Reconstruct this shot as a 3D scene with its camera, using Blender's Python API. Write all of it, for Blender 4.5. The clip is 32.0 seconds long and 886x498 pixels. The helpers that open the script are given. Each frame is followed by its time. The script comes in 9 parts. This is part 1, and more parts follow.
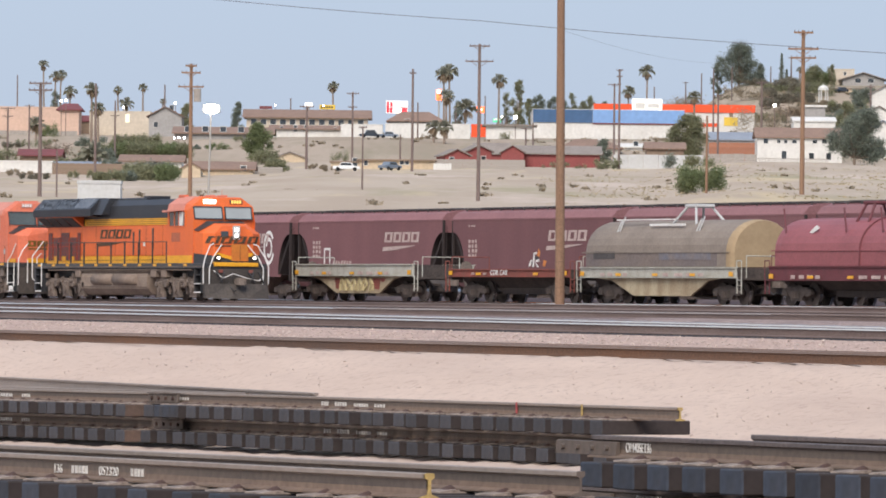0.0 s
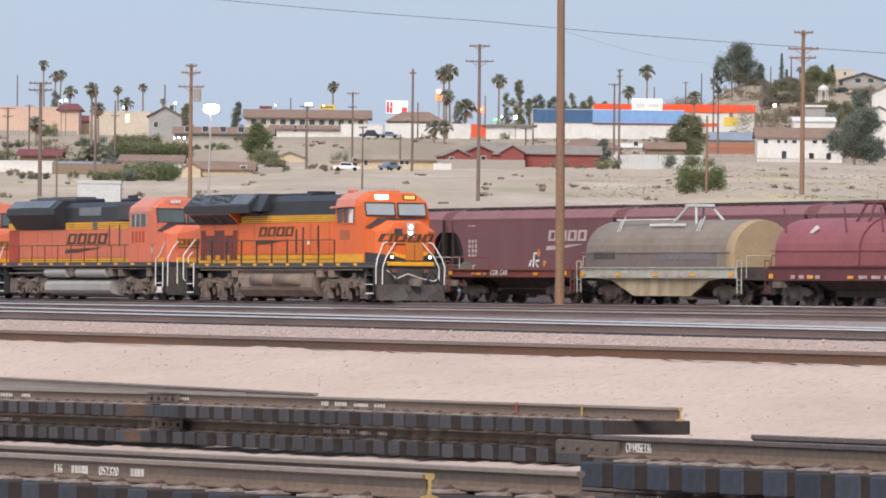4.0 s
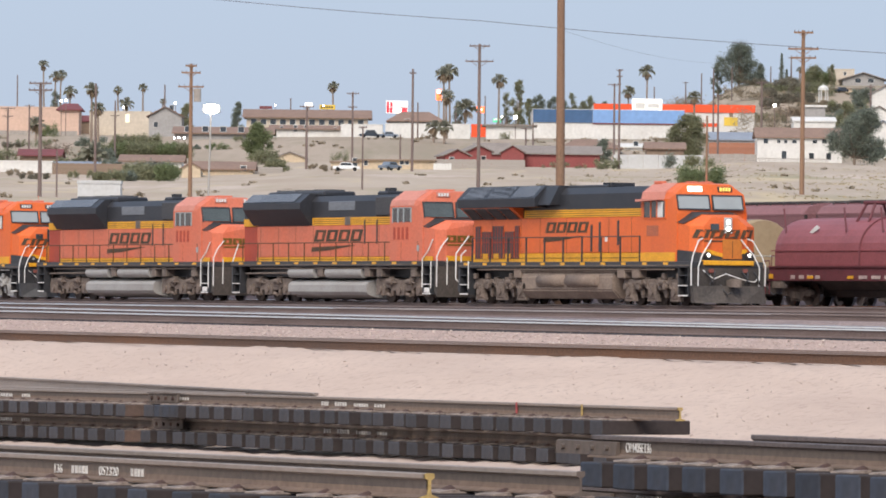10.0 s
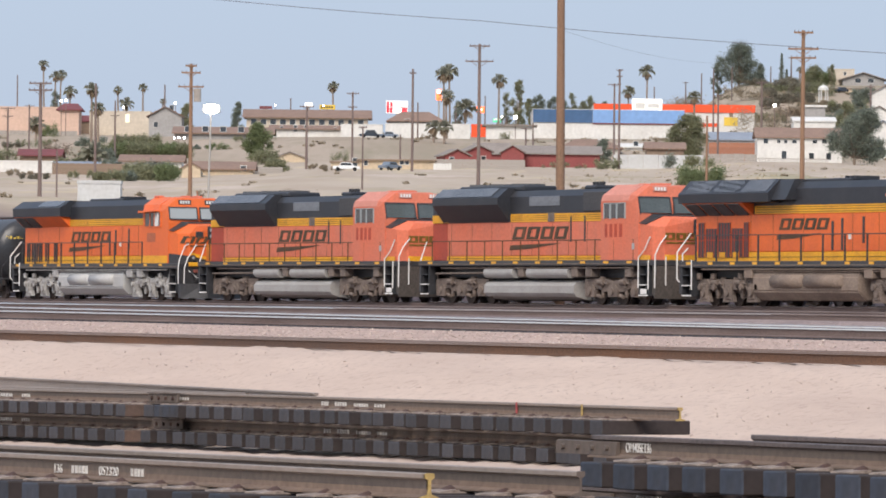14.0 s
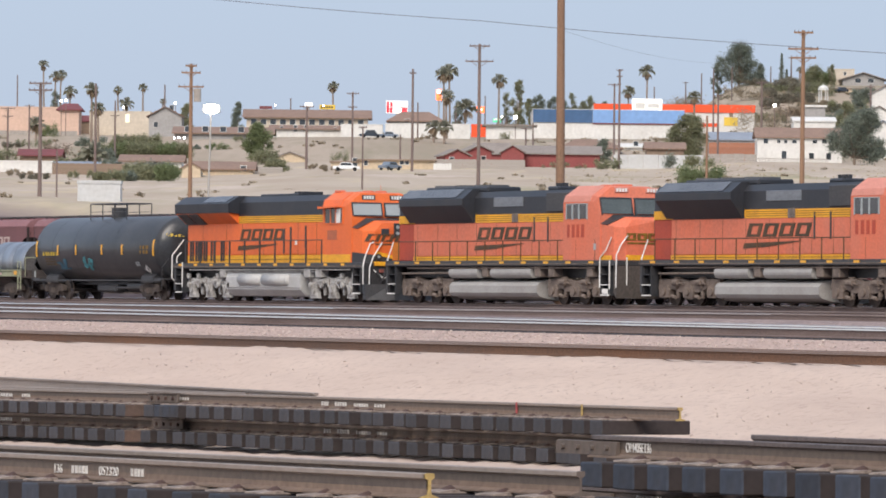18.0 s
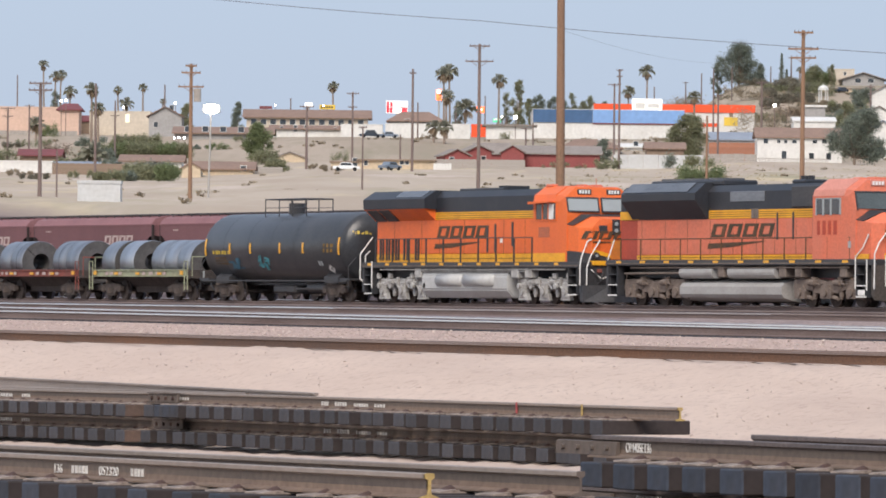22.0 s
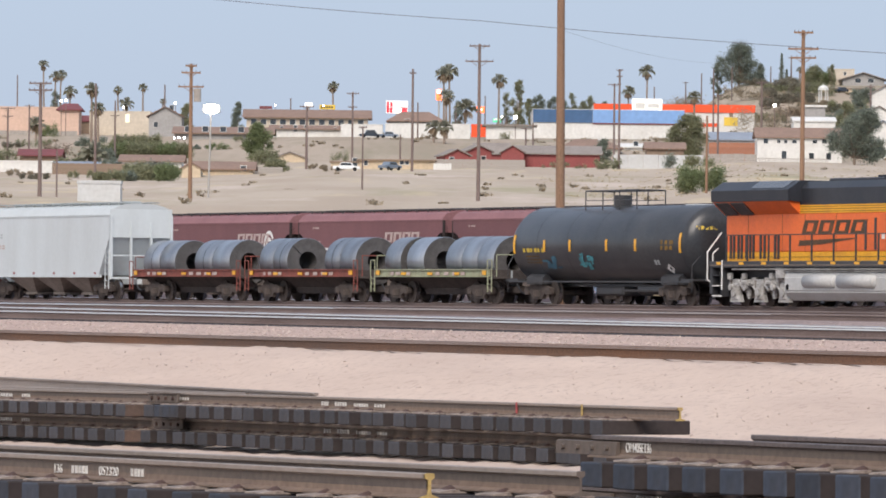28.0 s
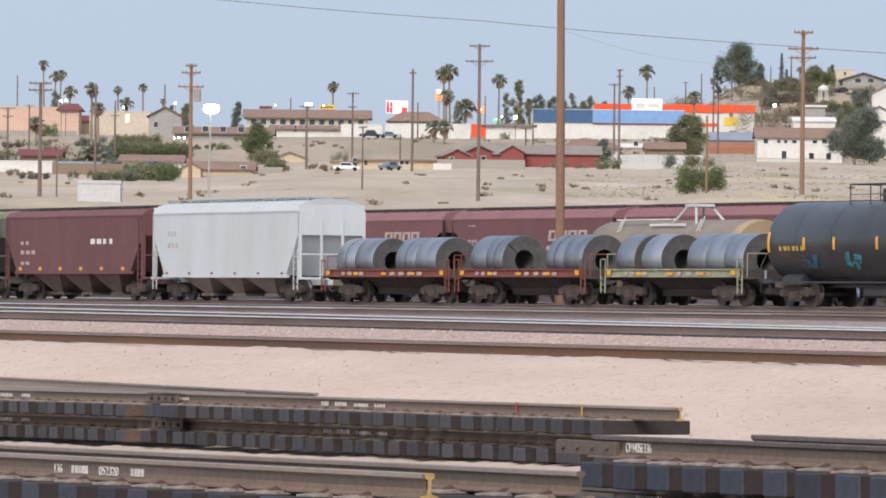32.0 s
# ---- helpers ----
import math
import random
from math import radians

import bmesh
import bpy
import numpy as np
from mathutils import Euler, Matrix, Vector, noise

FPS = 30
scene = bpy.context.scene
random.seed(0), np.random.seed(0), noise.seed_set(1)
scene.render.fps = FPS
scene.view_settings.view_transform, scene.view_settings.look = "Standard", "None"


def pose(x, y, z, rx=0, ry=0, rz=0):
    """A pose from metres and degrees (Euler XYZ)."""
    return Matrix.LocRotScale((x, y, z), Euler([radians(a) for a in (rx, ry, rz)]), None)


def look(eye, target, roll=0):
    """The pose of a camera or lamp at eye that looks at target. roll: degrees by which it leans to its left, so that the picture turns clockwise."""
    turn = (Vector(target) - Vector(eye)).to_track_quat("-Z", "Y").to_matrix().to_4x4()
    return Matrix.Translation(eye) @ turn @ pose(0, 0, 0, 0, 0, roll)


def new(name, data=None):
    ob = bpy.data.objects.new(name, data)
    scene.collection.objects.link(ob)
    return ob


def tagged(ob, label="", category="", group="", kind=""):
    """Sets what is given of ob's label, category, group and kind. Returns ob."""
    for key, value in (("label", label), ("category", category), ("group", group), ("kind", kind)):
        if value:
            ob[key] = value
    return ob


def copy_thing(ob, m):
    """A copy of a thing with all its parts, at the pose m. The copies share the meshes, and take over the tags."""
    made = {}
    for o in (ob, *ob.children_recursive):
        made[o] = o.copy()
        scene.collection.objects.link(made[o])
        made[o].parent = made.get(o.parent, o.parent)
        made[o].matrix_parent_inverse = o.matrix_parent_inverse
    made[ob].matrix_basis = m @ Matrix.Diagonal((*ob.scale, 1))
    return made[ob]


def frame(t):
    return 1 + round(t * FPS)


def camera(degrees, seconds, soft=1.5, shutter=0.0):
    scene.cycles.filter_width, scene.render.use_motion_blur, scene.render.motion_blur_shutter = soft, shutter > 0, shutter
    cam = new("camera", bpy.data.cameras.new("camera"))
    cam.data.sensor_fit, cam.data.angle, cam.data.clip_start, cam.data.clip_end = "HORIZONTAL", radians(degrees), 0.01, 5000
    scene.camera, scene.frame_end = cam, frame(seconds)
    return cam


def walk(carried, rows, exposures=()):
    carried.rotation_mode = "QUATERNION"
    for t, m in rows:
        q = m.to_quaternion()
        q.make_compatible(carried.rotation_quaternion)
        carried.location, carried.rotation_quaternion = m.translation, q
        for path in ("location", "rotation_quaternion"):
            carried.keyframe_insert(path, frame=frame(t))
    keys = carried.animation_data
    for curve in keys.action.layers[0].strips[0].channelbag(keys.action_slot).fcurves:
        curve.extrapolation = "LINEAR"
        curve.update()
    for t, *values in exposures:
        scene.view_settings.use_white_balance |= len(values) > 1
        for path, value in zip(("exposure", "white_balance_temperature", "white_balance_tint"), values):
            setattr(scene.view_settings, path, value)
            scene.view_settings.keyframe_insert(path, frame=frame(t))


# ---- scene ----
# ---- camera: a long lens on a tripod, standing still beside the yard ----
EYE = (0.0, 0.0, 0.18)
VIEW = 25.75
cam = camera(8.2650, 32.0, soft=1.8)
CAM_POSE = look(EYE, (-900.670, 434.432, 8.105), 0.6)
walk(cam, [(0.0, CAM_POSE), (32.0, CAM_POSE)], exposures=[(0.0, 0.12), (32.0, 0.12)])

# ---- overcast evening light ----
world = bpy.data.worlds.new("world")
scene.world = world
world.use_nodes = True
wn = world.node_tree.nodes
wl = world.node_tree.links
wn.clear()
sky = wn.new("ShaderNodeTexSky")
sky.sky_type = 'NISHITA'
sky.sun_disc = False
sky.sun_elevation = radians(24)
sky.sun_rotation = radians(200)
sky.air_density, sky.dust_density, sky.ozone_density = 1.0, 1.6, 1.6
tone = wn.new("ShaderNodeMix")
tone.data_type = 'RGBA'
tone.inputs["Factor"].default_value = 0.72
tone.inputs[7].default_value = (4.45, 5.42, 7.25, 1)      # thin cloud sheet
wl.new(sky.outputs["Color"], tone.inputs[6])
bg = wn.new("ShaderNodeBackground")
bg.inputs["Strength"].default_value = 0.118
wl.new(tone.outputs[2], bg.inputs["Color"])
wo = wn.new("ShaderNodeOutputWorld")
wl.new(bg.outputs["Background"], wo.inputs["Surface"])

sun_data = bpy.data.lights.new("sun", 'SUN')
sun_data.energy = 3.5
sun_data.angle = radians(35)
sun_data.color = (1.0, 0.905, 0.815)
sun = new("sun", sun_data)
sun.matrix_world = look((40, -60, 175), (-120, 60, 0))

# ---- materials ----
def mat(name, color, rough=0.75, metal=0.0, second=None, scale=1.2, mix=0.5, fine=18.0, grain=0.12, bump=0.15,
        emit=0.0, streak=(1, 1, 1), spec=0.4, vary=0.0):
    m = bpy.data.materials.new(name)
    m.use_nodes = True
    n, l = m.node_tree.nodes, m.node_tree.links
    p = n["Principled BSDF"]
    p.inputs["Roughness"].default_value = rough
    p.inputs["Metallic"].default_value = metal
    p.inputs["Specular IOR Level"].default_value = spec
    tc = n.new("ShaderNodeTexCoord")
    mp = n.new("ShaderNodeMapping")
    mp.inputs["Scale"].default_value = streak
    l.new(tc.outputs["Object"], mp.inputs["Vector"])
    big = n.new("ShaderNodeTexNoise")
    big.inputs["Scale"].default_value = scale
    big.inputs["Detail"].default_value = 5
    big.inputs["Roughness"].default_value = 0.6
    l.new(mp.outputs["Vector"], big.inputs["Vector"])
    ramp = n.new("ShaderNodeValToRGB")
    ramp.color_ramp.elements[0].position = 0.5 - 0.35 * mix
    ramp.color_ramp.elements[1].position = 0.95 - 0.35 * mix
    l.new(big.outputs["Fac"], ramp.inputs["Fac"])
    second = second or tuple(c * 0.72 for c in color)
    cm = n.new("ShaderNodeMix")
    cm.data_type = 'RGBA'
    cm.inputs[6].default_value = (*color, 1)
    cm.inputs[7].default_value = (*second, 1)
    l.new(ramp.outputs["Color"], cm.inputs["Factor"])
    small = n.new("ShaderNodeTexNoise")
    small.inputs["Scale"].default_value = fine
    small.inputs["Detail"].default_value = 4
    l.new(tc.outputs["Object"], small.inputs["Vector"])
    mr = n.new("ShaderNodeMapRange")
    mr.inputs["From Min"].default_value, mr.inputs["From Max"].default_value = 0.25, 0.75
    mr.inputs["To Min"].default_value, mr.inputs["To Max"].default_value = 1 - grain * 2, 1 + grain * 2
    l.new(small.outputs["Fac"], mr.inputs["Value"])
    last = mr.outputs["Result"]
    if vary:
        oi = n.new("ShaderNodeObjectInfo")
        vr = n.new("ShaderNodeMapRange")
        vr.inputs["To Min"].default_value, vr.inputs["To Max"].default_value = 1 - vary, 1 + vary
        l.new(oi.outputs["Random"], vr.inputs["Value"])
        mu = n.new("ShaderNodeMath")
        mu.operation = 'MULTIPLY'
        l.new(last, mu.inputs[0])
        l.new(vr.outputs["Result"], mu.inputs[1])
        last = mu.outputs["Value"]
    sc = n.new("ShaderNodeVectorMath")
    sc.operation = 'SCALE'
    l.new(cm.outputs[2], sc.inputs[0])
    l.new(last, sc.inputs["Scale"])
    l.new(sc.outputs["Vector"], p.inputs["Base Color"])
    if bump:
        bp = n.new("ShaderNodeBump")
        bp.inputs["Strength"].default_value = bump
        bp.inputs["Distance"].default_value = 0.02
        l.new(small.outputs["Fac"], bp.inputs["Height"])
        l.new(bp.outputs["Normal"], p.inputs["Normal"])
    if emit:
        p.inputs["Emission Color"].default_value = (*color, 1)
        p.inputs["Emission Strength"].default_value = emit
    return m


def ground_mat():
    m = bpy.data.materials.new("desert_ground")
    m.use_nodes = True
    n, l = m.node_tree.nodes, m.node_tree.links
    p = n["Principled BSDF"]
    p.inputs["Roughness"].default_value = 0.95
    p.inputs["Specular IOR Level"].default_value = 0.15
    g = n.new("ShaderNodeNewGeometry")

    def noise_at(scale, detail=6, stretch=(1, 1, 1)):
        mp = n.new("ShaderNodeMapping")
        mp.inputs["Scale"].default_value = stretch
        l.new(g.outputs["Position"], mp.inputs["Vector"])
        t = n.new("ShaderNodeTexNoise")
        t.inputs["Scale"].default_value = scale
        t.inputs["Detail"].default_value = detail
        t.inputs["Roughness"].default_value = 0.65
        l.new(mp.outputs["Vector"], t.inputs["Vector"])
        return t.outputs["Fac"]

    def ramp(src, a, b):
        r = n.new("ShaderNodeMapRange")
        r.inputs["From Min"].default_value, r.inputs["From Max"].default_value = a, b
        l.new(src, r.inputs["Value"])
        return r.outputs["Result"]

    def blend(f, a, b):
        x = n.new("ShaderNodeMix")
        x.data_type = 'RGBA'
        l.new(f, x.inputs["Factor"])
        for v, s in ((a, x.inputs[6]), (b, x.inputs[7])):
            if isinstance(v, tuple):
                s.default_value = (*v, 1)
            else:
                l.new(v, s)
        return x.outputs[2]

    def along(v):
        d = n.new("ShaderNodeVectorMath")
        d.operation = 'DOT_PRODUCT'
        d.inputs[1].default_value = v
        l.new(g.outputs["Position"], d.inputs[0])
        return d.outputs["Value"]

    def wash_at(scale, detail=6, seed=0.0):
        """Washes and drifts that run down the slope."""
        c = n.new("ShaderNodeCombineXYZ")
        l.new(along((-0.9007 * 0.13, 0.4345 * 0.13, 0)), c.inputs[0])
        l.new(along((0.4345, 0.9007, 0)), c.inputs[1])
        c.inputs[2].default_value = seed
        t = n.new("ShaderNodeTexNoise")
        t.inputs["Scale"].default_value = scale
        t.inputs["Detail"].default_value = detail
        t.inputs["Roughness"].default_value = 0.62
        l.new(c.outputs["Vector"], t.inputs["Vector"])
        return t.outputs["Fac"]

    sep = n.new("ShaderNodeSeparateXYZ")
    l.new(g.outputs["Position"], sep.inputs["Vector"])
    yard = blend(ramp(noise_at(0.5, 6, (0.25, 1, 1)), 0.35, 0.7), (0.570, 0.450, 0.374), (0.487, 0.376, 0.313))
    yard = blend(ramp(noise_at(6.0, 4), 0.52, 0.8), yard, (0.36, 0.27, 0.23))
    desert = blend(ramp(wash_at(0.05, 6, 1.0), 0.42, 0.62), (0.45, 0.375, 0.30), (0.395, 0.32, 0.25))
    desert = blend(ramp(wash_at(0.15, 8, 9.0), 0.55, 0.72), desert, (0.40, 0.325, 0.25))
    desert = blend(ramp(wash_at(0.07, 5, 23.0), 0.57, 0.68), desert, (0.52, 0.435, 0.365))
    desert = blend(ramp(wash_at(0.055, 7, 41.0), 0.55, 0.68), desert, (0.345, 0.305, 0.205))
    desert = blend(ramp(wash_at(0.06, 6, 67.0), 0.56, 0.69), desert, (0.53, 0.435, 0.285))
    desert = blend(ramp(noise_at(0.6, 4), 0.60, 0.75), desert, (0.35, 0.285, 0.215))
    oily = blend(ramp(noise_at(0.4, 6, (0.2, 1, 1)), 0.4, 0.65), (0.205, 0.155, 0.150), (0.135, 0.105, 0.105))
    bed = blend(ramp(sep.outputs["Y"], 59.5, 61.0), yard, oily)
    soil = blend(ramp(sep.outputs["Y"], 160, 170), bed, desert)
    far = blend(ramp(wash_at(0.06, 6, 90.0), 0.4, 0.65), (0.40, 0.325, 0.255), (0.32, 0.26, 0.195))
    far = blend(ramp(wash_at(0.12, 7, 120.0), 0.5, 0.68), far, (0.28, 0.245, 0.175))
    soil = blend(ramp(along((-0.9007, 0.4345, 0)), 1120, 1190), soil, far)
    l.new(soil, p.inputs["Base Color"])
    bp = n.new("ShaderNodeBump")
    bp.inputs["Strength"].default_value = 0.5
    bp.inputs["Distance"].default_value = 0.06
    l.new(noise_at(9.0, 6), bp.inputs["Height"])
    l.new(bp.outputs["Normal"], p.inputs["Normal"])
    return m


M_GROUND = ground_mat()
M_BALLAST = mat("ballast", (0.47, 0.345, 0.285), 0.95, second=(0.35, 0.255, 0.22), scale=1.5, fine=22, grain=0.3, bump=0.9)
M_BALLAST_DARK = mat("oily_ballast", (0.24, 0.185, 0.178), 0.95, second=(0.14, 0.11, 0.11), scale=0.8, fine=22, grain=0.3, bump=0.9)
M_BALLAST_DUSTY = mat("dusty_dark_ballast", (0.30, 0.23, 0.21), 0.95, second=(0.18, 0.14, 0.135), scale=0.8, fine=22, grain=0.3, bump=0.9)
M_STONE = mat("ballast_stone", (0.53, 0.44, 0.385), 0.95, second=(0.36, 0.27, 0.24), scale=4, fine=9, grain=0.2, bump=0.3)
M_GRAVEL = mat("pale_gravel", (0.50, 0.41, 0.36), 0.95, second=(0.33, 0.27, 0.245), scale=6, mix=0.35, fine=9, grain=0.1, bump=0.1)
M_RAIL_BROWN = mat("weathered_rail", (0.195, 0.145, 0.128), 0.65, 0.2, second=(0.12, 0.082, 0.072), scale=2.5, fine=40, grain=0.2, bump=0.2, streak=(0.15, 1, 1))
M_RAIL_NEW = mat("panel_rail", (0.305, 0.255, 0.22), 0.5, 0.2, second=(0.21, 0.165, 0.138), scale=1.4, fine=14, grain=0.07, bump=0.08, streak=(0.2, 1, 2))
# Rust darkened by painted shade; joint bars and splice plates use it too.
M_RAIL_WEB = mat("rusty_shaded_web", (0.145, 0.112, 0.091), 0.7, 0.1, second=(0.088, 0.070, 0.061), scale=1.2, mix=0.5, fine=14, grain=0.1, bump=0.1, streak=(0.2, 1, 2))
M_RAIL_FOOT = mat("rust_stained_rail_foot", (0.19, 0.132, 0.097), 0.75, 0.05, second=(0.135, 0.103, 0.085), scale=0.8, mix=0.5, fine=14, grain=0.12, bump=0.1, streak=(0.25, 1, 2))
M_CLIP = mat("rusty_rail_clip", (0.085, 0.048, 0.038), 0.7, 0.2, second=(0.045, 0.032, 0.03), scale=5, fine=40, grain=0.2)
M_RAIL_DARK = mat("dark_rail_head", (0.165, 0.13, 0.118), 0.55, 0.3, second=(0.085, 0.075, 0.078), scale=1.2, fine=24, grain=0.15, bump=0.05, streak=(0.3, 1, 1))
M_RAIL_RUST = mat("rusty_rail", (0.088, 0.064, 0.054), 0.75, 0.25, second=(0.19, 0.090, 0.045), scale=0.35, fine=40, grain=0.2, bump=0.2, streak=(0.3, 1, 1))
M_RAIL_HEAD = mat("polished_rail_head", (1.0, 0.94, 0.88), 0.09, 1.0, second=(0.93, 0.86, 0.80), scale=2, fine=60, grain=0.03, bump=0.02)
M_RAIL_WORN = mat("half_worn_rail_head", (0.62, 0.54, 0.49), 0.4, 0.8, second=(0.45, 0.37, 0.33), scale=0.6, fine=40, grain=0.08, bump=0.02, streak=(0.2, 1, 1))
M_RAIL_DULL = mat("dull_rail_head", (0.27, 0.215, 0.19), 0.6, 0.3, second=(0.19, 0.14, 0.12), scale=1.5, fine=30, grain=0.1, bump=0.05, streak=(0.2, 1, 1))
# Brown tie sides, darkened to paint the shade in the gaps.
M_TIE_SIDE = mat("shaded_tie_side", (0.040, 0.031, 0.030), 0.9, second=(0.027, 0.022, 0.021), scale=2.0, fine=9, grain=0.12, bump=0.25)
M_TIE = mat("creosote_tie", (0.052, 0.055, 0.066), 0.85, second=(0.036, 0.030, 0.029), scale=2.2, fine=9, grain=0.12, bump=0.25, vary=0.28)
M_TIE_BLUE = mat("fresh_tie", (0.034, 0.046, 0.068), 0.8, second=(0.030, 0.026, 0.027), scale=1.6, mix=0.6, fine=9, grain=0.12, bump=0.25, vary=0.35)
M_TIE_RUST = mat("brown_tie", (0.10, 0.066, 0.052), 0.9, second=(0.055, 0.042, 0.038), scale=2.0, fine=9, grain=0.12, bump=0.25, vary=0.3)
M_PLATE = mat("tie_plate", (0.42, 0.345, 0.295), 0.7, 0.2, second=(0.12, 0.088, 0.073), scale=6, fine=40, grain=0.2)
M_PAINT_MARK = mat("rail_paint", (0.68, 0.66, 0.63), 0.8, second=(0.38, 0.35, 0.32), scale=9, mix=0.5, fine=60, grain=0.2, bump=0)
M_YELLOW_MARK = mat("yellow_rail_paint", (0.42, 0.30, 0.10), 0.8, second=(0.26, 0.18, 0.09), scale=6, fine=40, bump=0)
M_RED_MARK = mat("red_rail_paint", (0.34, 0.07, 0.07), 0.8, bump=0)

M_ORANGE = mat("orange_paint", (0.74, 0.148, 0.030), 0.45, second=(0.58, 0.115, 0.035), scale=0.9, mix=0.35, fine=12, grain=0.05, bump=0.03, streak=(1, 1, 0.5))
M_ORANGE_FADED = mat("faded_orange_paint", (0.67, 0.155, 0.075), 0.6, second=(0.55, 0.185, 0.12), scale=0.55, mix=0.6, fine=10, grain=0.07, bump=0.03, streak=(1, 1, 0.5))
M_ORANGE_DARK = mat("dark_red_orange_paint", (0.42, 0.065, 0.032), 0.6, second=(0.33, 0.06, 0.04), scale=0.8, mix=0.5, fine=10, grain=0.07, bump=0.03)
M_PATCH = mat("faded_brown_patch", (0.46, 0.13, 0.06), 0.7, second=(0.36, 0.12, 0.07), scale=3, mix=0.6, bump=0)
M_NOSE_DOOR = mat("dull_orange_door", (0.56, 0.19, 0.03), 0.6, second=(0.44, 0.14, 0.03), scale=1.6, mix=0.5, fine=10, grain=0.06, bump=0.03)
M_YELLOW = mat("yellow_paint", (0.80, 0.39, 0.02), 0.5, second=(0.58, 0.26, 0.025), scale=1.3, mix=0.35, fine=14, grain=0.08, bump=0.03)
M_BLACK = mat("black_paint", (0.030, 0.032, 0.037), 0.45, second=(0.062, 0.058, 0.057), scale=0.8, fine=14, grain=0.15, bump=0.05)
M_BLACK_HOOD = mat("black_hood_paint", (0.020, 0.023, 0.030), 0.42, second=(0.038, 0.038, 0.042), scale=0.7, fine=12, grain=0.08, bump=0.03)
M_BLACK_GLOSS = mat("black_louvre", (0.06, 0.064, 0.072), 0.22, second=(0.13, 0.135, 0.145), scale=0.5, fine=20, grain=0.1, bump=0.05)
M_LOUVRE = mat("sheen_grey_louvre", (0.20, 0.215, 0.235), 0.4, second=(0.10, 0.11, 0.125), scale=0.8, fine=10, grain=0.1, bump=0.1, streak=(0.4, 1, 3))
M_LOGO = mat("dark_lettering", (0.055, 0.040, 0.022), 0.6, second=(0.16, 0.07, 0.03), scale=1.5, mix=0.3, bump=0)
M_LOGO_GREEN = mat("gold_lettering", (0.28, 0.15, 0.02), 0.6, second=(0.04, 0.03, 0.015), scale=2.5, mix=0.6, bump=0)
M_UNDER = mat("dusty_underframe", (0.22, 0.175, 0.145), 0.9, second=(0.10, 0.082, 0.072), scale=1.6, fine=20, grain=0.2, bump=0.4)
M_FRAME = mat("grimy_car_frame", (0.085, 0.068, 0.06), 0.9, second=(0.045, 0.037, 0.035), scale=1.6, fine=20, grain=0.2, bump=0.3)
M_PLOW = mat("grimy_plough", (0.040, 0.036, 0.034), 0.8, second=(0.10, 0.082, 0.070), scale=0.8, mix=0.6, fine=12, grain=0.15, bump=0.15, streak=(1, 1, 0.6))
M_TANK_DUSTY = mat("dusty_fuel_tank", (0.30, 0.235, 0.185), 0.85, second=(0.17, 0.125, 0.10), scale=0.8, mix=0.6, fine=15, grain=0.12, bump=0.2)
M_TANK_SILVER = mat("silver_fuel_tank", (0.39, 0.38, 0.365), 0.6, 0.1, second=(0.30, 0.28, 0.26), scale=0.7, mix=0.5, fine=10, grain=0.05, bump=0.1)
M_TANK_PALE = mat("pale_grey_fuel_tank", (0.50, 0.50, 0.49), 0.55, 0.1, second=(0.41, 0.40, 0.38), scale=0.6, mix=0.45, fine=8, grain=0.04, bump=0.05)
M_TRUCK_SILVER = mat("silver_truck", (0.46, 0.45, 0.43), 0.65, second=(0.17, 0.155, 0.14), scale=2.4, fine=18, grain=0.15, bump=0.2)
M_TRUCK_BROWN = mat("brown_truck", (0.21, 0.162, 0.132), 0.9, second=(0.105, 0.084, 0.073), scale=2.2, fine=18, grain=0.2, bump=0.4)
M_TRUCK_DARK = mat("grimy_dark_truck", (0.105, 0.082, 0.070), 0.9, second=(0.055, 0.045, 0.04), scale=2.2, fine=18, grain=0.2, bump=0.4)
M_WHEEL = mat("dark_wheel", (0.062, 0.05, 0.045), 0.8, 0.2, second=(0.10, 0.08, 0.068), scale=4, fine=20, grain=0.2)
M_TREAD = mat("polished_tread", (0.62, 0.62, 0.63), 0.25, 1.0, bump=0)
M_WHITE = mat("white_paint", (0.78, 0.77, 0.74), 0.55, second=(0.58, 0.55, 0.51), scale=2, mix=0.35, fine=20, grain=0.05, bump=0.03)
M_GLASS = mat("cab_glass", (0.035, 0.04, 0.045), 0.08, 0.0, second=(0.05, 0.055, 0.06), spec=0.9, bump=0, grain=0.02)
M_SHADE_DARK = mat("tinted_windscreen", (0.085, 0.10, 0.095), 0.12, second=(0.055, 0.065, 0.062), spec=0.8, bump=0)
M_SHADE = mat("window_shade", (0.34, 0.37, 0.37), 0.35, second=(0.28, 0.30, 0.30), scale=0.6, grain=0.02, spec=0.7, bump=0)
M_PINK = mat("sun_bleached_roof", (0.60, 0.25, 0.19), 0.7, second=(0.50, 0.20, 0.15), scale=1.5, bump=0.03)
M_LAMP = mat("lit_lens", (1.0, 0.94, 0.84), 0.3, emit=5.0, grain=0, bump=0, second=(1.0, 0.94, 0.84))
M_LAMP_SOFT = mat("lit_number_board", (1.0, 0.95, 0.86), 0.4, emit=2.2, grain=0, bump=0, second=(1.0, 0.95, 0.86))
M_LAMP_AMBER = mat("amber_lens", (1.0, 0.55, 0.12), 0.4, emit=0.9, grain=0, bump=0, second=(1.0, 0.55, 0.12))
M_REFLECT = mat("yellow_reflector", (0.80, 0.42, 0.03), 0.35, second=(0.66, 0.30, 0.03), scale=3, bump=0)

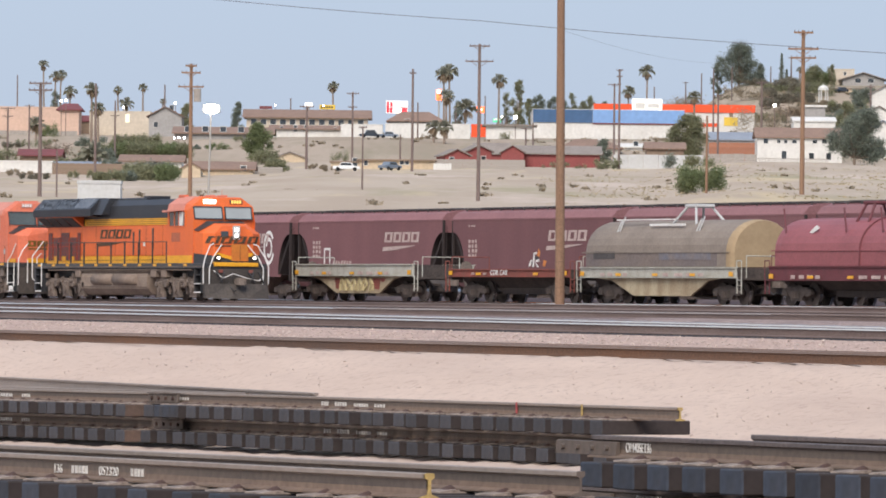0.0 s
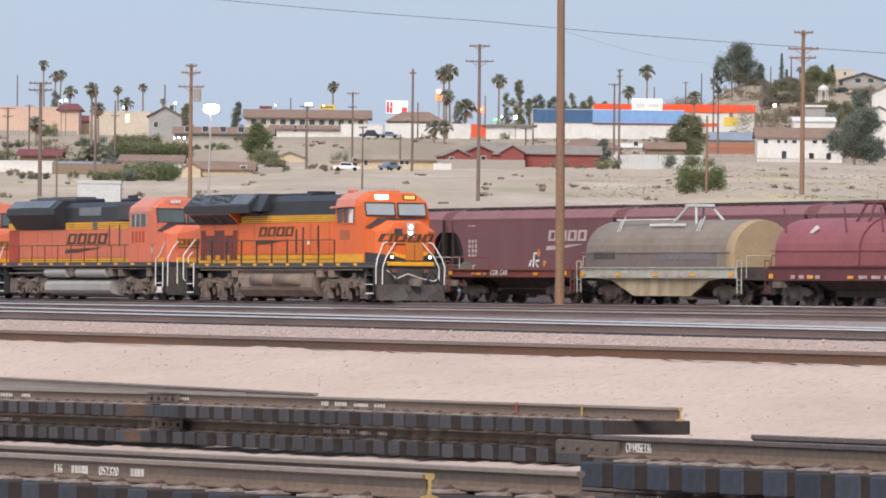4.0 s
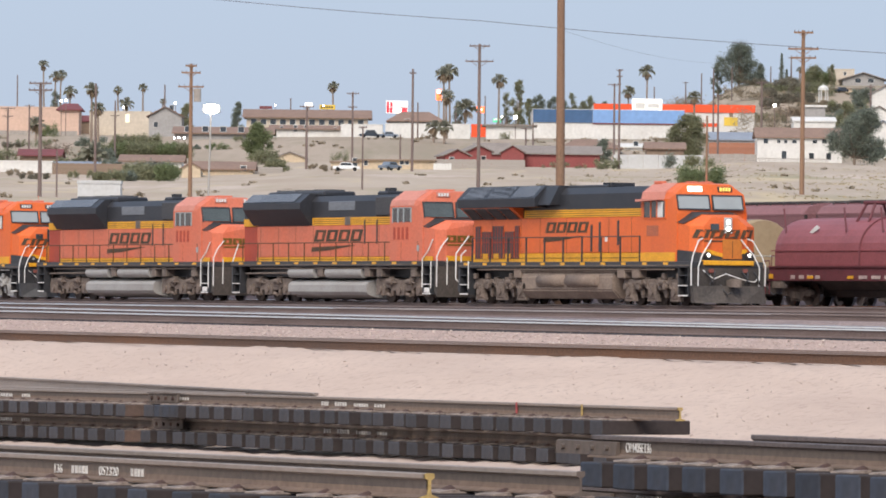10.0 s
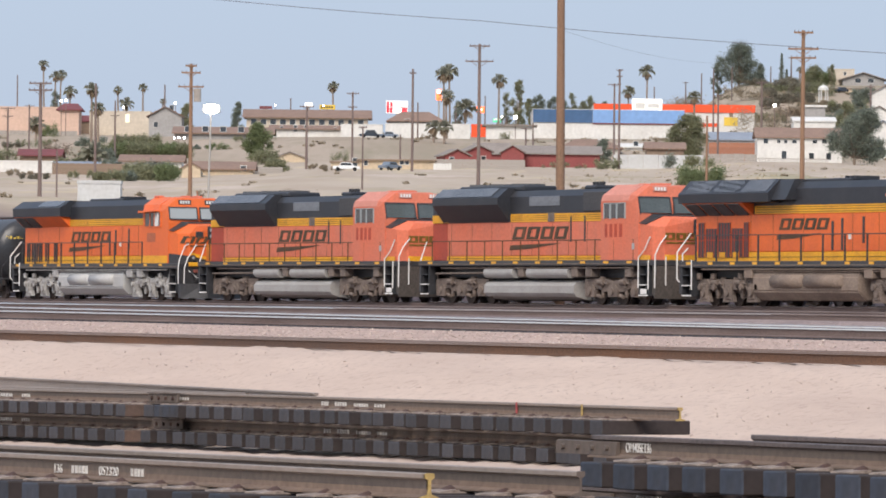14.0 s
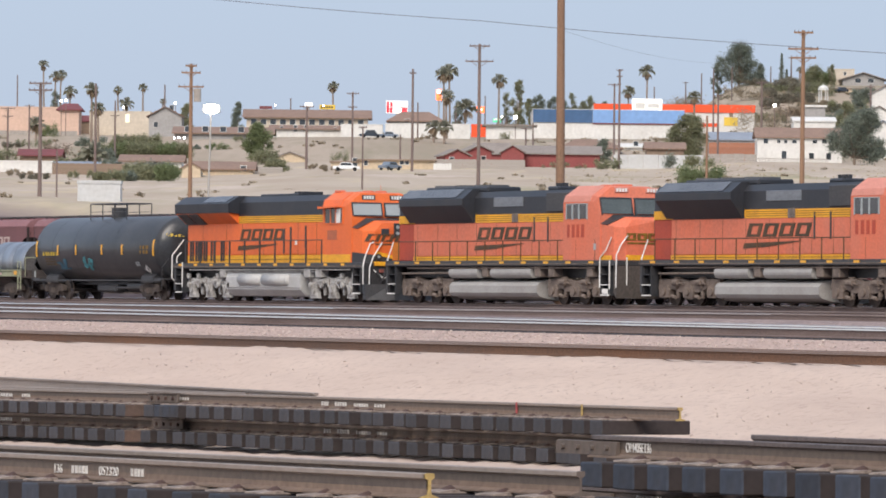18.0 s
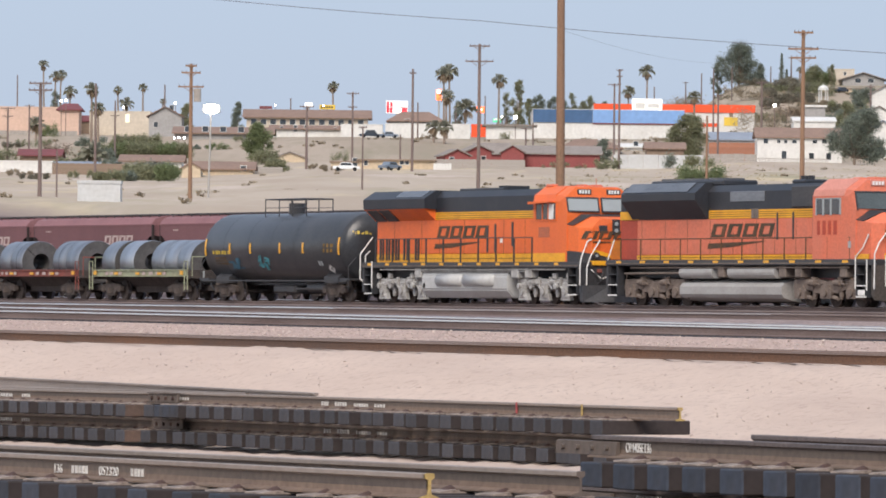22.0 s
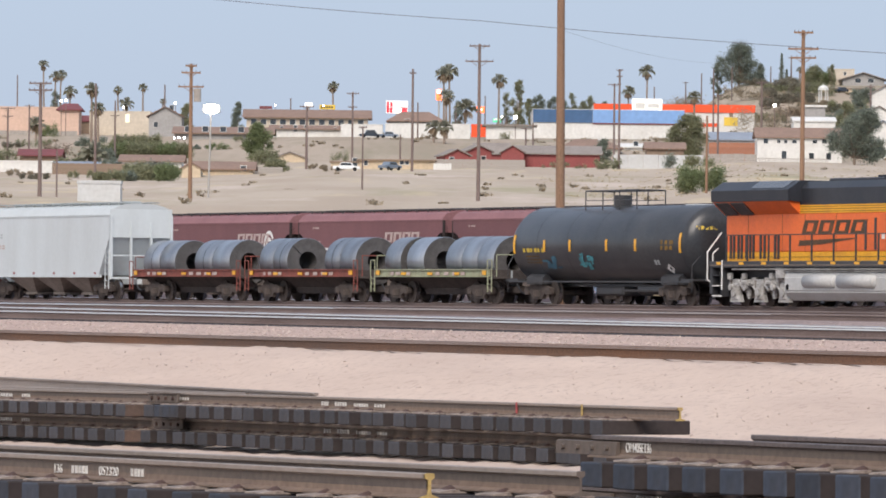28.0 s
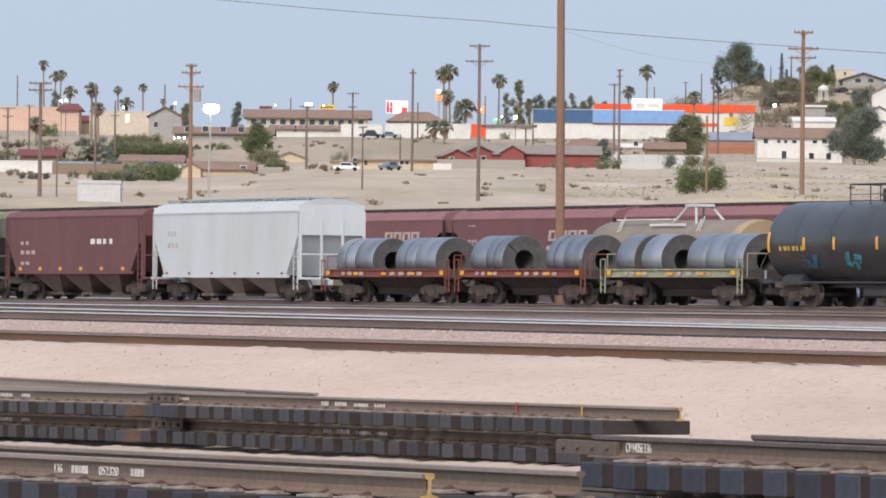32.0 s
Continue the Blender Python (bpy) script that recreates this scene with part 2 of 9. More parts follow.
M_TANKCAR = mat("black_tank_shell", (0.028, 0.030, 0.034), 0.30, second=(0.062, 0.060, 0.060), scale=0.5, mix=0.5, fine=9, grain=0.1, bump=0.03)
M_GRAF_BLUE = mat("blue_spray_paint", (0.06, 0.18, 0.26), 0.6, second=(0.035, 0.07, 0.09), scale=3, mix=0.6, bump=0)
M_GRAF_ORANGE = mat("orange_spray_paint", (0.62, 0.24, 0.07), 0.6, second=(0.5, 0.17, 0.05), bump=0)
M_GRAF_CREAM = mat("cream_spray_paint", (0.52, 0.44, 0.24), 0.7, second=(0.36, 0.29, 0.15), bump=0)
M_GRAF_TEAL = mat("teal_spray_paint", (0.08, 0.32, 0.36), 0.6, second=(0.04, 0.12, 0.14), scale=3, mix=0.6, bump=0)
M_STENCIL = mat("yellow_stencil", (0.60, 0.42, 0.05), 0.6, second=(0.25, 0.18, 0.04), scale=4, mix=0.4, bump=0)
M_STEEL_COIL = mat("rolled_steel", (0.34, 0.365, 0.40), 0.34, 0.75, second=(0.23, 0.24, 0.265), scale=0.8, mix=0.5, fine=14, grain=0.06, bump=0.02, streak=(2.5, 0.6, 0.6), vary=0.22)
M_COIL_FACE = mat("coil_end", (0.15, 0.14, 0.135), 0.6, 0.5, second=(0.09, 0.083, 0.08), scale=3, fine=40, grain=0.12)
M_STRAP = mat("steel_strap", (0.05, 0.05, 0.055), 0.5, 0.4, bump=0)
M_SILL_RED = mat("oxide_red_sill", (0.26, 0.072, 0.055), 0.75, second=(0.15, 0.062, 0.05), scale=1.5, fine=14, grain=0.15, bump=0.1)
M_SILL_GREEN = mat("pale_green_sill", (0.35, 0.38, 0.25), 0.8, second=(0.24, 0.22, 0.15), scale=1.6, fine=14, grain=0.15, bump=0.1)
M_SILL_PALE = mat("pale_grey_sill", (0.47, 0.475, 0.43), 0.8, second=(0.33, 0.30, 0.24), scale=1.4, fine=14, grain=0.15, bump=0.1)
M_BELLY = mat("stained_cream_belly", (0.48, 0.41, 0.28), 0.85, second=(0.22, 0.15, 0.09), scale=1.2, mix=0.55, fine=14, grain=0.15, bump=0.1, streak=(1, 1, 0.35))
M_COVER_GREY = mat("weathered_grey_cover", (0.25, 0.21, 0.175), 0.75, second=(0.18, 0.145, 0.12), scale=0.7, mix=0.5, fine=12, grain=0.08, bump=0.05)
M_COVER_STAIN = mat("stained_cover_side", (0.205, 0.165, 0.14), 0.8, second=(0.14, 0.12, 0.125), scale=0.6, mix=0.6, fine=12, grain=0.1, bump=0.05, streak=(0.5, 1, 1))
M_SMEAR = mat("blue_grey_smear", (0.15, 0.155, 0.19), 0.8, second=(0.21, 0.17, 0.145), scale=1.2, mix=0.5, fine=6, grain=0.1, bump=0)
M_COVER_TAN = mat("tan_cover_end", (0.37, 0.275, 0.165), 0.75, second=(0.29, 0.205, 0.12), scale=0.8, fine=8, grain=0.04, bump=0.05)
M_COVER_RED = mat("maroon_cover", (0.29, 0.088, 0.096), 0.5, second=(0.22, 0.068, 0.074), scale=0.8, fine=12, grain=0.07, bump=0.05)
M_SILL_MAROON = mat("maroon_sill", (0.15, 0.040, 0.048), 0.65, second=(0.10, 0.032, 0.036), scale=1.5, fine=12, grain=0.1, bump=0.05)
M_HOPPER = mat("mineral_red_hopper", (0.195, 0.088, 0.092), 0.7, second=(0.15, 0.068, 0.072), scale=0.5, mix=0.5, fine=9, grain=0.06, bump=0.04, streak=(1, 1, 0.3), vary=0.1)
M_HOPPER_ROOF = mat("faded_red_roof", (0.255, 0.122, 0.127), 0.7, second=(0.20, 0.095, 0.10), scale=0.6, fine=9, grain=0.07, bump=0.04)
# Near-black tone painting the shade in the gaps between parked hoppers.
M_HOPPER_SHADE = mat("shaded_black_end", (0.028, 0.022, 0.022), 0.9, second=(0.045, 0.03, 0.028), scale=1, fine=9, grain=0.1, bump=0.05)
M_HOPPER_BROWN = mat("brown_hopper", (0.165, 0.074, 0.074), 0.7, second=(0.13, 0.06, 0.06), scale=0.6, fine=10, grain=0.08, bump=0.04, streak=(1, 1, 0.3))
M_HOPPER_WHITE = mat("white_hopper", (0.57, 0.61, 0.62), 0.6, second=(0.49, 0.515, 0.515), scale=0.5, mix=0.4, fine=6, grain=0.015, bump=0.0, streak=(1, 1, 0.25))
# Darker copy of white_hopper, offsetting the extra light on the roof.
M_HOPPER_PALE = mat("dimmed_white_hopper", (0.49, 0.52, 0.525), 0.7, second=(0.43, 0.455, 0.455), scale=0.5, mix=0.4, fine=6, grain=0.02, bump=0.0)
M_HOPPER_GREY = mat("grey_hopper", (0.16, 0.165, 0.145), 0.8, second=(0.10, 0.10, 0.09), scale=0.8, fine=12, grain=0.1, bump=0.05)
M_BAY = mat("dusty_hopper_bay", (0.33, 0.28, 0.235), 0.85, second=(0.17, 0.14, 0.12), scale=0.9, mix=0.5, fine=12, grain=0.12, bump=0.1)
M_LETTER_PALE = mat("pale_lettering", (0.50, 0.41, 0.37), 0.7, second=(0.33, 0.2, 0.19), scale=2.5, mix=0.3, bump=0)
M_WALKWAY = mat("dark_roof_walk", (0.06, 0.055, 0.055), 0.8, second=(0.11, 0.10, 0.10), scale=2, bump=0.1)
M_POLE = mat("weathered_pole_wood", (0.27, 0.165, 0.105), 0.9, second=(0.19, 0.11, 0.07), scale=1.5, mix=0.5, fine=20, grain=0.15, bump=0.4, streak=(4, 4, 0.3))
# Town pole wood is lightened to paint the haze of distance.
M_POLE_DARK = mat("dark_pole_wood", (0.155, 0.115, 0.105), 0.9, second=(0.20, 0.15, 0.13), scale=1.5, fine=8, grain=0.15, bump=0.2, streak=(3, 3, 0.3))
M_WIRE = mat("wire", (0.14, 0.14, 0.16), 0.6, bump=0)
M_PEACH = mat("peach_stucco", (0.60, 0.425, 0.335), 0.9, second=(0.51, 0.36, 0.285), scale=0.15, fine=1.5, grain=0.05, bump=0)
M_CREAM = mat("cream_stucco", (0.57, 0.50, 0.405), 0.9, second=(0.48, 0.42, 0.34), scale=0.2, fine=1.5, grain=0.06, bump=0)
M_STUCCO_WHITE = mat("white_stucco", (0.67, 0.66, 0.63), 0.9, second=(0.56, 0.545, 0.51), scale=0.2, fine=1.5, grain=0.05, bump=0)
M_GREY_WALL = mat("grey_wall", (0.35, 0.34, 0.33), 0.9, second=(0.27, 0.26, 0.25), scale=0.3, fine=2, grain=0.06, bump=0)
M_TAN_WALL = mat("tan_wall", (0.56, 0.455, 0.325), 0.9, second=(0.47, 0.375, 0.265), scale=0.3, fine=2, grain=0.06, bump=0)
M_BROWN_WALL = mat("brown_wall", (0.26, 0.19, 0.14), 0.9, second=(0.19, 0.14, 0.1), scale=0.3, fine=2, grain=0.08, bump=0)
M_BARN = mat("red_siding", (0.27, 0.072, 0.068), 0.8, second=(0.21, 0.06, 0.056), scale=0.4, fine=3, grain=0.08, bump=0)
M_ROOF_BROWN = mat("brown_shingles", (0.26, 0.175, 0.135), 0.9, second=(0.20, 0.135, 0.105), scale=0.4, fine=3, grain=0.1, bump=0)
M_ROOF_GREY = mat("grey_shingles", (0.27, 0.235, 0.21), 0.9, second=(0.21, 0.18, 0.16), scale=0.4, fine=3, grain=0.1, bump=0)
M_ROOF_TILE = mat("dark_red_tiles", (0.20, 0.06, 0.065), 0.8, second=(0.14, 0.05, 0.05), scale=0.5, fine=3, grain=0.1, bump=0)
M_METAL_ROOF = mat("blue_grey_metal_roof", (0.30, 0.33, 0.38), 0.5, 0.2, second=(0.24, 0.26, 0.30), scale=0.4, fine=3, grain=0.05, bump=0)
M_BAND_NAVY = mat("dark_blue_fascia", (0.055, 0.12, 0.24), 0.6, second=(0.045, 0.10, 0.20), scale=0.2, fine=1, grain=0.04, bump=0)
M_BAND_BLUE = mat("light_blue_fascia", (0.20, 0.35, 0.62), 0.6, second=(0.18, 0.31, 0.55), scale=0.2, fine=1, grain=0.04, bump=0)
M_BAND_ORANGE = mat("orange_red_fascia", (0.80, 0.09, 0.025), 0.6, second=(0.68, 0.085, 0.025), scale=0.2, fine=1, grain=0.04, bump=0)
# Small added emission also brightens the painted store panel.
M_SIGN_YELLOW = mat("yellow_sign", (0.66, 0.46, 0.06), 0.6, second=(0.5, 0.33, 0.05), scale=0.5, fine=2, grain=0.04, bump=0, emit=0.15)
M_SIGN_RED = mat("lit_red_sign", (0.75, 0.05, 0.07), 0.5, second=(0.75, 0.05, 0.07), bump=0, emit=0.5, grain=0)
M_SIGN_WHITE = mat("lit_white_sign", (0.95, 0.93, 0.88), 0.5, second=(0.95, 0.93, 0.88), bump=0, emit=0.6, grain=0)
M_SIGN_ORANGE = mat("lit_orange_sign", (1.0, 0.18, 0.05), 0.5, second=(1.0, 0.18, 0.05), bump=0, emit=1.6, grain=0)
M_SIGN_GREEN = mat("lit_green_sign", (0.10, 0.55, 0.30), 0.5, second=(0.10, 0.55, 0.30), bump=0, emit=0.6, grain=0)
M_LIT_WINDOW = mat("lit_window", (0.95, 0.85, 0.62), 0.4, second=(0.95, 0.85, 0.62), bump=0, emit=0.45, grain=0)
M_FLOOD = mat("floodlight_lens", (1.0, 1.0, 0.98), 0.3, second=(1.0, 1.0, 0.98), bump=0, emit=60.0, grain=0)
M_STREET = mat("street_light_lens", (1.0, 0.98, 0.92), 0.3, second=(1.0, 0.98, 0.92), bump=0, emit=8.0, grain=0)
M_FENCE_WOOD = mat("red_brown_fence", (0.36, 0.16, 0.10), 0.9, second=(0.28, 0.13, 0.085), scale=0.5, fine=3, grain=0.1, bump=0)
M_FENCE_GREY = mat("grey_fence", (0.36, 0.33, 0.30), 0.9, second=(0.28, 0.25, 0.22), scale=0.5, fine=3, grain=0.1, bump=0)
# Bark, frond and leaf tones are lifted to paint distance haze.
M_BARK = mat("palm_trunk", (0.27, 0.21, 0.165), 0.95, second=(0.20, 0.15, 0.115), scale=1, fine=4, grain=0.12, bump=0.1)
M_PALM = mat("palm_frond", (0.275, 0.28, 0.21), 0.9, second=(0.32, 0.30, 0.225), scale=0.8, mix=0.5, fine=3, grain=0.15, bump=0)
M_PALM_DRY = mat("dry_palm_frond", (0.38, 0.30, 0.215), 0.9, second=(0.25, 0.185, 0.12), scale=0.8, fine=3, grain=0.15, bump=0)
M_LEAF = mat("dark_foliage", (0.235, 0.262, 0.210), 0.95, second=(0.19, 0.215, 0.175), scale=0.5, fine=2, grain=0.25, bump=0)
M_LEAF_OLIVE = mat("olive_foliage", (0.285, 0.285, 0.175), 0.95, second=(0.235, 0.24, 0.145), scale=0.5, fine=2, grain=0.25, bump=0)
M_LEAF_GREEN = mat("green_foliage", (0.235, 0.275, 0.14), 0.95, second=(0.19, 0.22, 0.115), scale=0.5, fine=2, grain=0.25, bump=0)
M_BRUSH = mat("grey_brown_brush", (0.265, 0.24, 0.185), 0.95, second=(0.21, 0.195, 0.145), scale=0.5, fine=2, grain=0.25, bump=0)
M_SCRUB = mat("dry_scrub", (0.40, 0.335, 0.245), 0.95, second=(0.32, 0.265, 0.19), scale=0.5, fine=2, grain=0.25, bump=0)
M_GRASS_DRY = mat("dry_grass", (0.55, 0.45, 0.30), 0.95, second=(0.47, 0.40, 0.25), scale=0.3, fine=2, grain=0.2, bump=0)
M_CAR_WHITE = mat("white_car_paint", (0.78, 0.78, 0.78), 0.25, second=(0.72, 0.72, 0.72), bump=0)
M_CAR_BLUE = mat("grey_blue_car_paint", (0.16, 0.20, 0.25), 0.3, second=(0.14, 0.17, 0.22), bump=0)
M_CAR_DARK = mat("dark_car_paint", (0.035, 0.045, 0.065), 0.3, bump=0)
M_TYRE = mat("tyre", (0.02, 0.02, 0.02), 0.9, bump=0)
M_METAL_PALE = mat("pale_sheet_metal", (0.52, 0.53, 0.53), 0.7, second=(0.44, 0.43, 0.415), scale=0.6, fine=3, grain=0.05, bump=0)
M_STEEL_POLE = mat("galvanised_pole", (0.42, 0.40, 0.37), 0.6, 0.3, second=(0.34, 0.32, 0.30), bump=0)


def leafy(m, share=0.5):
    """Leaves let light through."""
    n, l = m.node_tree.nodes, m.node_tree.links
    p = n["Principled BSDF"]
    tr = n.new("ShaderNodeBsdfTranslucent")
    l.new(p.inputs["Base Color"].links[0].from_socket, tr.inputs["Color"])
    mx = n.new("ShaderNodeMixShader")
    mx.inputs["Fac"].default_value = share
    l.new(p.outputs["BSDF"], mx.inputs[1])
    l.new(tr.outputs["BSDF"], mx.inputs[2])
    l.new(mx.outputs["Shader"], n["Material Output"].inputs["Surface"])


for leaf_mat in (M_PALM, M_PALM_DRY, M_SCRUB, M_GRASS_DRY, M_LEAF, M_LEAF_OLIVE, M_LEAF_GREEN, M_BRUSH):
    leafy(leaf_mat)

# ---- mesh helpers ----
def box(bm, x0, x1, y0, y1, z0, z1, bevel=0.0):
    r = bmesh.ops.create_cube(bm, size=1.0)
    m = Matrix.Translation(((x0 + x1) / 2, (y0 + y1) / 2, (z0 + z1) / 2)) @ Matrix.Diagonal((abs(x1 - x0), abs(y1 - y0), abs(z1 - z0), 1))
    bmesh.ops.transform(bm, matrix=m, verts=r["verts"])
    if bevel:
        edges = {e for v in r["verts"] for e in v.link_edges}
        bmesh.ops.bevel(bm, geom=list(edges), offset=bevel, segments=1, affect='EDGES')
    return bm


def rod(bm, a, b, r0, r1=None, n=8, caps=True):
    a, b = Vector(a), Vector(b)
    d = b - a
    m = Matrix.Translation((a + b) / 2) @ d.to_track_quat("Z", "Y").to_matrix().to_4x4()
    bmesh.ops.create_cone(bm, cap_ends=caps, segments=n, radius1=r0, radius2=r0 if r1 is None else r1, depth=d.length, matrix=m)
    return bm


def pipe(bm, points, r, n=6):
    for a, b in zip(points, points[1:]):
        rod(bm, a, b, r, n=n)
    return bm


def sweep(bm, profile, lo, hi, axis="x"):
    """A closed outline drawn in the two other axes, drawn out along one."""
    def at(p, v):
        return (v, p[0], p[1]) if axis == "x" else (p[0], v, p[1]) if axis == "y" else (p[0], p[1], v)
    a = [bm.verts.new(at(p, lo)) for p in profile]
    b = [bm.verts.new(at(p, hi)) for p in profile]
    n = len(profile)
    bm.faces.new(a)
    bm.faces.new(b)
    for i in range(n):
        bm.faces.new((a[i], a[(i + 1) % n], b[(i + 1) % n], b[i]))
    bmesh.ops.recalc_face_normals(bm, faces=bm.faces)
    return bm


def loft(bm, rings, closed=True):
    """Rings of equally many points joined one to the next, with end caps."""
    vs = [[bm.verts.new(p) for p in ring] for ring in rings]
    n = len(rings[0])
    for a, b in zip(vs, vs[1:]):
        for i in range(n if closed else n - 1):
            bm.faces.new((a[i], a[(i + 1) % n], b[(i + 1) % n], b[i]))
    bm.faces.new(vs[0])
    bm.faces.new(vs[-1])
    bmesh.ops.recalc_face_normals(bm, faces=bm.faces)
    return bm


def mesh_of(name, bm, material, smooth=False):
    me = bpy.data.meshes.new(name)
    bm.to_mesh(me)
    bm.free()
    for m in material if isinstance(material, (list, tuple)) else (material,):
        me.materials.append(m)
    if smooth:
        me.polygons.foreach_set("use_smooth", [True] * len(me.polygons))
    return me


def part(name, bm, material, parent, label="", smooth=False):
    ob = new(name, bm if isinstance(bm, bpy.types.Mesh) else mesh_of(name, bm, material, smooth))
    ob.parent = parent
    return tagged(ob, label)


def pieces(name, bm, material, parent, label=""):
    """Each unconnected shape of a bmesh as a part of its own."""
    bmesh.ops.remove_doubles(bm, verts=bm.verts, dist=1e-5)
    seen = set()
    for v in bm.verts:
        if v in seen:
            continue
        seen.add(v)
        group = [v]
        for w in group:
            for e in w.link_edges:
                o = e.other_vert(w)
                if o not in seen:
                    seen.add(o)
                    group.append(o)
        one, new_of = B(), {}
        for w in group:
            new_of[w] = one.verts.new(w.co)
        for f in {f for w in group for f in w.link_faces}:
            one.faces.new([new_of[w] for w in f.verts])
        part(name, one, material, parent, label)
    bm.free()


def thing(name, m, label, category, group="", kind=""):
    ob = new(name)
    ob.empty_display_size = 0.3
    ob.matrix_basis = m
    return tagged(ob, label, category, group, kind)


def solid(name, bm, material, label, category, kind="", m=None, group="", smooth=False):
    ob = new(name, mesh_of(name, bm, material, smooth))
    if m:
        ob.matrix_basis = m
    return tagged(ob, label, category, group, kind)


def B():
    return bmesh.new()


def slab(bm, pts, y, thick):
    """A flat outline of (x, z) points, of a small thickness, on a wall that faces -y."""
    return sweep(bm, pts, y - thick, y, "y")


def lettering(parent, x, z, y, w, h, material, swoosh=False, lean=0.25, count=4, label="emblem of slanted blocks"):
    """A painted emblem as plain slanted hollow blocks."""
    bm = B()
    cw = w / count
    k = cw * 0.24
    for i in range(count):
        a = x + i * cw
        b = a + cw * 0.86

        def q(px, pz):
            return (px + lean * (pz - z), pz)
        t = h * 0.2
        slab(bm, [q(a, z), q(a + k, z), q(a + k, z + h), q(a, z + h)], y, 0.012)
        slab(bm, [q(b - k, z), q(b, z), q(b, z + h), q(b - k, z + h)], y, 0.012)
        for c in (z, z + h - t):
            slab(bm, [q(a + k, c), q(b - k, c), q(b - k, c + t), q(a + k, c + t)], y, 0.012)
    if swoosh:
        slab(bm, [(x - w * .05, z - h * .86), (x - w * .03, z - h * .46), (x + w * .86, z - h * .30), (x + w * .86, z - h * .34), (x + w * .3, z - h * .76)], y, 0.012)
    return part("emblem", bm, material, parent, label)


def bars(parent, x, z, y, w, h, material, rows=2, count=5, name="painted_bar", label="", seed=3):
    rnd = random.Random(seed)
    for r in range(rows):
        zz = z + r * h / rows
        xx = x
        for i in range(count):
            cw = w / count * rnd.uniform(0.42, 0.7)
            part(name, slab(B(), [(xx, zz), (xx + cw, zz), (xx + cw, zz + h / rows * .7), (xx, zz + h / rows * .7)], y, 0.01), material, parent)
            xx += w / count


def words(parent, text, x, y, z, size, material, name="lettering", label="painted lettering", stretch=1.0):
    cu = bpy.data.curves.new(name, 'FONT')
    cu.body = text
    cu.size = size
    cu.extrude = 0.004
    cu.materials.append(material)
    ob = new(name, cu)
    ob.matrix_basis = pose(x, y, z, 90, 0, 0) @ Matrix.Diagonal((stretch, 1, 1, 1))
    ob.parent = parent
    return tagged(ob, label)

# ---- ground: the yard, the slope behind it and the town's hill, one sheet to the horizon ----
SIN_V, COS_V = math.sin(radians(VIEW)), math.cos(radians(VIEW))


def table(v, xs, ys):
    return float(np.interp(v, xs, ys))


def ease(a, b, v):
    t = min(1.0, max(0.0, (v - a) / (b - a)))
    return t * t * (3 - 2 * t)


def ground_z(x, y):
    s = -COS_V * x + SIN_V * y
    l = SIN_V * x + COS_V * y
    # The bank from y 141 to 150 is added to hide the bright slope.
    yard = table(y, (-400, 5, 16, 28, 38, 41.5, 47.7, 51.2, 54.0, 58.4, 62, 104, 138, 141, 150, 156, 200), (-1.7, -1.7, -1.95, -2.25, -2.26, -2.22, -0.835, -0.83, -0.85, -0.70, -0.75, -0.62, -0.6, 0.85, 0.85, -0.6, -0.6))
    yard += 0.011 * max(-25.0, min(12.0, x + 83.0)) * ease(27, 36, y) * (1 - ease(42, 47, y))
    if s < 360:
        return yard
    a = l / s * 57.3
    west = table(s, (360, 450, 1000, 1100, 1200, 1300, 1400, 1500, 1700, 2000, 4000, 20000), (0, 7.3, 19.4, 23.0, 26.8, 31.8, 36.6, 40.0, 46.0, 48, 44, 44))
    mid = table(s, (360, 450, 1000, 1100, 1200, 1300, 1400, 1500, 1700, 2000, 4000, 20000), (0, 7.3, 21.0, 24.0, 27.5, 34.0, 37.2, 40.3, 46.4, 48, 44, 44))
    east = table(s, (360, 450, 1000, 1100, 1200, 1300, 1400, 1500, 1560, 1640, 1700, 2000, 4000, 20000), (0, 8.0, 22.4, 25.4, 28.6, 32.4, 36.6, 40.6, 44.0, 56.5, 61.5, 62, 48, 48))
    w = ease(-3.0, -0.6, a)
    e = ease(1.9, 2.9, a)
    rise = west * (1 - w) + mid * w
    rise = rise * (1 - e) + east * e
    return yard + rise


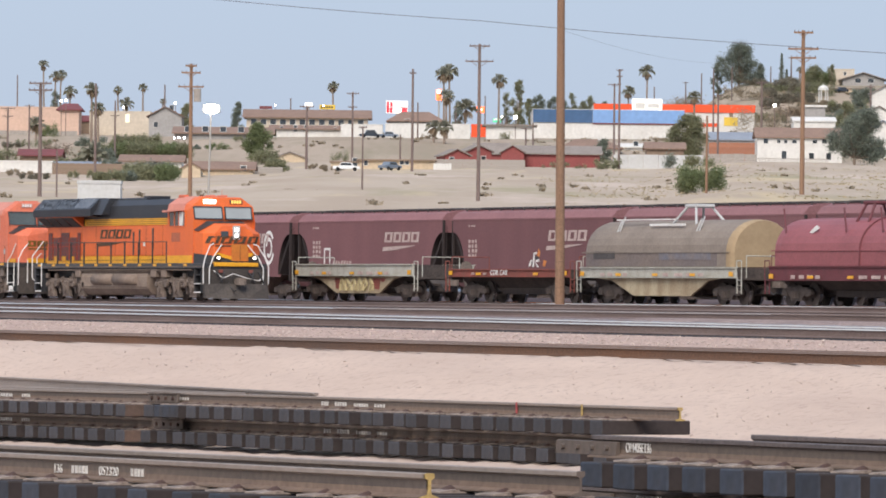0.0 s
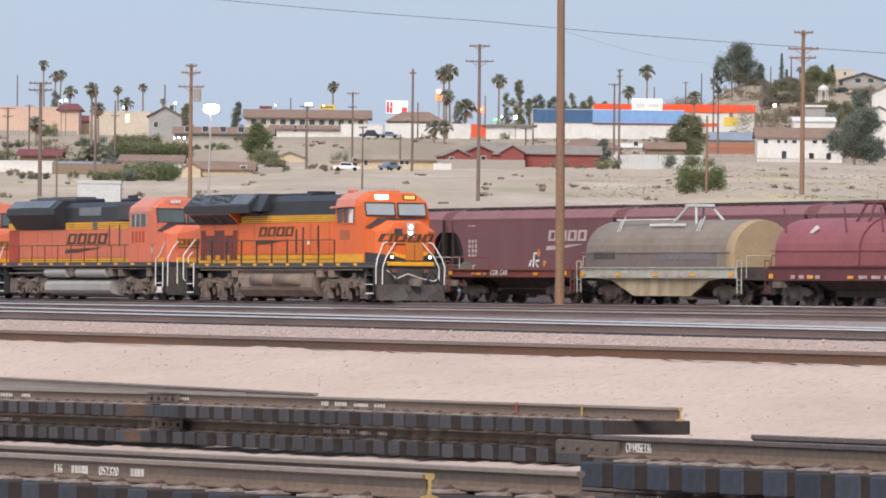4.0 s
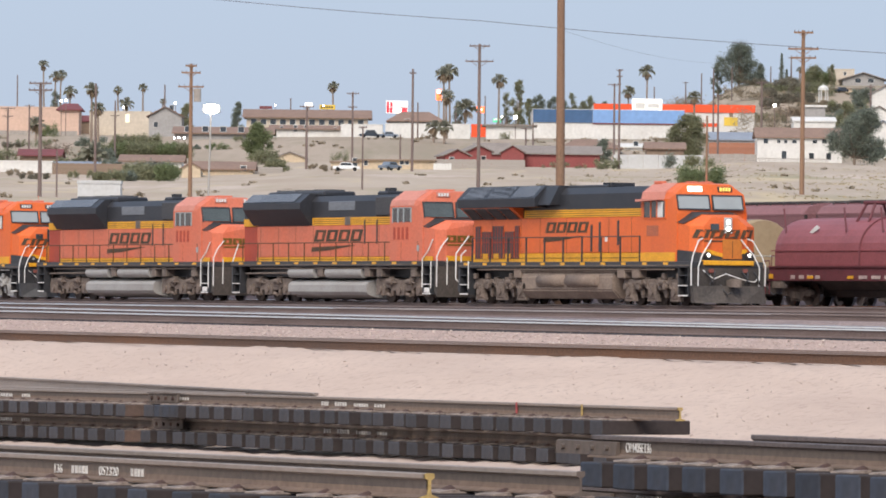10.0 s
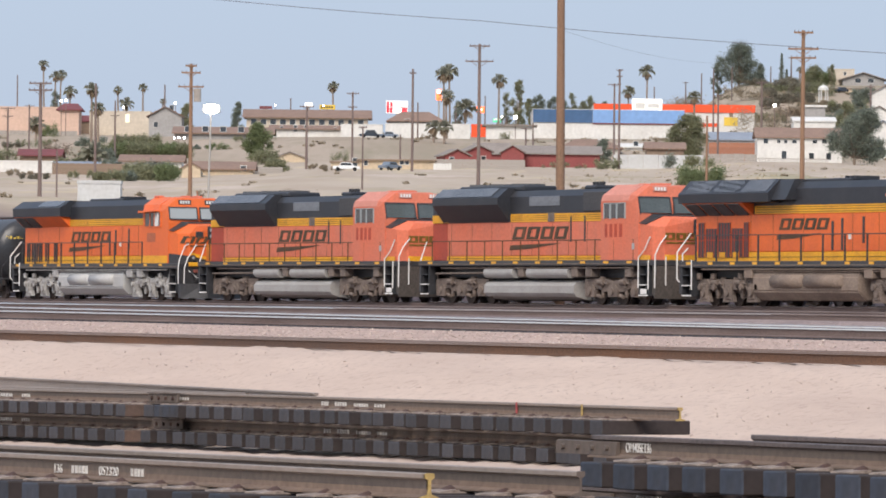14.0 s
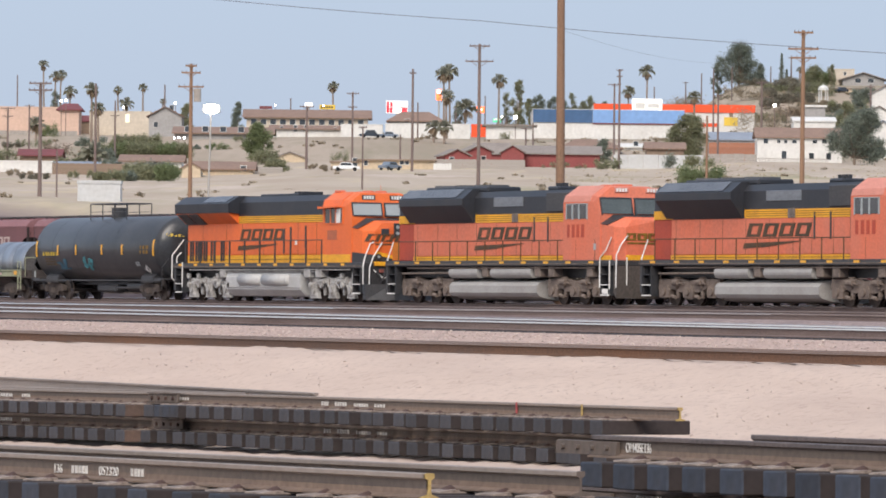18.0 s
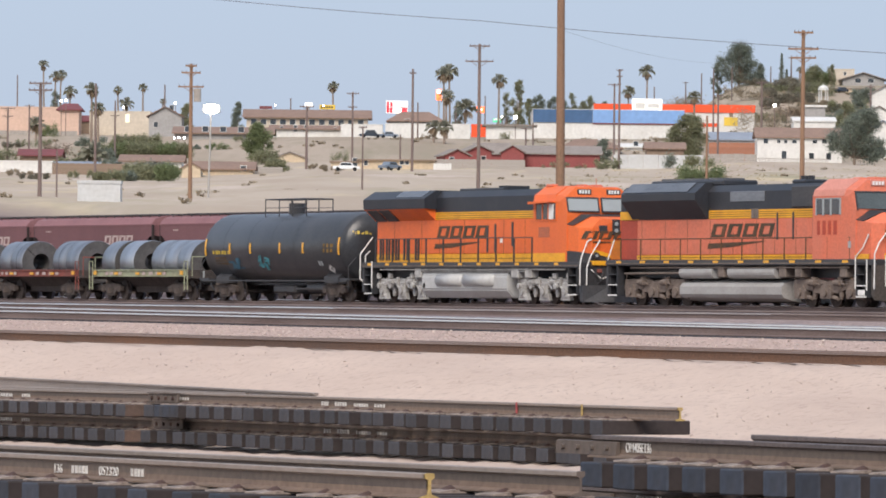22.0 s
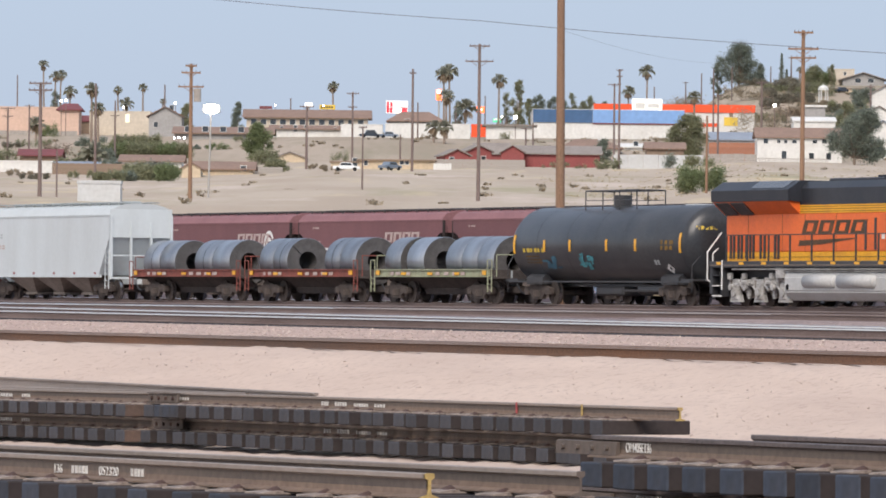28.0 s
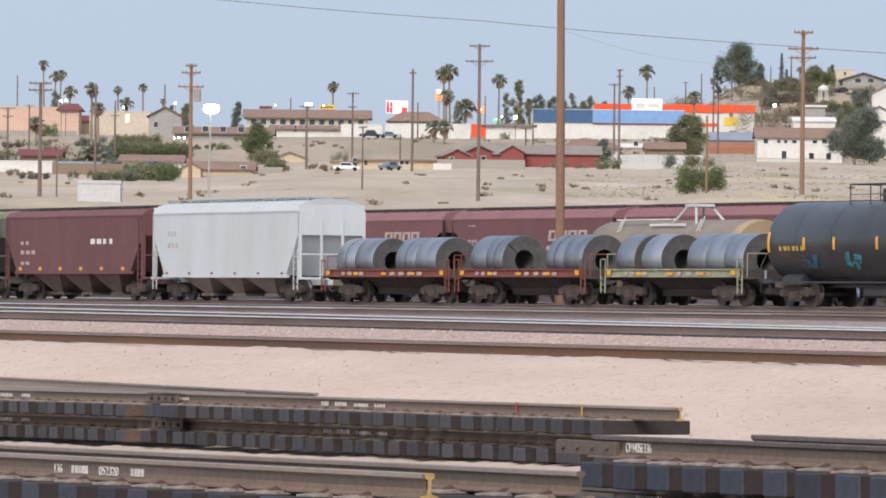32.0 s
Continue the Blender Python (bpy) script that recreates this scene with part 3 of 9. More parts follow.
def build_ground():
    inner = np.linspace(-5.5, 5.5, 121)
    outer = np.concatenate([np.linspace(5.5, 60, 18)[1:], np.linspace(60, 300, 14)[1:], np.linspace(300, 354.5, 18)[1:-1]])
    angles = np.concatenate([inner, outer])
    radii = np.concatenate([[0.5, 5, 10, 14], np.arange(17, 60, 1.0), np.arange(60, 150, 0.9), np.arange(150, 380, 6), np.geomspace(380, 2200, 110), np.geomspace(2300, 20000, 14)])
    verts, faces = [], []
    rnd = random.Random(5)
    for r in radii:
        for a in angles:
            t = radians(VIEW + a)
            x, y = -r * math.cos(t), r * math.sin(t)
            z = ground_z(x, y)
            if r > 16:
                z += 0.05 * noise.noise((x * 0.35, y * 0.9, 0)) + (0.02 * rnd.uniform(-1, 1) if r < 150 else 0)
            if r > 400:
                z += 0.3 * noise.noise((x * 0.03, y * 0.03, 3)) + 0.05 * noise.noise((x * 0.11, y * 0.11, 7))
            verts.append((x, y, z))
    n = len(angles)
    for i in range(len(radii) - 1):
        for j in range(n):
            k = (j + 1) % n
            faces.append((i * n + j, i * n + k, (i + 1) * n + k, (i + 1) * n + j))
    faces.append(tuple(range(n))[::-1])
    me = bpy.data.meshes.new("ground")
    me.from_pydata(verts, [], faces)
    me.materials.append(M_GROUND)
    bm = bmesh.new()
    bm.from_mesh(me)
    bmesh.ops.recalc_face_normals(bm, faces=bm.faces)
    bm.to_mesh(me)
    bm.free()
    me.polygons.foreach_set("use_smooth", [True] * len(me.polygons))
    tagged(new("ground", me), "pale pinkish desert sand and dry hillside", "ground", kind="structure")


build_ground()

# ---- tracks ----
RAIL_PROFILE = ((-0.075, 0.0), (0.075, 0.0), (0.075, 0.012), (0.014, 0.032), (0.010, 0.072), (0.010, 0.135), (0.036, 0.150), (0.036, 0.178), (0.028, 0.186),
                (-0.028, 0.186), (-0.036, 0.178), (-0.036, 0.150), (-0.010, 0.135), (-0.010, 0.072), (-0.014, 0.032), (-0.075, 0.012))


def rail_mesh(x0, x1, y, z, slope=0.0, profile=RAIL_PROFILE):
    """A rail from x0 to x1, its head's top at z over x = -115, on a slight grade."""
    bm = B()
    steps = max(2, int((x1 - x0) / 4))
    rings = []
    for i in range(steps + 1):
        x = x0 + (x1 - x0) * i / steps
        zz = z - 0.186 + slope * (x + 115)
        rings.append([(x, y + p[0], zz + p[1]) for p in profile])
    return loft(bm, rings)


def head_strip(x0, x1, y, z, slope=0.0):
    bm = B()
    for x in (x0,):
        za, zb = z + slope * (x0 + 115), z + slope * (x1 + 115)
        loft(bm, [[(x0, y - 0.038, za - 0.034), (x0, y - 0.037, za - 0.010), (x0, y - 0.022, za + 0.004), (x0, y + 0.026, za + 0.004), (x0, y + 0.034, za)],
                  [(x1, y - 0.038, zb - 0.034), (x1, y - 0.037, zb - 0.010), (x1, y - 0.022, zb + 0.004), (x1, y + 0.026, zb + 0.004), (x1, y + 0.034, zb)]])
    return bm


def bed_mesh(outline, x0, x1, slope):
    return loft(B(), [[(x, y, z + slope * (x + 115)) for y, z in outline] for x in np.linspace(x0, x1, 60)])


def track(name, y, z, x0, x1, rail_mat, label, cant=0.0, slope=0.0, polished=True, bed=M_BALLAST, bed_low=0.35, half=2.3, outline=None, far_slope=None, worn_to=None):
    t = thing(name, pose(0, 0, 0), label, "railway track", kind="structure")
    zb = z - 0.20
    bm = bed_mesh(outline, x0, x1, slope) if outline else B() if bed is None else loft(B(), [[(x, y - half - bed_low * 1.4, zb - bed_low + slope * (x + 115)), (x, y - half + 0.6, zb - 0.03 + slope * (x + 115)),
               (x, y + half - 0.6, zb - 0.03 + cant + slope * (x + 115)), (x, y + half + bed_low * 1.4, zb - bed_low + slope * (x + 115)),
               (x, y, zb - bed_low - 0.3 + slope * (x + 115))] for x in np.linspace(x0, x1, 60)])
    if bed:
        part("ballast_bed", bm, bed, t)
    for s, side in ((-0.7525, 0), (0.7525, 1)):
        k = far_slope if side and far_slope is not None else slope
        r = part("rail", rail_mesh(x0, x1, y + s, z + cant * side, k), rail_mat, t)
        spans = ((x0, x1, M_RAIL_HEAD if polished else M_RAIL_DULL),) if worn_to is None else ((x0, worn_to - 14, M_RAIL_HEAD), (worn_to - 14, worn_to + 14, M_RAIL_WORN), (worn_to + 14, x1, M_RAIL_DULL))
        for a, b, mm in spans:
            part("rail_head", head_strip(a, b, y + s, z + cant * side, k), mm, r, "dull running surface" if mm is M_RAIL_DULL else "polished running surface")
    return t


def tie_row(t, y, z, x0, x1, step=0.52, material=M_TIE, slope=0.0):
    bm = B()
    box(bm, -0.115, 0.115, -1.3, 1.3, -0.18, 0.0)
    me = mesh_of("tie", bm, material)
    x = x0
    while x < x1:
        ob = part("tie", me, None, t)
        ob.location = (x, y, z - 0.20 + slope * (x + 115))
        x += step


main_near = track("main_track", 56.25, -0.28, -420, 40, M_RAIL_BROWN, "mainline track with polished rail heads on pink ballast", cant=0.043, slope=-0.0016, far_slope=-0.0026, outline=((49.9, -0.90), (51.6, -0.70), (54.4, -0.505), (58.0, -0.45), (59.8, -0.75), (56, -1.2)))
tie_row(main_near, 56.25, -0.27, -146, -90, slope=-0.0016)
part("ballast_ridge", bed_mesh(((61.5, -0.95), (63.2, -0.36), (63.7, -0.24), (64.3, -0.23), (65.4, -0.50), (66.5, -0.95)), -122, 40, -0.0012), M_BALLAST_DUSTY, main_near, "ridge of loose dusty ballast beside the track")
siding = track("siding_track", 49.15, -0.635, -420, 40, M_RAIL_RUST, "disused siding with rusty unpolished rails", polished=False, bed=None)
second_main = track("second_track", 80.0, -0.16, -420, 60, M_RAIL_BROWN, "empty yard track with partly polished rails", half=2.4, bed=M_BALLAST_DARK, worn_to=-158.0)
mid_track = track("yard_track_1", 95.0, -0.14, -420, 60, M_RAIL_BROWN, "empty yard track on dark oily ballast", bed=M_BALLAST_DARK, polished=False)
GRADE = 0.0009        # the train's track falls slightly to the west
TRAIN_Z = 0.054
train_track = track("yard_track_2", 109.5, TRAIN_Z, -560, 60, M_RAIL_BROWN, "yard track carrying the moving train", bed=M_BALLAST_DARK, polished=False, slope=GRADE)
coil_track = track("yard_track_3", 117.0, 0.0, -420, 60, M_RAIL_BROWN, "yard track with parked coil cars", bed=M_BALLAST_DARK)
hopper_track = track("yard_track_4", 135.6, 0.0, -460, 60, M_RAIL_BROWN, "yard track with parked covered hoppers", bed=M_BALLAST_DARK)


def stones(name, count, x0, x1, y0, y1, size, material, label, seed):
    """Loose stones lying on the ground, one object."""
    rnd = random.Random(seed)
    verts, faces = [], []
    for i in range(count):
        x, y = rnd.uniform(x0, x1), rnd.uniform(y0, y1)
        z = max(ground_z(x, y), table(y, (49.0, 49.9, 51.6, 54.4), (-9, -0.90, -0.70, -0.505)) - 0.0016 * (x + 115)) if 49.9 < y < 54.4 else ground_z(x, y)
        s = size * rnd.uniform(0.4, 1.3) ** 1.5
        k = len(verts)
        for dx, dy, dz in ((1, 0, 0), (0, 1, 0), (-1, 0, 0), (0, -1, 0), (0.1, 0.1, 0.75), (0, 0, -0.5)):
            verts.append((x + s * dx * rnd.uniform(.7, 1.3), y + s * dy * rnd.uniform(.7, 1.3), z + 0.01 + s * dz * rnd.uniform(.7, 1.3)))
        for a, b in ((0, 1), (1, 2), (2, 3), (3, 0)):
            faces.append((k + a, k + b, k + 4))
            faces.append((k + b, k + a, k + 5))
    me = bpy.data.meshes.new(name)
    me.from_pydata(verts, [], faces)
    me.materials.append(material)
    tagged(new(name, me), label, "stones", kind="stuff")

# ---- stacked track panels in the foreground ----
def track_panel(m, length, label, tie_mat, step=0.60, first=0.25, tie_h=0.20, end_mat=None, tie_half=0.185, bond=0.0, far_cut=0.0, tie_far=2.05, head=M_RAIL_NEW):
    """Rails, plates and ties; the near rail's head top runs along local x at z 0, the far rail at y 1.505."""
    t = thing("track_panel", m, label, "track panel", "stacked track panels")
    for y, cut in ((0.0, 0.0), (1.505, far_cut))[:2 if tie_far > 1.6 else 1]:
        bm = B()
        loft(bm, [[(x, y + p[0], p[1] - 0.186) for p in RAIL_PROFILE] for x in (0.0, length - cut)])
        me = mesh_of("rail", bm, (head, M_RAIL_WEB, M_RAIL_FOOT))
        # Web under the head gets the darker tone as painted shade.
        for f in me.polygons:
            z = f.center.z
            f.material_index = 1 if abs(f.normal.x) > 0.5 else 0 if z > -0.045 else 1 if z > -0.113 else 2
        part("rail", me, None, t)
    zt = -0.186 - 0.018
    tie = mesh_of("tie", box(B(), -tie_half, tie_half, -0.55, tie_far, zt - tie_h, zt, bevel=0.012), (tie_mat, M_TIE_SIDE))
    tie_end = mesh_of("tie", box(B(), -tie_half, tie_half, -0.55, tie_far, zt - tie_h, zt, bevel=0.012), (tie_mat, end_mat or M_TIE_SIDE))
    # End faces keep the tie tone; all others get the painted shade.
    for me in (tie, tie_end):
        for f in me.polygons:
            f.material_index = 0 if abs(f.normal.y) > 0.6 else 1
    # a ribbed plate with one bent clip on each side of the rail
    bm = B()
    sweep(bm, ((-0.27, zt), (-0.27, zt + 0.012), (-0.115, zt + 0.026), (-0.085, zt + 0.026), (-0.085, zt + 0.012), (0.085, zt + 0.012), (0.085, zt + 0.026), (0.115, zt + 0.026), (0.25, zt + 0.012), (0.25, zt)), -0.15, 0.15)
    plate = mesh_of("tie_plate", bm, M_PLATE)
    clips = []
    for q in (-1, 1):
        bm = loft(B(), [[(x, q * 0.055, zt + 0.026), (x, q * 0.08, zt + 0.026 + k), (x, q * 0.12, zt + 0.022 + k * 0.8), (x, q * 0.15, zt + 0.020)] for x, k in ((-0.075, 0.003), (-0.03, 0.022), (0.02, 0.034), (0.07, 0.020), (0.095, 0.003))])
        clips.append(mesh_of("rail_clip", bm, M_CLIP))
    rnd = random.Random(int(length * 100))
    x = first
    while x < length + bond:
        last = x + step >= length + bond
        ob = part("tie", tie_end if last else tie, None, t, "brown end tie" if last and end_mat else "")
        ob.matrix_basis = pose(x + rnd.uniform(-0.02, 0.02), rnd.uniform(-0.06, 0.05), rnd.uniform(-0.006, 0.0), 0, rnd.uniform(-0.5, 0.5), rnd.uniform(-1.6, 1.6))
        for y in (0.0, 1.505)[:2 if tie_far > 1.6 else 1]:
            part("tie_plate", plate, None, ob).location = (rnd.uniform(-0.03, 0.03), y, 0)
            for clip in clips:
                part("rail_clip", clip, None, ob, "rust-brown rail clip").location = (rnd.uniform(-0.03, 0.05), y, 0)
        x += step
    return t


def joint_bar(t, x, length=0.9, y=0.0):
    bm = B()
    sweep(bm, ((-0.06, -0.165), (-0.018, -0.165), (-0.018, -0.05), (-0.05, -0.055)), x, x + length, "x")
    for v in bm.verts:
        v.co.y += y
    for i in range(4):
        rod(bm, (x + length * (0.14 + 0.24 * i), y - 0.085, -0.105), (x + length * (0.14 + 0.24 * i), y - 0.03, -0.105), 0.022, n=6)
    part("joint_bar", bm, M_RAIL_WEB, t, "rusty bolted joint bar")


PAN_LAB = "weathered steel rails spiked to dark creosoted ties"
pa = track_panel(pose(-93.2, 40.0, -1.425, 0, -0.36, 0), 17.9, PAN_LAB + ", top of a stack", M_TIE, end_mat=M_TIE_SIDE, bond=-1.0, tie_far=0.87)
pb = track_panel(pose(-93.2, 40.0, -1.425 - 0.425, 0, -0.36, 0), 16.6, PAN_LAB + ", under another panel", M_TIE, end_mat=M_TIE_SIDE, tie_far=0.87)
pc = track_panel(pose(-119.0, 40.05, -1.66, 0, -0.5, 0), 25.4, PAN_LAB + ", top of a stack", M_TIE, end_mat=M_TIE_RUST)
pd = track_panel(pose(-119.0, 40.05, -1.66 - 0.425, 0, -0.5, 0), 25.2, PAN_LAB + ", under another panel", M_TIE, end_mat=M_TIE_RUST)
joint_bar(pa, -0.75, 0.95)
joint_bar(pb, -0.55, 0.95)
pe = track_panel(pose(-64.0, 19.2, -1.31, 0, -0.52, 0), 24.0, PAN_LAB + " with white stencilled marks", M_TIE_BLUE, step=0.76, far_cut=0.53, bond=-0.3)
pf = track_panel(pose(-64.0, 19.25, -1.31 - 0.425, 0, -0.52, 0), 24.5, PAN_LAB + ", lowest of a stack", M_TIE_BLUE, step=0.76)
pg = track_panel(pose(-45.35, 23.3, -0.945, 0, -0.35, 0), 16.0, "brown rails spiked to bluish black ties", M_TIE_BLUE, first=1.0, tie_h=0.205, head=M_RAIL_DARK)
ph = track_panel(pose(-45.8, 23.32, -0.945 - 0.43, 0, -0.35, 0), 16.4, "brown rails on ties under another panel", M_TIE_BLUE, first=1.2, head=M_RAIL_DARK)
joint_bar(pg, -0.62, 1.1)
joint_bar(ph, -0.3, 1.1)
for p, x, w in ((pa, -0.62, 1.22), (pb, -0.42, 1.25)):
    bm = box(B(), x, x + w, -0.150, -0.105, -0.175, -0.035, bevel=0.008)
    box(bm, x, x + w, -0.175, -0.105, -0.032, -0.012)
    box(bm, x, x + w, -0.185, -0.105, -0.198, -0.178)
    sp = part("splice_plate", bm, M_RAIL_WEB, p, "long bolted splice plate over the joint")
    for k in (0.14, 0.38, 0.62, 0.86):
        part("bolt", rod(B(), (x + w * k, -0.185, -0.105), (x + w * k, -0.14, -0.105), 0.03, n=6), M_CLIP, sp)
part("tie", box(B(), 0.68, 1.56, -0.60, 0.80, -0.405, -0.205, bevel=0.012), M_TIE_BLUE, pa, "bluish tie under the rail joint")
# a single rail lying behind the stack on timber blocks
lone = B()
loft(lone, [[(x, p[0], p[1] - 0.186) for p in RAIL_PROFILE] for x in (0.0, 25.82)])
LONE = pose(-117.23, 45.00, -1.47, 0, -0.143, -6.896)
solid("loose_rail", lone, M_RAIL_NEW, "weathered steel rail lying behind the panels", "rail", m=LONE)
for k in (0.3, 8.52, 17.04, 25.32):
    q = LONE @ Vector((k, 0, -0.186))
    solid("timber_block", box(B(), -0.12, 0.12, -0.5, 0.5, ground_z(q.x, q.y) - q.z - 0.3, 0, bevel=0.01), M_TIE, "dark timber block under a loose rail", "timber", m=pose(*q))

# stencilled marks on the rail webs
words(pe, "136", 16.85, -0.018, -0.145, 0.105, M_PAINT_MARK, stretch=1.25)
bars(pe, 17.25, -0.14, -0.012, 0.36, 0.09, M_PAINT_MARK, rows=1, count=5)
words(pe, "052320", 17.83, -0.018, -0.145, 0.105, M_PAINT_MARK, stretch=1.30)
bars(pe, 18.50, -0.14, -0.012, 0.28, 0.09, M_PAINT_MARK, rows=1, count=4)
for p, x0 in ((pa, 6.0), (pb, 6.1)):
    bars(p, x0, -0.14, -0.012, 0.28, 0.09, M_PAINT_MARK, rows=1, count=3)
    bars(p, x0 + 0.5, -0.14, -0.012, 0.45, 0.09, M_PAINT_MARK, rows=1, count=5)
    bars(p, x0 + 1.2, -0.14, -0.012, 0.55, 0.07, M_PAINT_MARK, rows=1, count=6)
    bars(p, x0 + 1.95, -0.14, -0.012, 0.4, 0.07, M_PAINT_MARK, rows=1, count=4)
bars(pa, 0.4, -0.13, -0.012, 0.4, 0.07, M_PAINT_MARK, rows=1, count=4)
for p in (pc, pd):
    bars(p, 18.0, -0.14, -0.012, 0.7, 0.08, M_PAINT_MARK, rows=1, count=6)
    bars(p, 19.1, -0.14, -0.012, 0.4, 0.08, M_PAINT_MARK, rows=1, count=4)
words(pg, "OM40SE136", 0.58, -0.018, -0.135, 0.115, M_PAINT_MARK, stretch=0.78)
words(ph, "OM40SE136", 1.18, -0.018, -0.135, 0.115, M_PAINT_MARK, stretch=0.78)
for p, x, mm in ((pa, 12.85, M_RED_MARK), (pa, 14.95, M_YELLOW_MARK)):
    bm = B()
    box(bm, x, x + 0.05, -0.041, -0.03, -0.185, 0.003)
    part("paint_mark", bm, mm, p, "paint stripe across the rail")
bm = B()
loft(bm, [[(x, p[0], p[1] - 0.186) for p in RAIL_PROFILE] for x in (23.98, 24.02)])
part("painted_end", bm, M_YELLOW_MARK, pe, "yellow painted rail end")
bm = B()
loft(bm, [[(x, p[0], p[1] - 0.186) for p in RAIL_PROFILE] for x in (17.88, 17.92)])
part("painted_end", bm, M_YELLOW_MARK, pa, "yellow painted rail end")

# ---- running gear ----
WHEELS = []     # wheel sets that turn, with their radius


def wheelset(parent, x, r, turning):
    bm = B()
    rod(bm, (0, -1.0, 0), (0, 1.0, 0), 0.085, n=8)
    for s in (-1, 1):
        rod(bm, (0, s * 0.69, 0), (0, s * 0.83, 0), r, n=24)
        rod(bm, (0, s * 0.66, 0), (0, s * 0.69, 0), r + 0.028, n=24)
        rod(bm, (0, s * 0.83, 0), (0, s * 0.87, 0), r * 0.35, n=12)
        for k in range(3):
            a = k * 2.094
            rod(bm, (r * .6 * math.cos(a), s * 0.83, r * .6 * math.sin(a)), (r * .6 * math.cos(a), s * 0.845, r * .6 * math.sin(a)), 0.06, n=6)
    w = part("wheelset", bm, M_WHEEL, parent)
    for s in (-1, 1):
        part("tread", rod(B(), (0, s * 0.70, 0), (0, s * 0.825, 0), r + 0.004, n=24, caps=False), M_TREAD, w, "polished wheel tread")
    w.matrix_basis = pose(x, 0, r)
    if turning:
        WHEELS.append((w, r, x))
    return w


def freight_truck(parent, x, material=M_TRUCK_DARK, turning=True, r=0.457):
    bm = B()
    for s in (-1.0, 1.0):
        y0, y1 = s * 0.95, s * 1.12
        sweep(bm, ((-1.15, 0.42), (-1.12, 0.64), (-0.55, 0.74), (0.55, 0.74), (1.12, 0.64), (1.15, 0.42), (0.95, 0.40), (0.80, 0.55), (0.45, 0.30),
                   (0.42, 0.20), (-0.42, 0.20), (-0.45, 0.30), (-0.80, 0.55), (-0.95, 0.40)), min(y0, y1), max(y0, y1), "y")
        for k in (-0.2, 0.0, 0.2):
            rod(bm, (k, s * 1.13, 0.30), (k, s * 1.13, 0.56), 0.07, n=8)
        for k in (-0.889, 0.889):
            box(bm, k - 0.16, k + 0.16, s * 0.93, s * 1.16, 0.36, 0.60, bevel=0.03)
    box(bm, -0.22, 0.22, -1.0, 1.0, 0.45, 0.80)
    t = part("truck", bm, material, parent, "cast steel truck")
    t.location = (x, 0, 0)
    for k in (-0.889, 0.889):
        wheelset(parent, x + k, r, turning)
    return t


def loco_truck(parent, x, material, turning=True, r=0.52, kind="ge"):
    bm = B()
    rnd = random.Random(4)
    for s in (-1.0, 1.0):
        y0, y1 = sorted((s * 1.02, s * 1.22))
        if kind == "ge":
            sweep(bm, ((-2.45, 0.80), (-2.4, 1.0), (2.4, 1.0), (2.45, 0.80), (1.2, 0.72), (-1.2, 0.72)), y0, y1, "y")
            for k in (-2.2, -1.1, 1.0, 2.2):
                box(bm, k - 0.12, k + 0.12, *sorted((s * 1.2, s * 1.36)), 0.98, 1.22, bevel=0.03)
                rod(bm, (k + .2, s * 1.3, 0.70), (k + .2, s * 1.42, 0.70), 0.12, n=10)
            for k in (-1.85, 0.0, 1.85):
                box(bm, k - 0.26, k + 0.26, *sorted((s * 1.05, s * 1.30)), 0.22, 0.86, bevel=0.05)
                sweep(bm, ((k - 0.42, 0.15), (k + 0.42, 0.15), (k + 0.30, 0.42), (k - 0.30, 0.42)), *sorted((s * 1.10, s * 1.26)), "y")
                rod(bm, (k, s * 1.2, 0.52), (k, s * 1.36, 0.52), 0.17, n=12)
            for k in (-1.35, -0.5, 0.5, 1.35):
                rod(bm, (k, s * 1.18, 0.72), (k, s * 1.18, 1.06), 0.12, n=8)
                rod(bm, (k - .3, s * 1.25, 0.95), (k + .2, s * 1.25, 0.60), 0.05, n=6)
        else:
            sweep(bm, ((-2.5, 0.62), (-2.4, 0.98), (-0.9, 1.02), (0, 0.9), (0.9, 1.02), (2.4, 0.98), (2.5, 0.62), (2.2, 0.56), (1.5, 0.68), (0.8, 0.5), (-0.8, 0.5), (-1.5, 0.68), (-2.2, 0.56)), y0, y1, "y")
            for k in (-1.9, 0.0, 1.9):
                sweep(bm, ((k - 0.36, 0.30), (k + 0.36, 0.30), (k + 0.42, 0.56), (k + 0.2, 0.78), (k - 0.2, 0.78), (k - 0.42, 0.56)), *sorted((s * 1.05, s * 1.28)), "y")
                rod(bm, (k, s * 1.2, 0.53), (k, s * 1.35, 0.53), 0.15, n=12)
                rod(bm, (k + 0.55, s * 1.24, 0.36), (k + 0.9, s * 1.24, 0.30), 0.07, n=6)
            for k in (-1.0, 1.0):
                rod(bm, (k, s * 1.18, 0.66), (k, s * 1.18, 1.08), 0.14, n=8)
                box(bm, k - 0.3, k + 0.3, *sorted((s * 1.22, s * 1.34)), 0.82, 0.98, bevel=0.03)
    box(bm, -2.2, 2.2, -1.0, 1.0, 0.70, 0.95)
    t = part("truck", bm, material, parent, "six-wheel truck")
    t.location = (x, 0, 0)
    if kind == "ge":
        for s in (-1.0, 1.0):
            part("inner_frame", sweep(B(), ((-2.35, 0.56), (-2.4, 0.82), (2.4, 0.82), (2.35, 0.56), (1.45, 0.50), (1.35, 0.30), (0.55, 0.30), (0.45, 0.50), (-0.45, 0.50), (-0.55, 0.30), (-1.35, 0.30), (-1.45, 0.50)), *sorted((s * 0.94, s * 1.015)), "y"), M_UNDER, t)
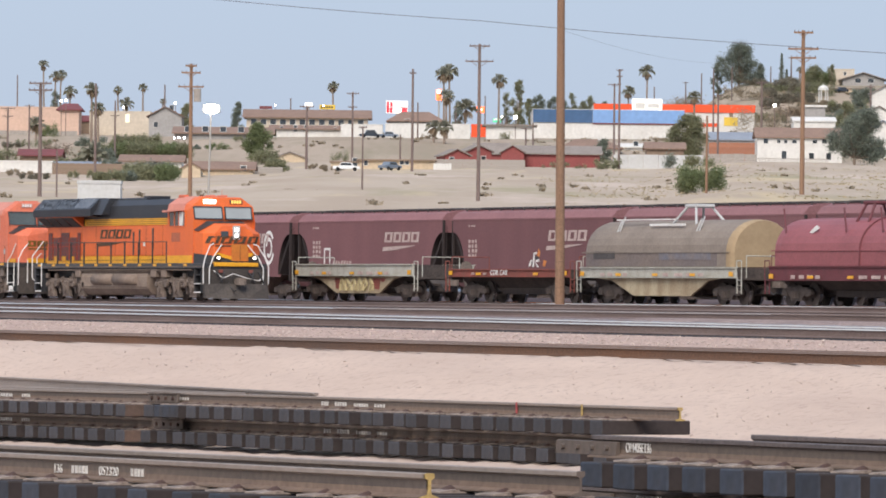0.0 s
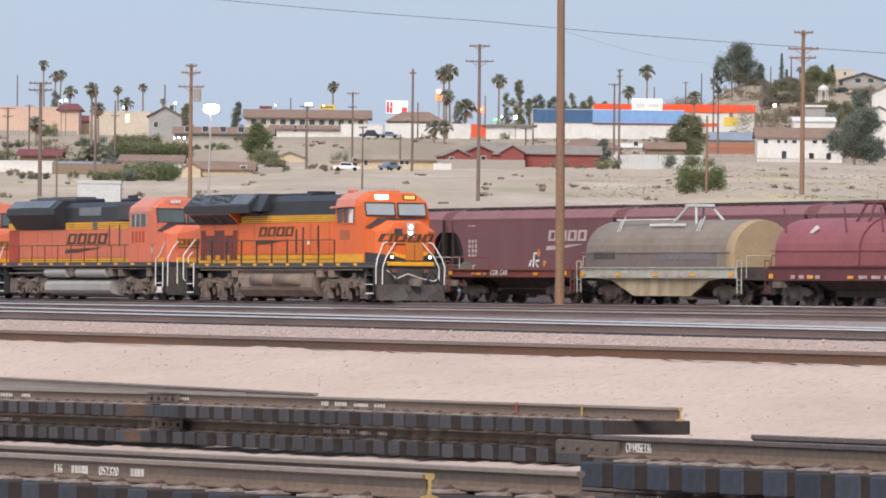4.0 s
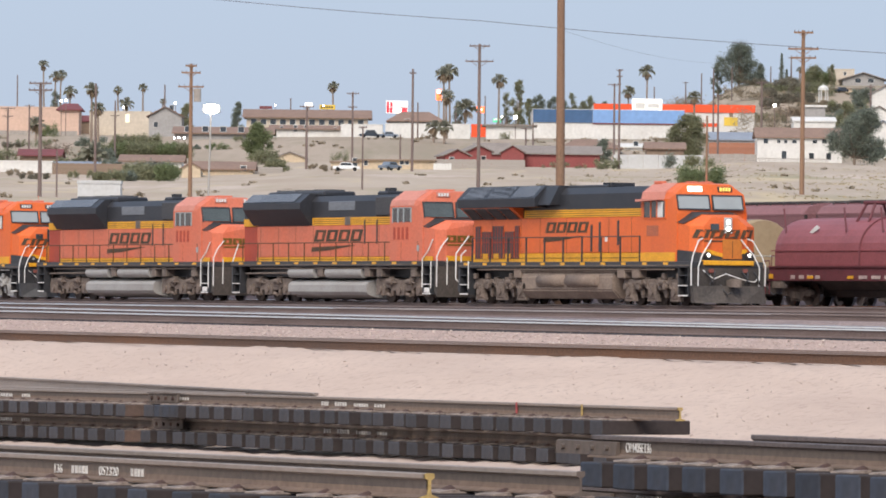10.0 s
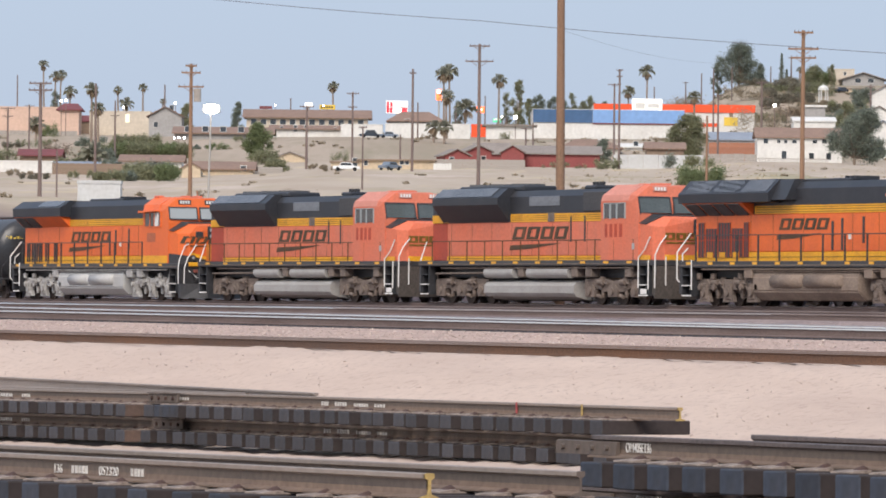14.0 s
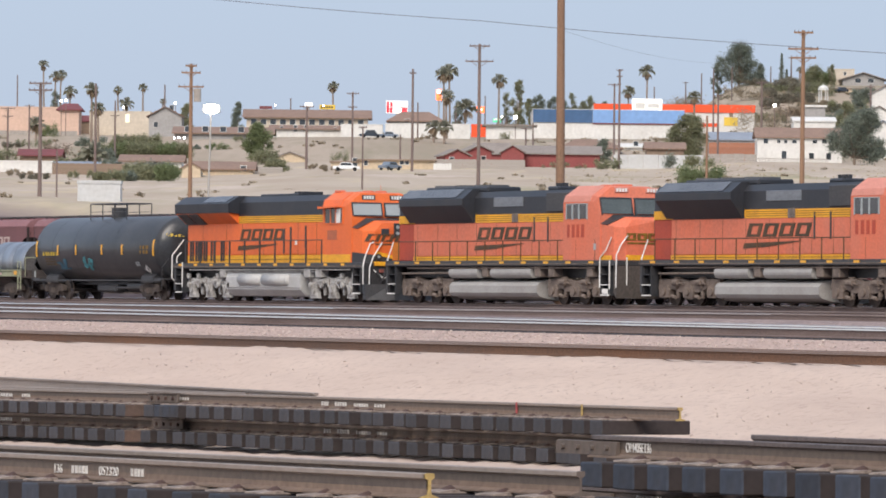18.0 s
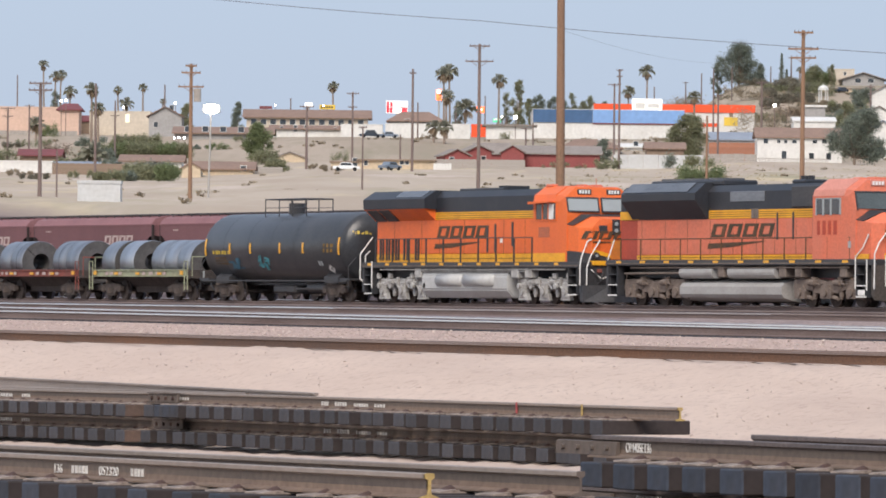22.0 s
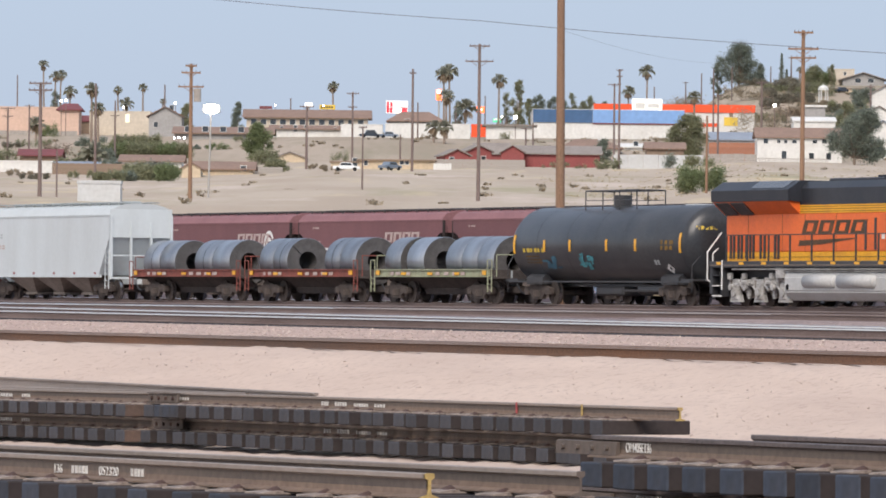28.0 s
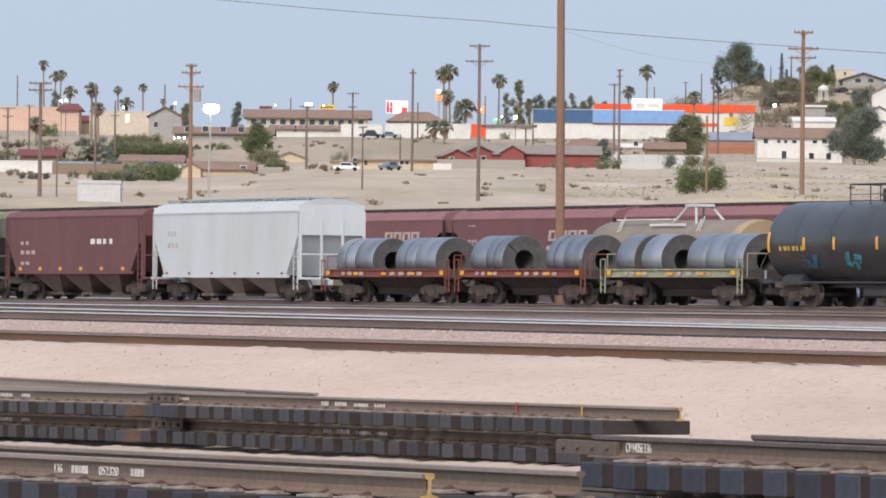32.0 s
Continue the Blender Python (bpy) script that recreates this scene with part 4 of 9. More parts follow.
    coil = loft(B(), [[(q * math.cos(a), q * math.sin(a), z) for a in np.linspace(0, 2 * math.pi, 9)[:-1]] for j in range(5) for q, z in ((0.06, 0.075 * j), (0.095, 0.075 * j + 0.012), (0.095, 0.075 * j + 0.045), (0.06, 0.075 * j + 0.057))])
    coil = mesh_of("coil_spring", coil, M_UNDER)
    jar = mesh_of("brake_cylinder", rod(rod(B(), (-0.22, 0, 0), (0.22, 0, 0), 0.105, n=10), (0.2, 0, 0), (0.52, 0, -0.05), 0.035, n=6), material)
    hanger = mesh_of("brake_hanger", box(box(B(), -0.05, 0.05, -0.04, 0.04, -0.5, 0.0), -0.09, 0.09, -0.06, 0.06, -0.42, -0.14, bevel=0.02), material)
    pipes = mesh_of("sand_pipe", pipe(B(), [(0, 0, 0.55), (0, 0, 0.18), (0.12, 0.08, -0.2), (0.22, 0.18, -0.42)], 0.025), material)
    for s in (-1.0, 1.0):
        for k in (-1.85, 0.0, 1.85):
            for d in (-0.36, 0.36):
                part("coil_spring", coil, None, t).location = (k + d, s * 1.16, 0.60)
        for k in (-0.93, 0.93):
            part("brake_cylinder", jar, None, t).location = (k, s * 1.31, 0.86)
            part("brake_hanger", hanger, None, t).location = (k * 1.05, s * 1.15, 0.78)
        for k in (-2.55, 2.45):
            part("sand_pipe", pipes, None, t).location = (k, s * 1.1, 0.62)
    for k in (-1.85, 0.0, 1.85):
        wheelset(parent, x + k, r, turning)
    return t


def coupler(parent, x, s, material=M_UNDER):
    bm = B()
    box(bm, x, x + s * 0.45, -0.10, 0.10, 0.72, 0.98)
    sweep(bm, ((x + s * 0.40, -0.20), (x + s * 0.75, -0.16), (x + s * 0.78, 0.04), (x + s * 0.55, 0.10), (x + s * 0.60, 0.22), (x + s * 0.40, 0.22)), 0.70, 1.02, "z")
    part("coupler", bm, material, parent)
    bm = B()
    pipe(bm, [(x, -0.35, 0.8), (x + s * 0.25, -0.34, 0.55), (x + s * 0.5, -0.3, 0.42), (x + s * 0.7, -0.28, 0.5)], 0.028)
    part("air_hose", bm, M_BLACK, parent)


# ---- locomotives; local x runs forward, the side that shows is -y ----
def railing(parent, x0, x1, y, z0, z1, count, material, r=0.026):
    bm = B()
    rod(bm, (x0, y, z1), (x1, y, z1), 0.02, n=6)
    part("handrail", bm, material, parent)
    post = mesh_of("railing_post", rod(B(), (0, 0, z0), (0, 0, z1), r, n=6), material)
    for i in range(count):
        ob = part("railing_post", post, None, parent)
        ob.location = (x0 + (x1 - x0) * i / (count - 1), y, 0)


def steps(parent, x, y, s, width=0.75, z0=0.35, z1=1.5):
    """A stair well in the corner of the deck."""
    bm = B()
    for i in range(4):
        z = z0 + (z1 - z0) * i / 3
        box(bm, x - width / 2, x + width / 2, y, y + s * 0.28, z, z + 0.03)
    box(bm, x - width / 2, x + width / 2, y + s * 0.28, y + s * 0.32, z0, z1)
    for k in (-1, 1):
        box(bm, x + k * width / 2 - 0.02, x + k * width / 2 + 0.02, y, y + s * 0.3, z0, z1)
    pieces("step_plate", bm, M_BLACK, parent)
    bm = B()
    box(bm, x - width / 2, x + width / 2, y - s * 0.012, y + s * 0.0, z0, z0 + 0.05)
    box(bm, x - width / 2, x + width / 2, y - s * 0.012, y + s * 0.0, z0 + (z1 - z0) / 3, z0 + (z1 - z0) / 3 + 0.035)
    part("step_edge", bm, M_WHITE, parent, "white step edge")


def white_rail(parent, pts, r=0.026):
    bm = B()
    pipe(bm, pts, r)
    part("grab_rail", bm, M_WHITE, parent, "white grab rail")


def lamp_pair(parent, x, z, y=0.0, lit=True, gap=0.26):
    bm = B()
    box(bm, x - 0.02, x + 0.02, y - 0.17, y + 0.17, z - 0.30, z + 0.30, bevel=0.01)
    # Lit housings are pale, painting the glow that merges both lenses.
    h = part("headlight", bm, M_METAL_PALE if lit else M_BLACK, parent)
    for k in (-1, 1):
        bm = B()
        rod(bm, (x + 0.01, y, z + k * gap / 2), (x + 0.045, y, z + k * gap / 2), 0.078, n=14)
        part("lens", bm, M_LAMP if lit else M_SHADE, h, "lit headlight lens" if lit else "unlit headlight lens")


def ge_loco(m, label, number, orange, under, tank, lit, large_radiator, group="locomotives of the train"):
    L = thing("locomotive", m, label, "locomotive", group)
    # deck and pilots
    bm = B()
    box(bm, -10.2, 9.9, -1.52, 1.52, 1.42, 1.66, bevel=0.02)
    box(bm, -9.6, 9.3, -0.8, 0.8, 1.05, 1.42)
    part("deck", bm, M_BLACK, L)
    bm = B()
    box(bm, -10.2, 9.7, -1.535, -1.52, 1.49, 1.53)
    part("deck_stripe", bm, M_UNDER, L)
    tick = mesh_of("reflector", box(B(), -0.17, 0.17, -1.54, -1.522, 1.55, 1.65), M_REFLECT)
    for i in range(11):
        ob = part("reflector", tick, None, L)
        ob.location = (-9.4 + i * 1.72, 0, -0.02)
    # long hood in bands
    hw = 0.95
    bm = B()
    box(bm, -9.9, 5.7, -hw, hw, 2.0, 3.40, bevel=0.03)
    part("long_hood", bm, orange, L, "orange engine hood")
    bm = B()
    box(bm, -9.88, 5.72, -hw - 0.004, hw + 0.004, 1.66, 2.0)
    part("hood_stripe", bm, M_YELLOW, L, "yellow stripe along the sill")
    ys = -5.3 if large_radiator else -4.6
    bm = B()
    box(bm, ys, 5.70, -hw - 0.006, hw + 0.006, 3.40, 3.70)
    part("hood_stripe", bm, M_YELLOW, L, "yellow stripe under the roof")
    bm = B()
    for z in (3.46, 3.55, 3.64):
        box(bm, ys + 0.1, 5.68, -hw - 0.012, -hw, z - 0.012, z + 0.012)
    box(bm, -9.8, 5.7, -hw - 0.012, -hw, 1.80, 1.825)
    pieces("louvre_line", bm, M_LOGO_GREEN, L)
    bm = B()
    sweep(bm, ((-hw, 3.40), (-hw, 4.30), (-0.72, 4.56), (0.72, 4.56), (hw, 4.30), (hw, 3.40)), -9.9, 5.69)
    box(bm, -2.8, 1.2, -0.6, 0.6, 4.5, 4.66, bevel=0.04)
    for k in range(3):
        box(bm, 0.6 + k * 0.3, 0.75 + k * 0.3, -0.5, 0.5, 4.6, 4.74)
    part("hood_roof", bm, M_BLACK_HOOD, L, "black engine roof")
    if large_radiator:
        bm = B()
        sweep(bm, ((-hw, 3.80), (-1.50, 3.83), (-1.52, 4.16), (-1.0, 4.68), (1.0, 4.68), (1.52, 4.16), (1.50, 3.83), (hw, 3.80)), -10.3, -3.3)
        sweep(bm, ((-1.4, 3.9), (-1.0, 4.66), (1.0, 4.66), (1.4, 3.9)), -3.3, -2.2)
        part("radiator", bm, M_BLACK_HOOD, L, "wide black radiator wing")
        bm = B()
        for k in range(3):
            x0 = -9.9 + k * 2.2
            sweep(bm, ((-1.48, 4.21), (-1.05, 4.64), (-1.02, 4.67), (-1.45, 4.24)), x0, x0 + 1.95)
        pieces("radiator_screen", bm, M_BLACK_GLOSS, L, "glossy louvre panels")
    else:
        bm = B()
        sweep(bm, ((-hw, 3.82), (-1.50, 3.86), (-1.52, 4.26), (-1.0, 4.60), (1.0, 4.60), (1.52, 4.26), (1.50, 3.86), (hw, 3.82)), -10.1, -4.2)
        part("radiator", bm, M_BLACK_HOOD, L, "wide black radiator wing")
        bm = B()
        sweep(bm, ((-1.44, 4.33), (-1.06, 4.585), (-1.03, 4.60), (-1.41, 4.35)), -7.2, -4.6)
        pieces("radiator_screen", bm, M_BLACK_GLOSS, L, "glossy louvre panel")
    zr = 3.82 if large_radiator else 3.85
    bm = B()
    sweep(bm, ((-hw + .01, 3.38), (-hw, 3.38), (-1.485, zr), (-hw + .01, zr)), -10.05, -5.40 if large_radiator else -4.3)
    part("wing_underside", bm, orange, L, "orange sloping underside of the wing")
    bm = B()
    for k in range(4 if large_radiator else 2):
        x0 = -9.85 + k * (1.08 if large_radiator else 1.15)
        sweep(bm, ((-hw - .03, 3.40), (-1.46, zr - .03), (-1.47, zr - .06), (-hw - .05, 3.36)), x0, x0 + (0.92 if large_radiator else 1.0))
    pieces("intake_grille", bm, M_WALKWAY, L, "dark brown intake grille")
    # louvred doors low on the hood
    if large_radiator:
        for x0, x1, z1 in ((-9.63, -9.19, 3.10), (-9.05, -8.20, 2.88), (-8.08, -7.15, 3.10), (-7.02, -6.20, 2.88), (-6.08, -5.73, 3.10)):
            bm = box(B(), x0, x1, -hw - 0.03, -hw, 1.80, z1, bevel=0.01)
            d = part("louvre_door", bm, M_BLACK, L, "dark louvred door")
            bm = B()
            n = max(2, round((x1 - x0) / 0.22))
            for i in range(n + 1):
                x = x0 + (x1 - x0) * i / n
                box(bm, x - 0.016, x + 0.016, -hw - 0.045, -hw - 0.03, 1.82, z1 - 0.02)
            box(bm, x0, x1, -hw - 0.045, -hw - 0.03, 2.44, 2.47)
            part("louvre_rib", bm, M_ORANGE_DARK, d, "dull red-brown ribs")
            if x1 - x0 > 0.5:
                part("door_patch", box(B(), x0 + 0.12, x0 + 0.55, -hw - 0.05, -hw - 0.03, 1.80, 2.0), M_YELLOW, d, "yellow foot of the door")
    else:
        slat = mesh_of("slat", box(B(), -0.055, 0.055, -hw - 0.05, -hw, 1.75, 2.62), M_BLACK)
        for x in (-9.5, -9.25, -8.9, -8.65, -8.3, -8.0, -7.75, -7.2, -6.9, -6.1, -5.85):
            ob = part("slat", slat, None, L, "dark door louvre")
            ob.location = (x, 0, 0)
    # door seams and the emblem
    for x, z0, z1 in ((0.55, 2.05, 3.1), (1.25, 2.05, 3.2), (2.8, 2.3, 3.25)):
        bm = B()
        box(bm, x - 0.07, x + 0.07, -hw - 0.03, -hw + 0.01, z0, z1, bevel=0.01)
        part("door_bar", bm, M_BLACK, L, "black vertical door hinge bar")
    bm = B()
    for x in (-8.2, -5.6, -3.9, -1.6, 2.0, 3.9, 4.9):
        box(bm, x - 0.008, x + 0.008, -hw - 0.006, -hw + 0.004, 2.0, 3.38)
    pieces("door_seam", bm, M_LOGO, L)
    ex, ez, ew, eh = (-3.45, 2.80, 3.7, 0.42) if large_radiator else (-4.15, 2.64, 4.75, 0.50)
    lettering(L, ex, ez, -hw - 0.002, ew, eh, M_LOGO, swoosh=True, lean=0.5, label="dark slanted emblem with a swoosh")
    bm = B()
    box(bm, 1.72, 1.90, -hw - 0.03, -hw, 2.44, 2.62)
    part("plate", bm, M_WHITE, L, "small white placard")
    # cab
    bm = B()
    sweep(bm, ((-1.5, 1.66), (-1.5, 4.02), (-1.42, 4.28), (-0.95, 4.62), (0.95, 4.62), (1.42, 4.28), (1.5, 4.02), (1.5, 1.66)), 5.7, 8.05)
    part("cab", bm, orange, L, "orange driver's cab")
    bm = B()
    box(bm, 5.7, 8.5, -1.506, 1.506, 1.663, 2.0)
    part("cab_stripe", bm, M_YELLOW, L, "yellow stripe under the cab")
    bm = B()
    sweep(bm, ((-1.515, 3.98), (-1.44, 4.30), (-0.95, 4.64), (-0.93, 4.60), (-1.40, 4.26)), 5.72, 7.6)
    part("cab_roof_side", bm, M_PINK if lit else orange, L, "sun-bleached sloping roof edge")
    bm = B()
    sweep(bm, ((5.75, 4.02), (7.55, 4.02), (7.55, 3.98), (5.75, 3.92)), -1.78, -1.45, "y")
    part("sun_visor", bm, M_PINK if lit else orange, L, "sloping sun visor over the window")
    # windscreen wall, wider below
    bm = B()
    loft(bm, [[(8.05, -1.5, 1.66), (8.05, -1.5, 4.02), (8.05, -1.42, 4.28), (8.05, -0.95, 4.62), (8.05, 0.95, 4.62), (8.05, 1.42, 4.28), (8.05, 1.5, 4.02), (8.05, 1.5, 1.66)],
              [(8.62, -1.49, 1.66), (8.62, -1.49, 3.50), (8.42, -1.46, 4.20), (8.30, -0.95, 4.58), (8.30, 0.95, 4.58), (8.42, 1.46, 4.20), (8.62, 1.49, 3.50), (8.62, 1.49, 1.66)]])
    part("cab_front", bm, orange, L)
    for y0, y1 in ((-1.40, -0.10), (0.10, 1.32)):
        bm = B()
        sweep(bm, ((8.50, 3.66), (8.38, 4.14), (8.465, 4.14), (8.603, 3.66)), y0, y1, "y")
        w = part("windscreen", bm, M_SHADE, L, "greenish grey windscreen")
        bm = B()
        for a, b in ((y0 - 0.05, y0), (y1, y1 + 0.05)):
            sweep(bm, ((8.50, 3.62), (8.36, 4.18), (8.475, 4.18), (8.635, 3.62)), a, b, "y")
        sweep(bm, ((8.36, 4.14), (8.36, 4.19), (8.475, 4.19), (8.49, 4.14)), y0, y1, "y")
        sweep(bm, ((8.5, 3.61), (8.5, 3.66), (8.632, 3.66), (8.640, 3.61)), y0, y1, "y")
        part("window_frame", bm, M_BLACK, w)
    for y in (-0.62, 0.66):
        bm = B()
        box(bm, 8.28, 8.42, y - 0.30, y + 0.30, 4.30, 4.50, bevel=0.015)
        nb = part("number_board", bm, M_LAMP_SOFT if lit and y < 0 else M_BLACK, L, "lit white number board" if lit and y < 0 else "dark number board")
        if not (lit and y < 0):
            bm = B()
            for k in range(4):
                box(bm, 8.42, 8.43, y - 0.24 + k * 0.125, y - 0.24 + k * 0.125 + 0.085, 4.33, 4.47)
            pieces("number_bar", bm, M_LAMP_AMBER if lit else M_WHITE, nb)
    # side windows
    bm = B()
    box(bm, 5.95, 7.75, -1.515, -1.49, 3.32, 3.95, bevel=0.01)
    w = part("cab_window", bm, M_GLASS, L, "dark open cab window")
    bm = B()
    for x0, x1 in ((5.9, 5.98), (6.5, 6.58), (7.0, 7.1), (7.7, 7.78)):
        box(bm, x0, x1, -1.53, -1.495, 3.30, 3.97)
    box(bm, 5.9, 7.78, -1.53, -1.495, 3.27, 3.32)
    part("window_frame", bm, orange, w)
    bm = B()
    box(bm, 7.12, 7.5, -1.535, -1.50, 3.33, 3.92)
    part("shade", bm, M_WHITE, w, "white window panel")
    part("painted_patch", slab(B(), [(6.2, 2.62), (7.15, 2.62), (7.15, 3.02), (6.2, 3.02)], -1.502, 0.006), M_PATCH, L, "faded brownish patch on the cab")
    bm = B()
    for y in (-0.9, 0.2, 0.7):
        box(bm, 6.2 + y * .4, 6.8 + y * .4, y - 0.12, y + 0.12, 4.61, 4.72, bevel=0.02)
    box(bm, 6.6, 8.0, -0.4, 0.4, 4.61, 4.66)
    rod(bm, (7.4, 0.4, 4.6), (7.4, 0.4, 4.95), 0.012, n=5)
    part("roof_gear", bm, M_ORANGE_FADED, L, "horn and antennas")
    # nose
    bm = B()
    loft(bm, [[(8.5, -1.48, 1.66), (8.5, -1.48, 3.12), (8.5, -0.85, 3.52), (8.5, 0.85, 3.52), (8.5, 1.48, 3.12), (8.5, 1.48, 1.66)],
              [(9.40, -1.38, 1.66), (9.40, -1.38, 2.98), (9.30, -0.75, 3.42), (9.30, 0.75, 3.42), (9.40, 1.38, 2.98), (9.40, 1.38, 1.66)],
              [(9.68, -0.92, 1.66), (9.68, -0.92, 2.98), (9.56, -0.55, 3.32), (9.56, 0.55, 3.32), (9.68, 0.92, 2.98), (9.68, 0.92, 1.66)]])
    part("nose", bm, orange, L, "orange chamfered nose")
    bm = B()
    loft(bm, [[(8.55, -1.50, 3.14), (8.55, -0.86, 3.535), (8.55, 0.86, 3.535), (8.55, 1.50, 3.14), (8.55, 1.3, 3.06), (8.55, -1.3, 3.06)],
              [(9.05, -1.44, 3.07), (9.25, -0.78, 3.445), (9.15, 0.78, 3.455), (8.78, 1.46, 3.10), (8.78, 1.3, 3.06), (8.78, -1.3, 3.06)]])
    part("anti_glare_panel", bm, M_BLACK, L, "black panel under the windscreen")
    lamp_pair(L, 9.68, 3.02, 0.12, lit)
    bm = B()
    box(bm, 9.62, 9.70, -0.62, -0.26, 2.80, 3.08, bevel=0.02)
    part("nose_window", bm, M_GLASS, L, "dark nose door window")
    bm = B()
    def fx(v):
        return 9.69 if abs(v) < 0.92 else 9.69 - (abs(v) - 0.92) * 0.61
    for y in (-1.30, -0.68, -0.04, 0.62):
        for a, b, c, d in ((0, .16, 2.54, 2.86), (.38, .54, 2.54, 2.86), (.16, .38, 2.54, 2.61), (.16, .38, 2.79, 2.86)):
            loft(bm, [[(fx(v + e) + o, v + e, c if e == 0 else d) for e, o in ((0, 0), (0, .014), (.14, .014), (.14, 0))] for v in (y + a, y + b)])
    box(bm, 9.685, 9.70, -0.90, 0.10, 2.40, 2.46)
    part("emblem", bm, M_LOGO, L, "dark slanted emblem on the nose")
    part("nose_door", box(B(), 9.68, 9.725, -0.12, 0.70, 1.76, 2.50, bevel=0.01), M_NOSE_DOOR, L, "brownish orange nose door panel")
    part("door_seam", box(B(), 9.725, 9.735, 0.28, 0.30, 1.80, 2.46), M_LOGO, L)
    bm = B()
    loft(bm, [[(8.5, -1.49, 1.66), (8.5, -1.49, 2.1), (8.5, -1.40, 2.1), (8.5, -1.40, 1.66)], [(9.41, -1.39, 1.66), (9.41, -1.39, 2.05), (9.36, -1.32, 2.05), (9.36, -1.32, 1.66)],
              [(9.695, -0.92, 1.66), (9.695, -0.92, 1.98), (9.6, -0.9, 1.98), (9.6, -0.9, 1.66)], [(9.695, 0.92, 1.66), (9.695, 0.92, 1.98), (9.6, 0.9, 1.98), (9.6, 0.9, 1.66)],
              [(9.41, 1.39, 1.66), (9.41, 1.39, 2.05), (9.36, 1.32, 2.05), (9.36, 1.32, 1.66)]])
    part("nose_stripe", bm, M_BLACK, L, "black band low on the nose")
    bm = B()
    for s in (-1, 1):
        sweep(bm, ((s * 0.92, 2.00), (s * 0.92, 2.16), (0, 1.94), (0, 1.80)), 9.695, 9.715)
    part("nose_chevron", bm, M_YELLOW, L, "yellow chevron")
    # front platform
    for y in (-0.84, 0.90):
        bm = B()
        rod(bm, (9.80, y, 1.90), (9.92, y, 1.90), 0.13, n=14)
        d = part("ditch_light", bm, M_BLACK, L)
        bm = B()
        rod(bm, (9.92, y, 1.90), (9.95, y, 1.90), 0.058, n=14)
        part("lens", bm, M_LAMP if lit else M_SHADE, d, "lit ditch light" if lit else "unlit ditch light")
    bm = B()
    box(bm, 9.74, 9.98, -1.05, 1.08, 1.52, 1.70, bevel=0.02)
    part("anticlimber", bm, M_YELLOW, L, "yellow edge of the front platform")
    bm = B()
    loft(bm, [[(9.75, -1.50, 0.45), (9.75, -1.50, 1.42), (9.75, 1.50, 1.42), (9.75, 1.50, 0.45)], [(9.9, -1.52, 0.40), (9.95, -1.52, 1.42), (9.95, 1.52, 1.42), (9.9, 1.52, 0.40)]])
    loft(bm, [[(9.8, -1.5, 0.12), (9.8, -1.5, 0.75), (9.8, 1.5, 0.75), (9.8, 1.5, 0.12)], [(10.15, -1.52, 0.10), (9.97, -1.52, 0.75), (9.97, 1.52, 0.75), (10.15, 1.52, 0.10)],
              [(10.5, -0.35, 0.10), (10.12, -0.35, 0.75), (10.12, 0.35, 0.75), (10.5, 0.35, 0.10)]])
    part("pilot", bm, M_PLOW if lit else M_BLACK, L, "snowplough pilot")
    for y, d in ((-1.0, .1), (-0.6, -.08), (0.55, .1), (0.8, -.05), (1.05, .08)):
        part("air_hose", pipe(B(), [(9.98, y, 1.30), (10.12, y + d, 1.12), (10.14, y + d * 2, 0.92), (10.05, y + d * 3, 0.80)], 0.03), M_BLACK, L)
    for y in (-0.75, 0.7):
        part("hose_bracket", box(B(), 9.96, 10.02, y - 0.10, y + 0.10, 1.24, 1.38, bevel=0.01), M_SILL_RED, L, "small red hose bracket")
    bm = B()
    pipe(bm, [(9.97, -1.1, 1.35), (10.1, -0.7, 1.0), (10.12, -0.2, 1.2), (10.1, 0.5, 1.0), (10.0, 1.1, 0.9), (9.97, 1.3, 1.1)], 0.02)
    part("cable", bm, M_WHITE, L, "looped multiple-unit cables")
    for s in (-1, 1):
        white_rail(L, [(9.94, s * 1.57, 0.75), (9.95, s * 1.58, 1.50), (9.88, s * 1.48, 1.85), (9.72, s * 1.15, 2.45), (9.68, s * 0.95, 2.52)])
        white_rail(L, [(9.98, s * 1.30, 0.75), (10.0, s * 1.30, 1.45), (9.92, s * 1.10, 1.9), (9.76, s * 0.62, 2.5)])
        steps(L, 9.2, s * 1.52, -s)
        steps(L, -9.55, s * 1.52, -s)
        white_rail(L, [(-10.22, s * 1.22, 0.70), (-10.24, s * 1.56, 0.98), (-10.24, s * 1.56, 2.0), (-10.1, s * 1.05, 2.72)], 0.028)
        white_rail(L, [(-10.30, s * 1.30, 1.5), (-10.30, s * 1.30, 1.95), (-10.2, s * 1.12, 2.15)])
        white_rail(L, [(-9.15, s * 1.53, 0.6), (-9.15, s * 1.53, 1.7)])
    bm = B()
    box(bm, -10.25, -9.95, -1.45, 1.45, 0.45, 1.42)
    part("rear_plate", bm, M_BLACK, L)
    railing(L, -8.9, 5.6, -1.48, 1.66, 2.62, 10, M_BLACK, 0.042)
    railing(L, -8.9, 5.6, 1.48, 1.66, 2.62, 10, M_BLACK)
    # fuel tank, air tanks, trucks
    bm = B()
    sweep(bm, ((-1.42, 0.55), (-1.42, 1.10), (-1.25, 1.38), (1.25, 1.38), (1.42, 1.10), (1.42, 0.55), (1.1, 0.22), (-1.1, 0.22)), -4.6, 3.3)
    bmesh.ops.bevel(bm, geom=list(bm.edges), offset=0.05, segments=2, affect='EDGES')
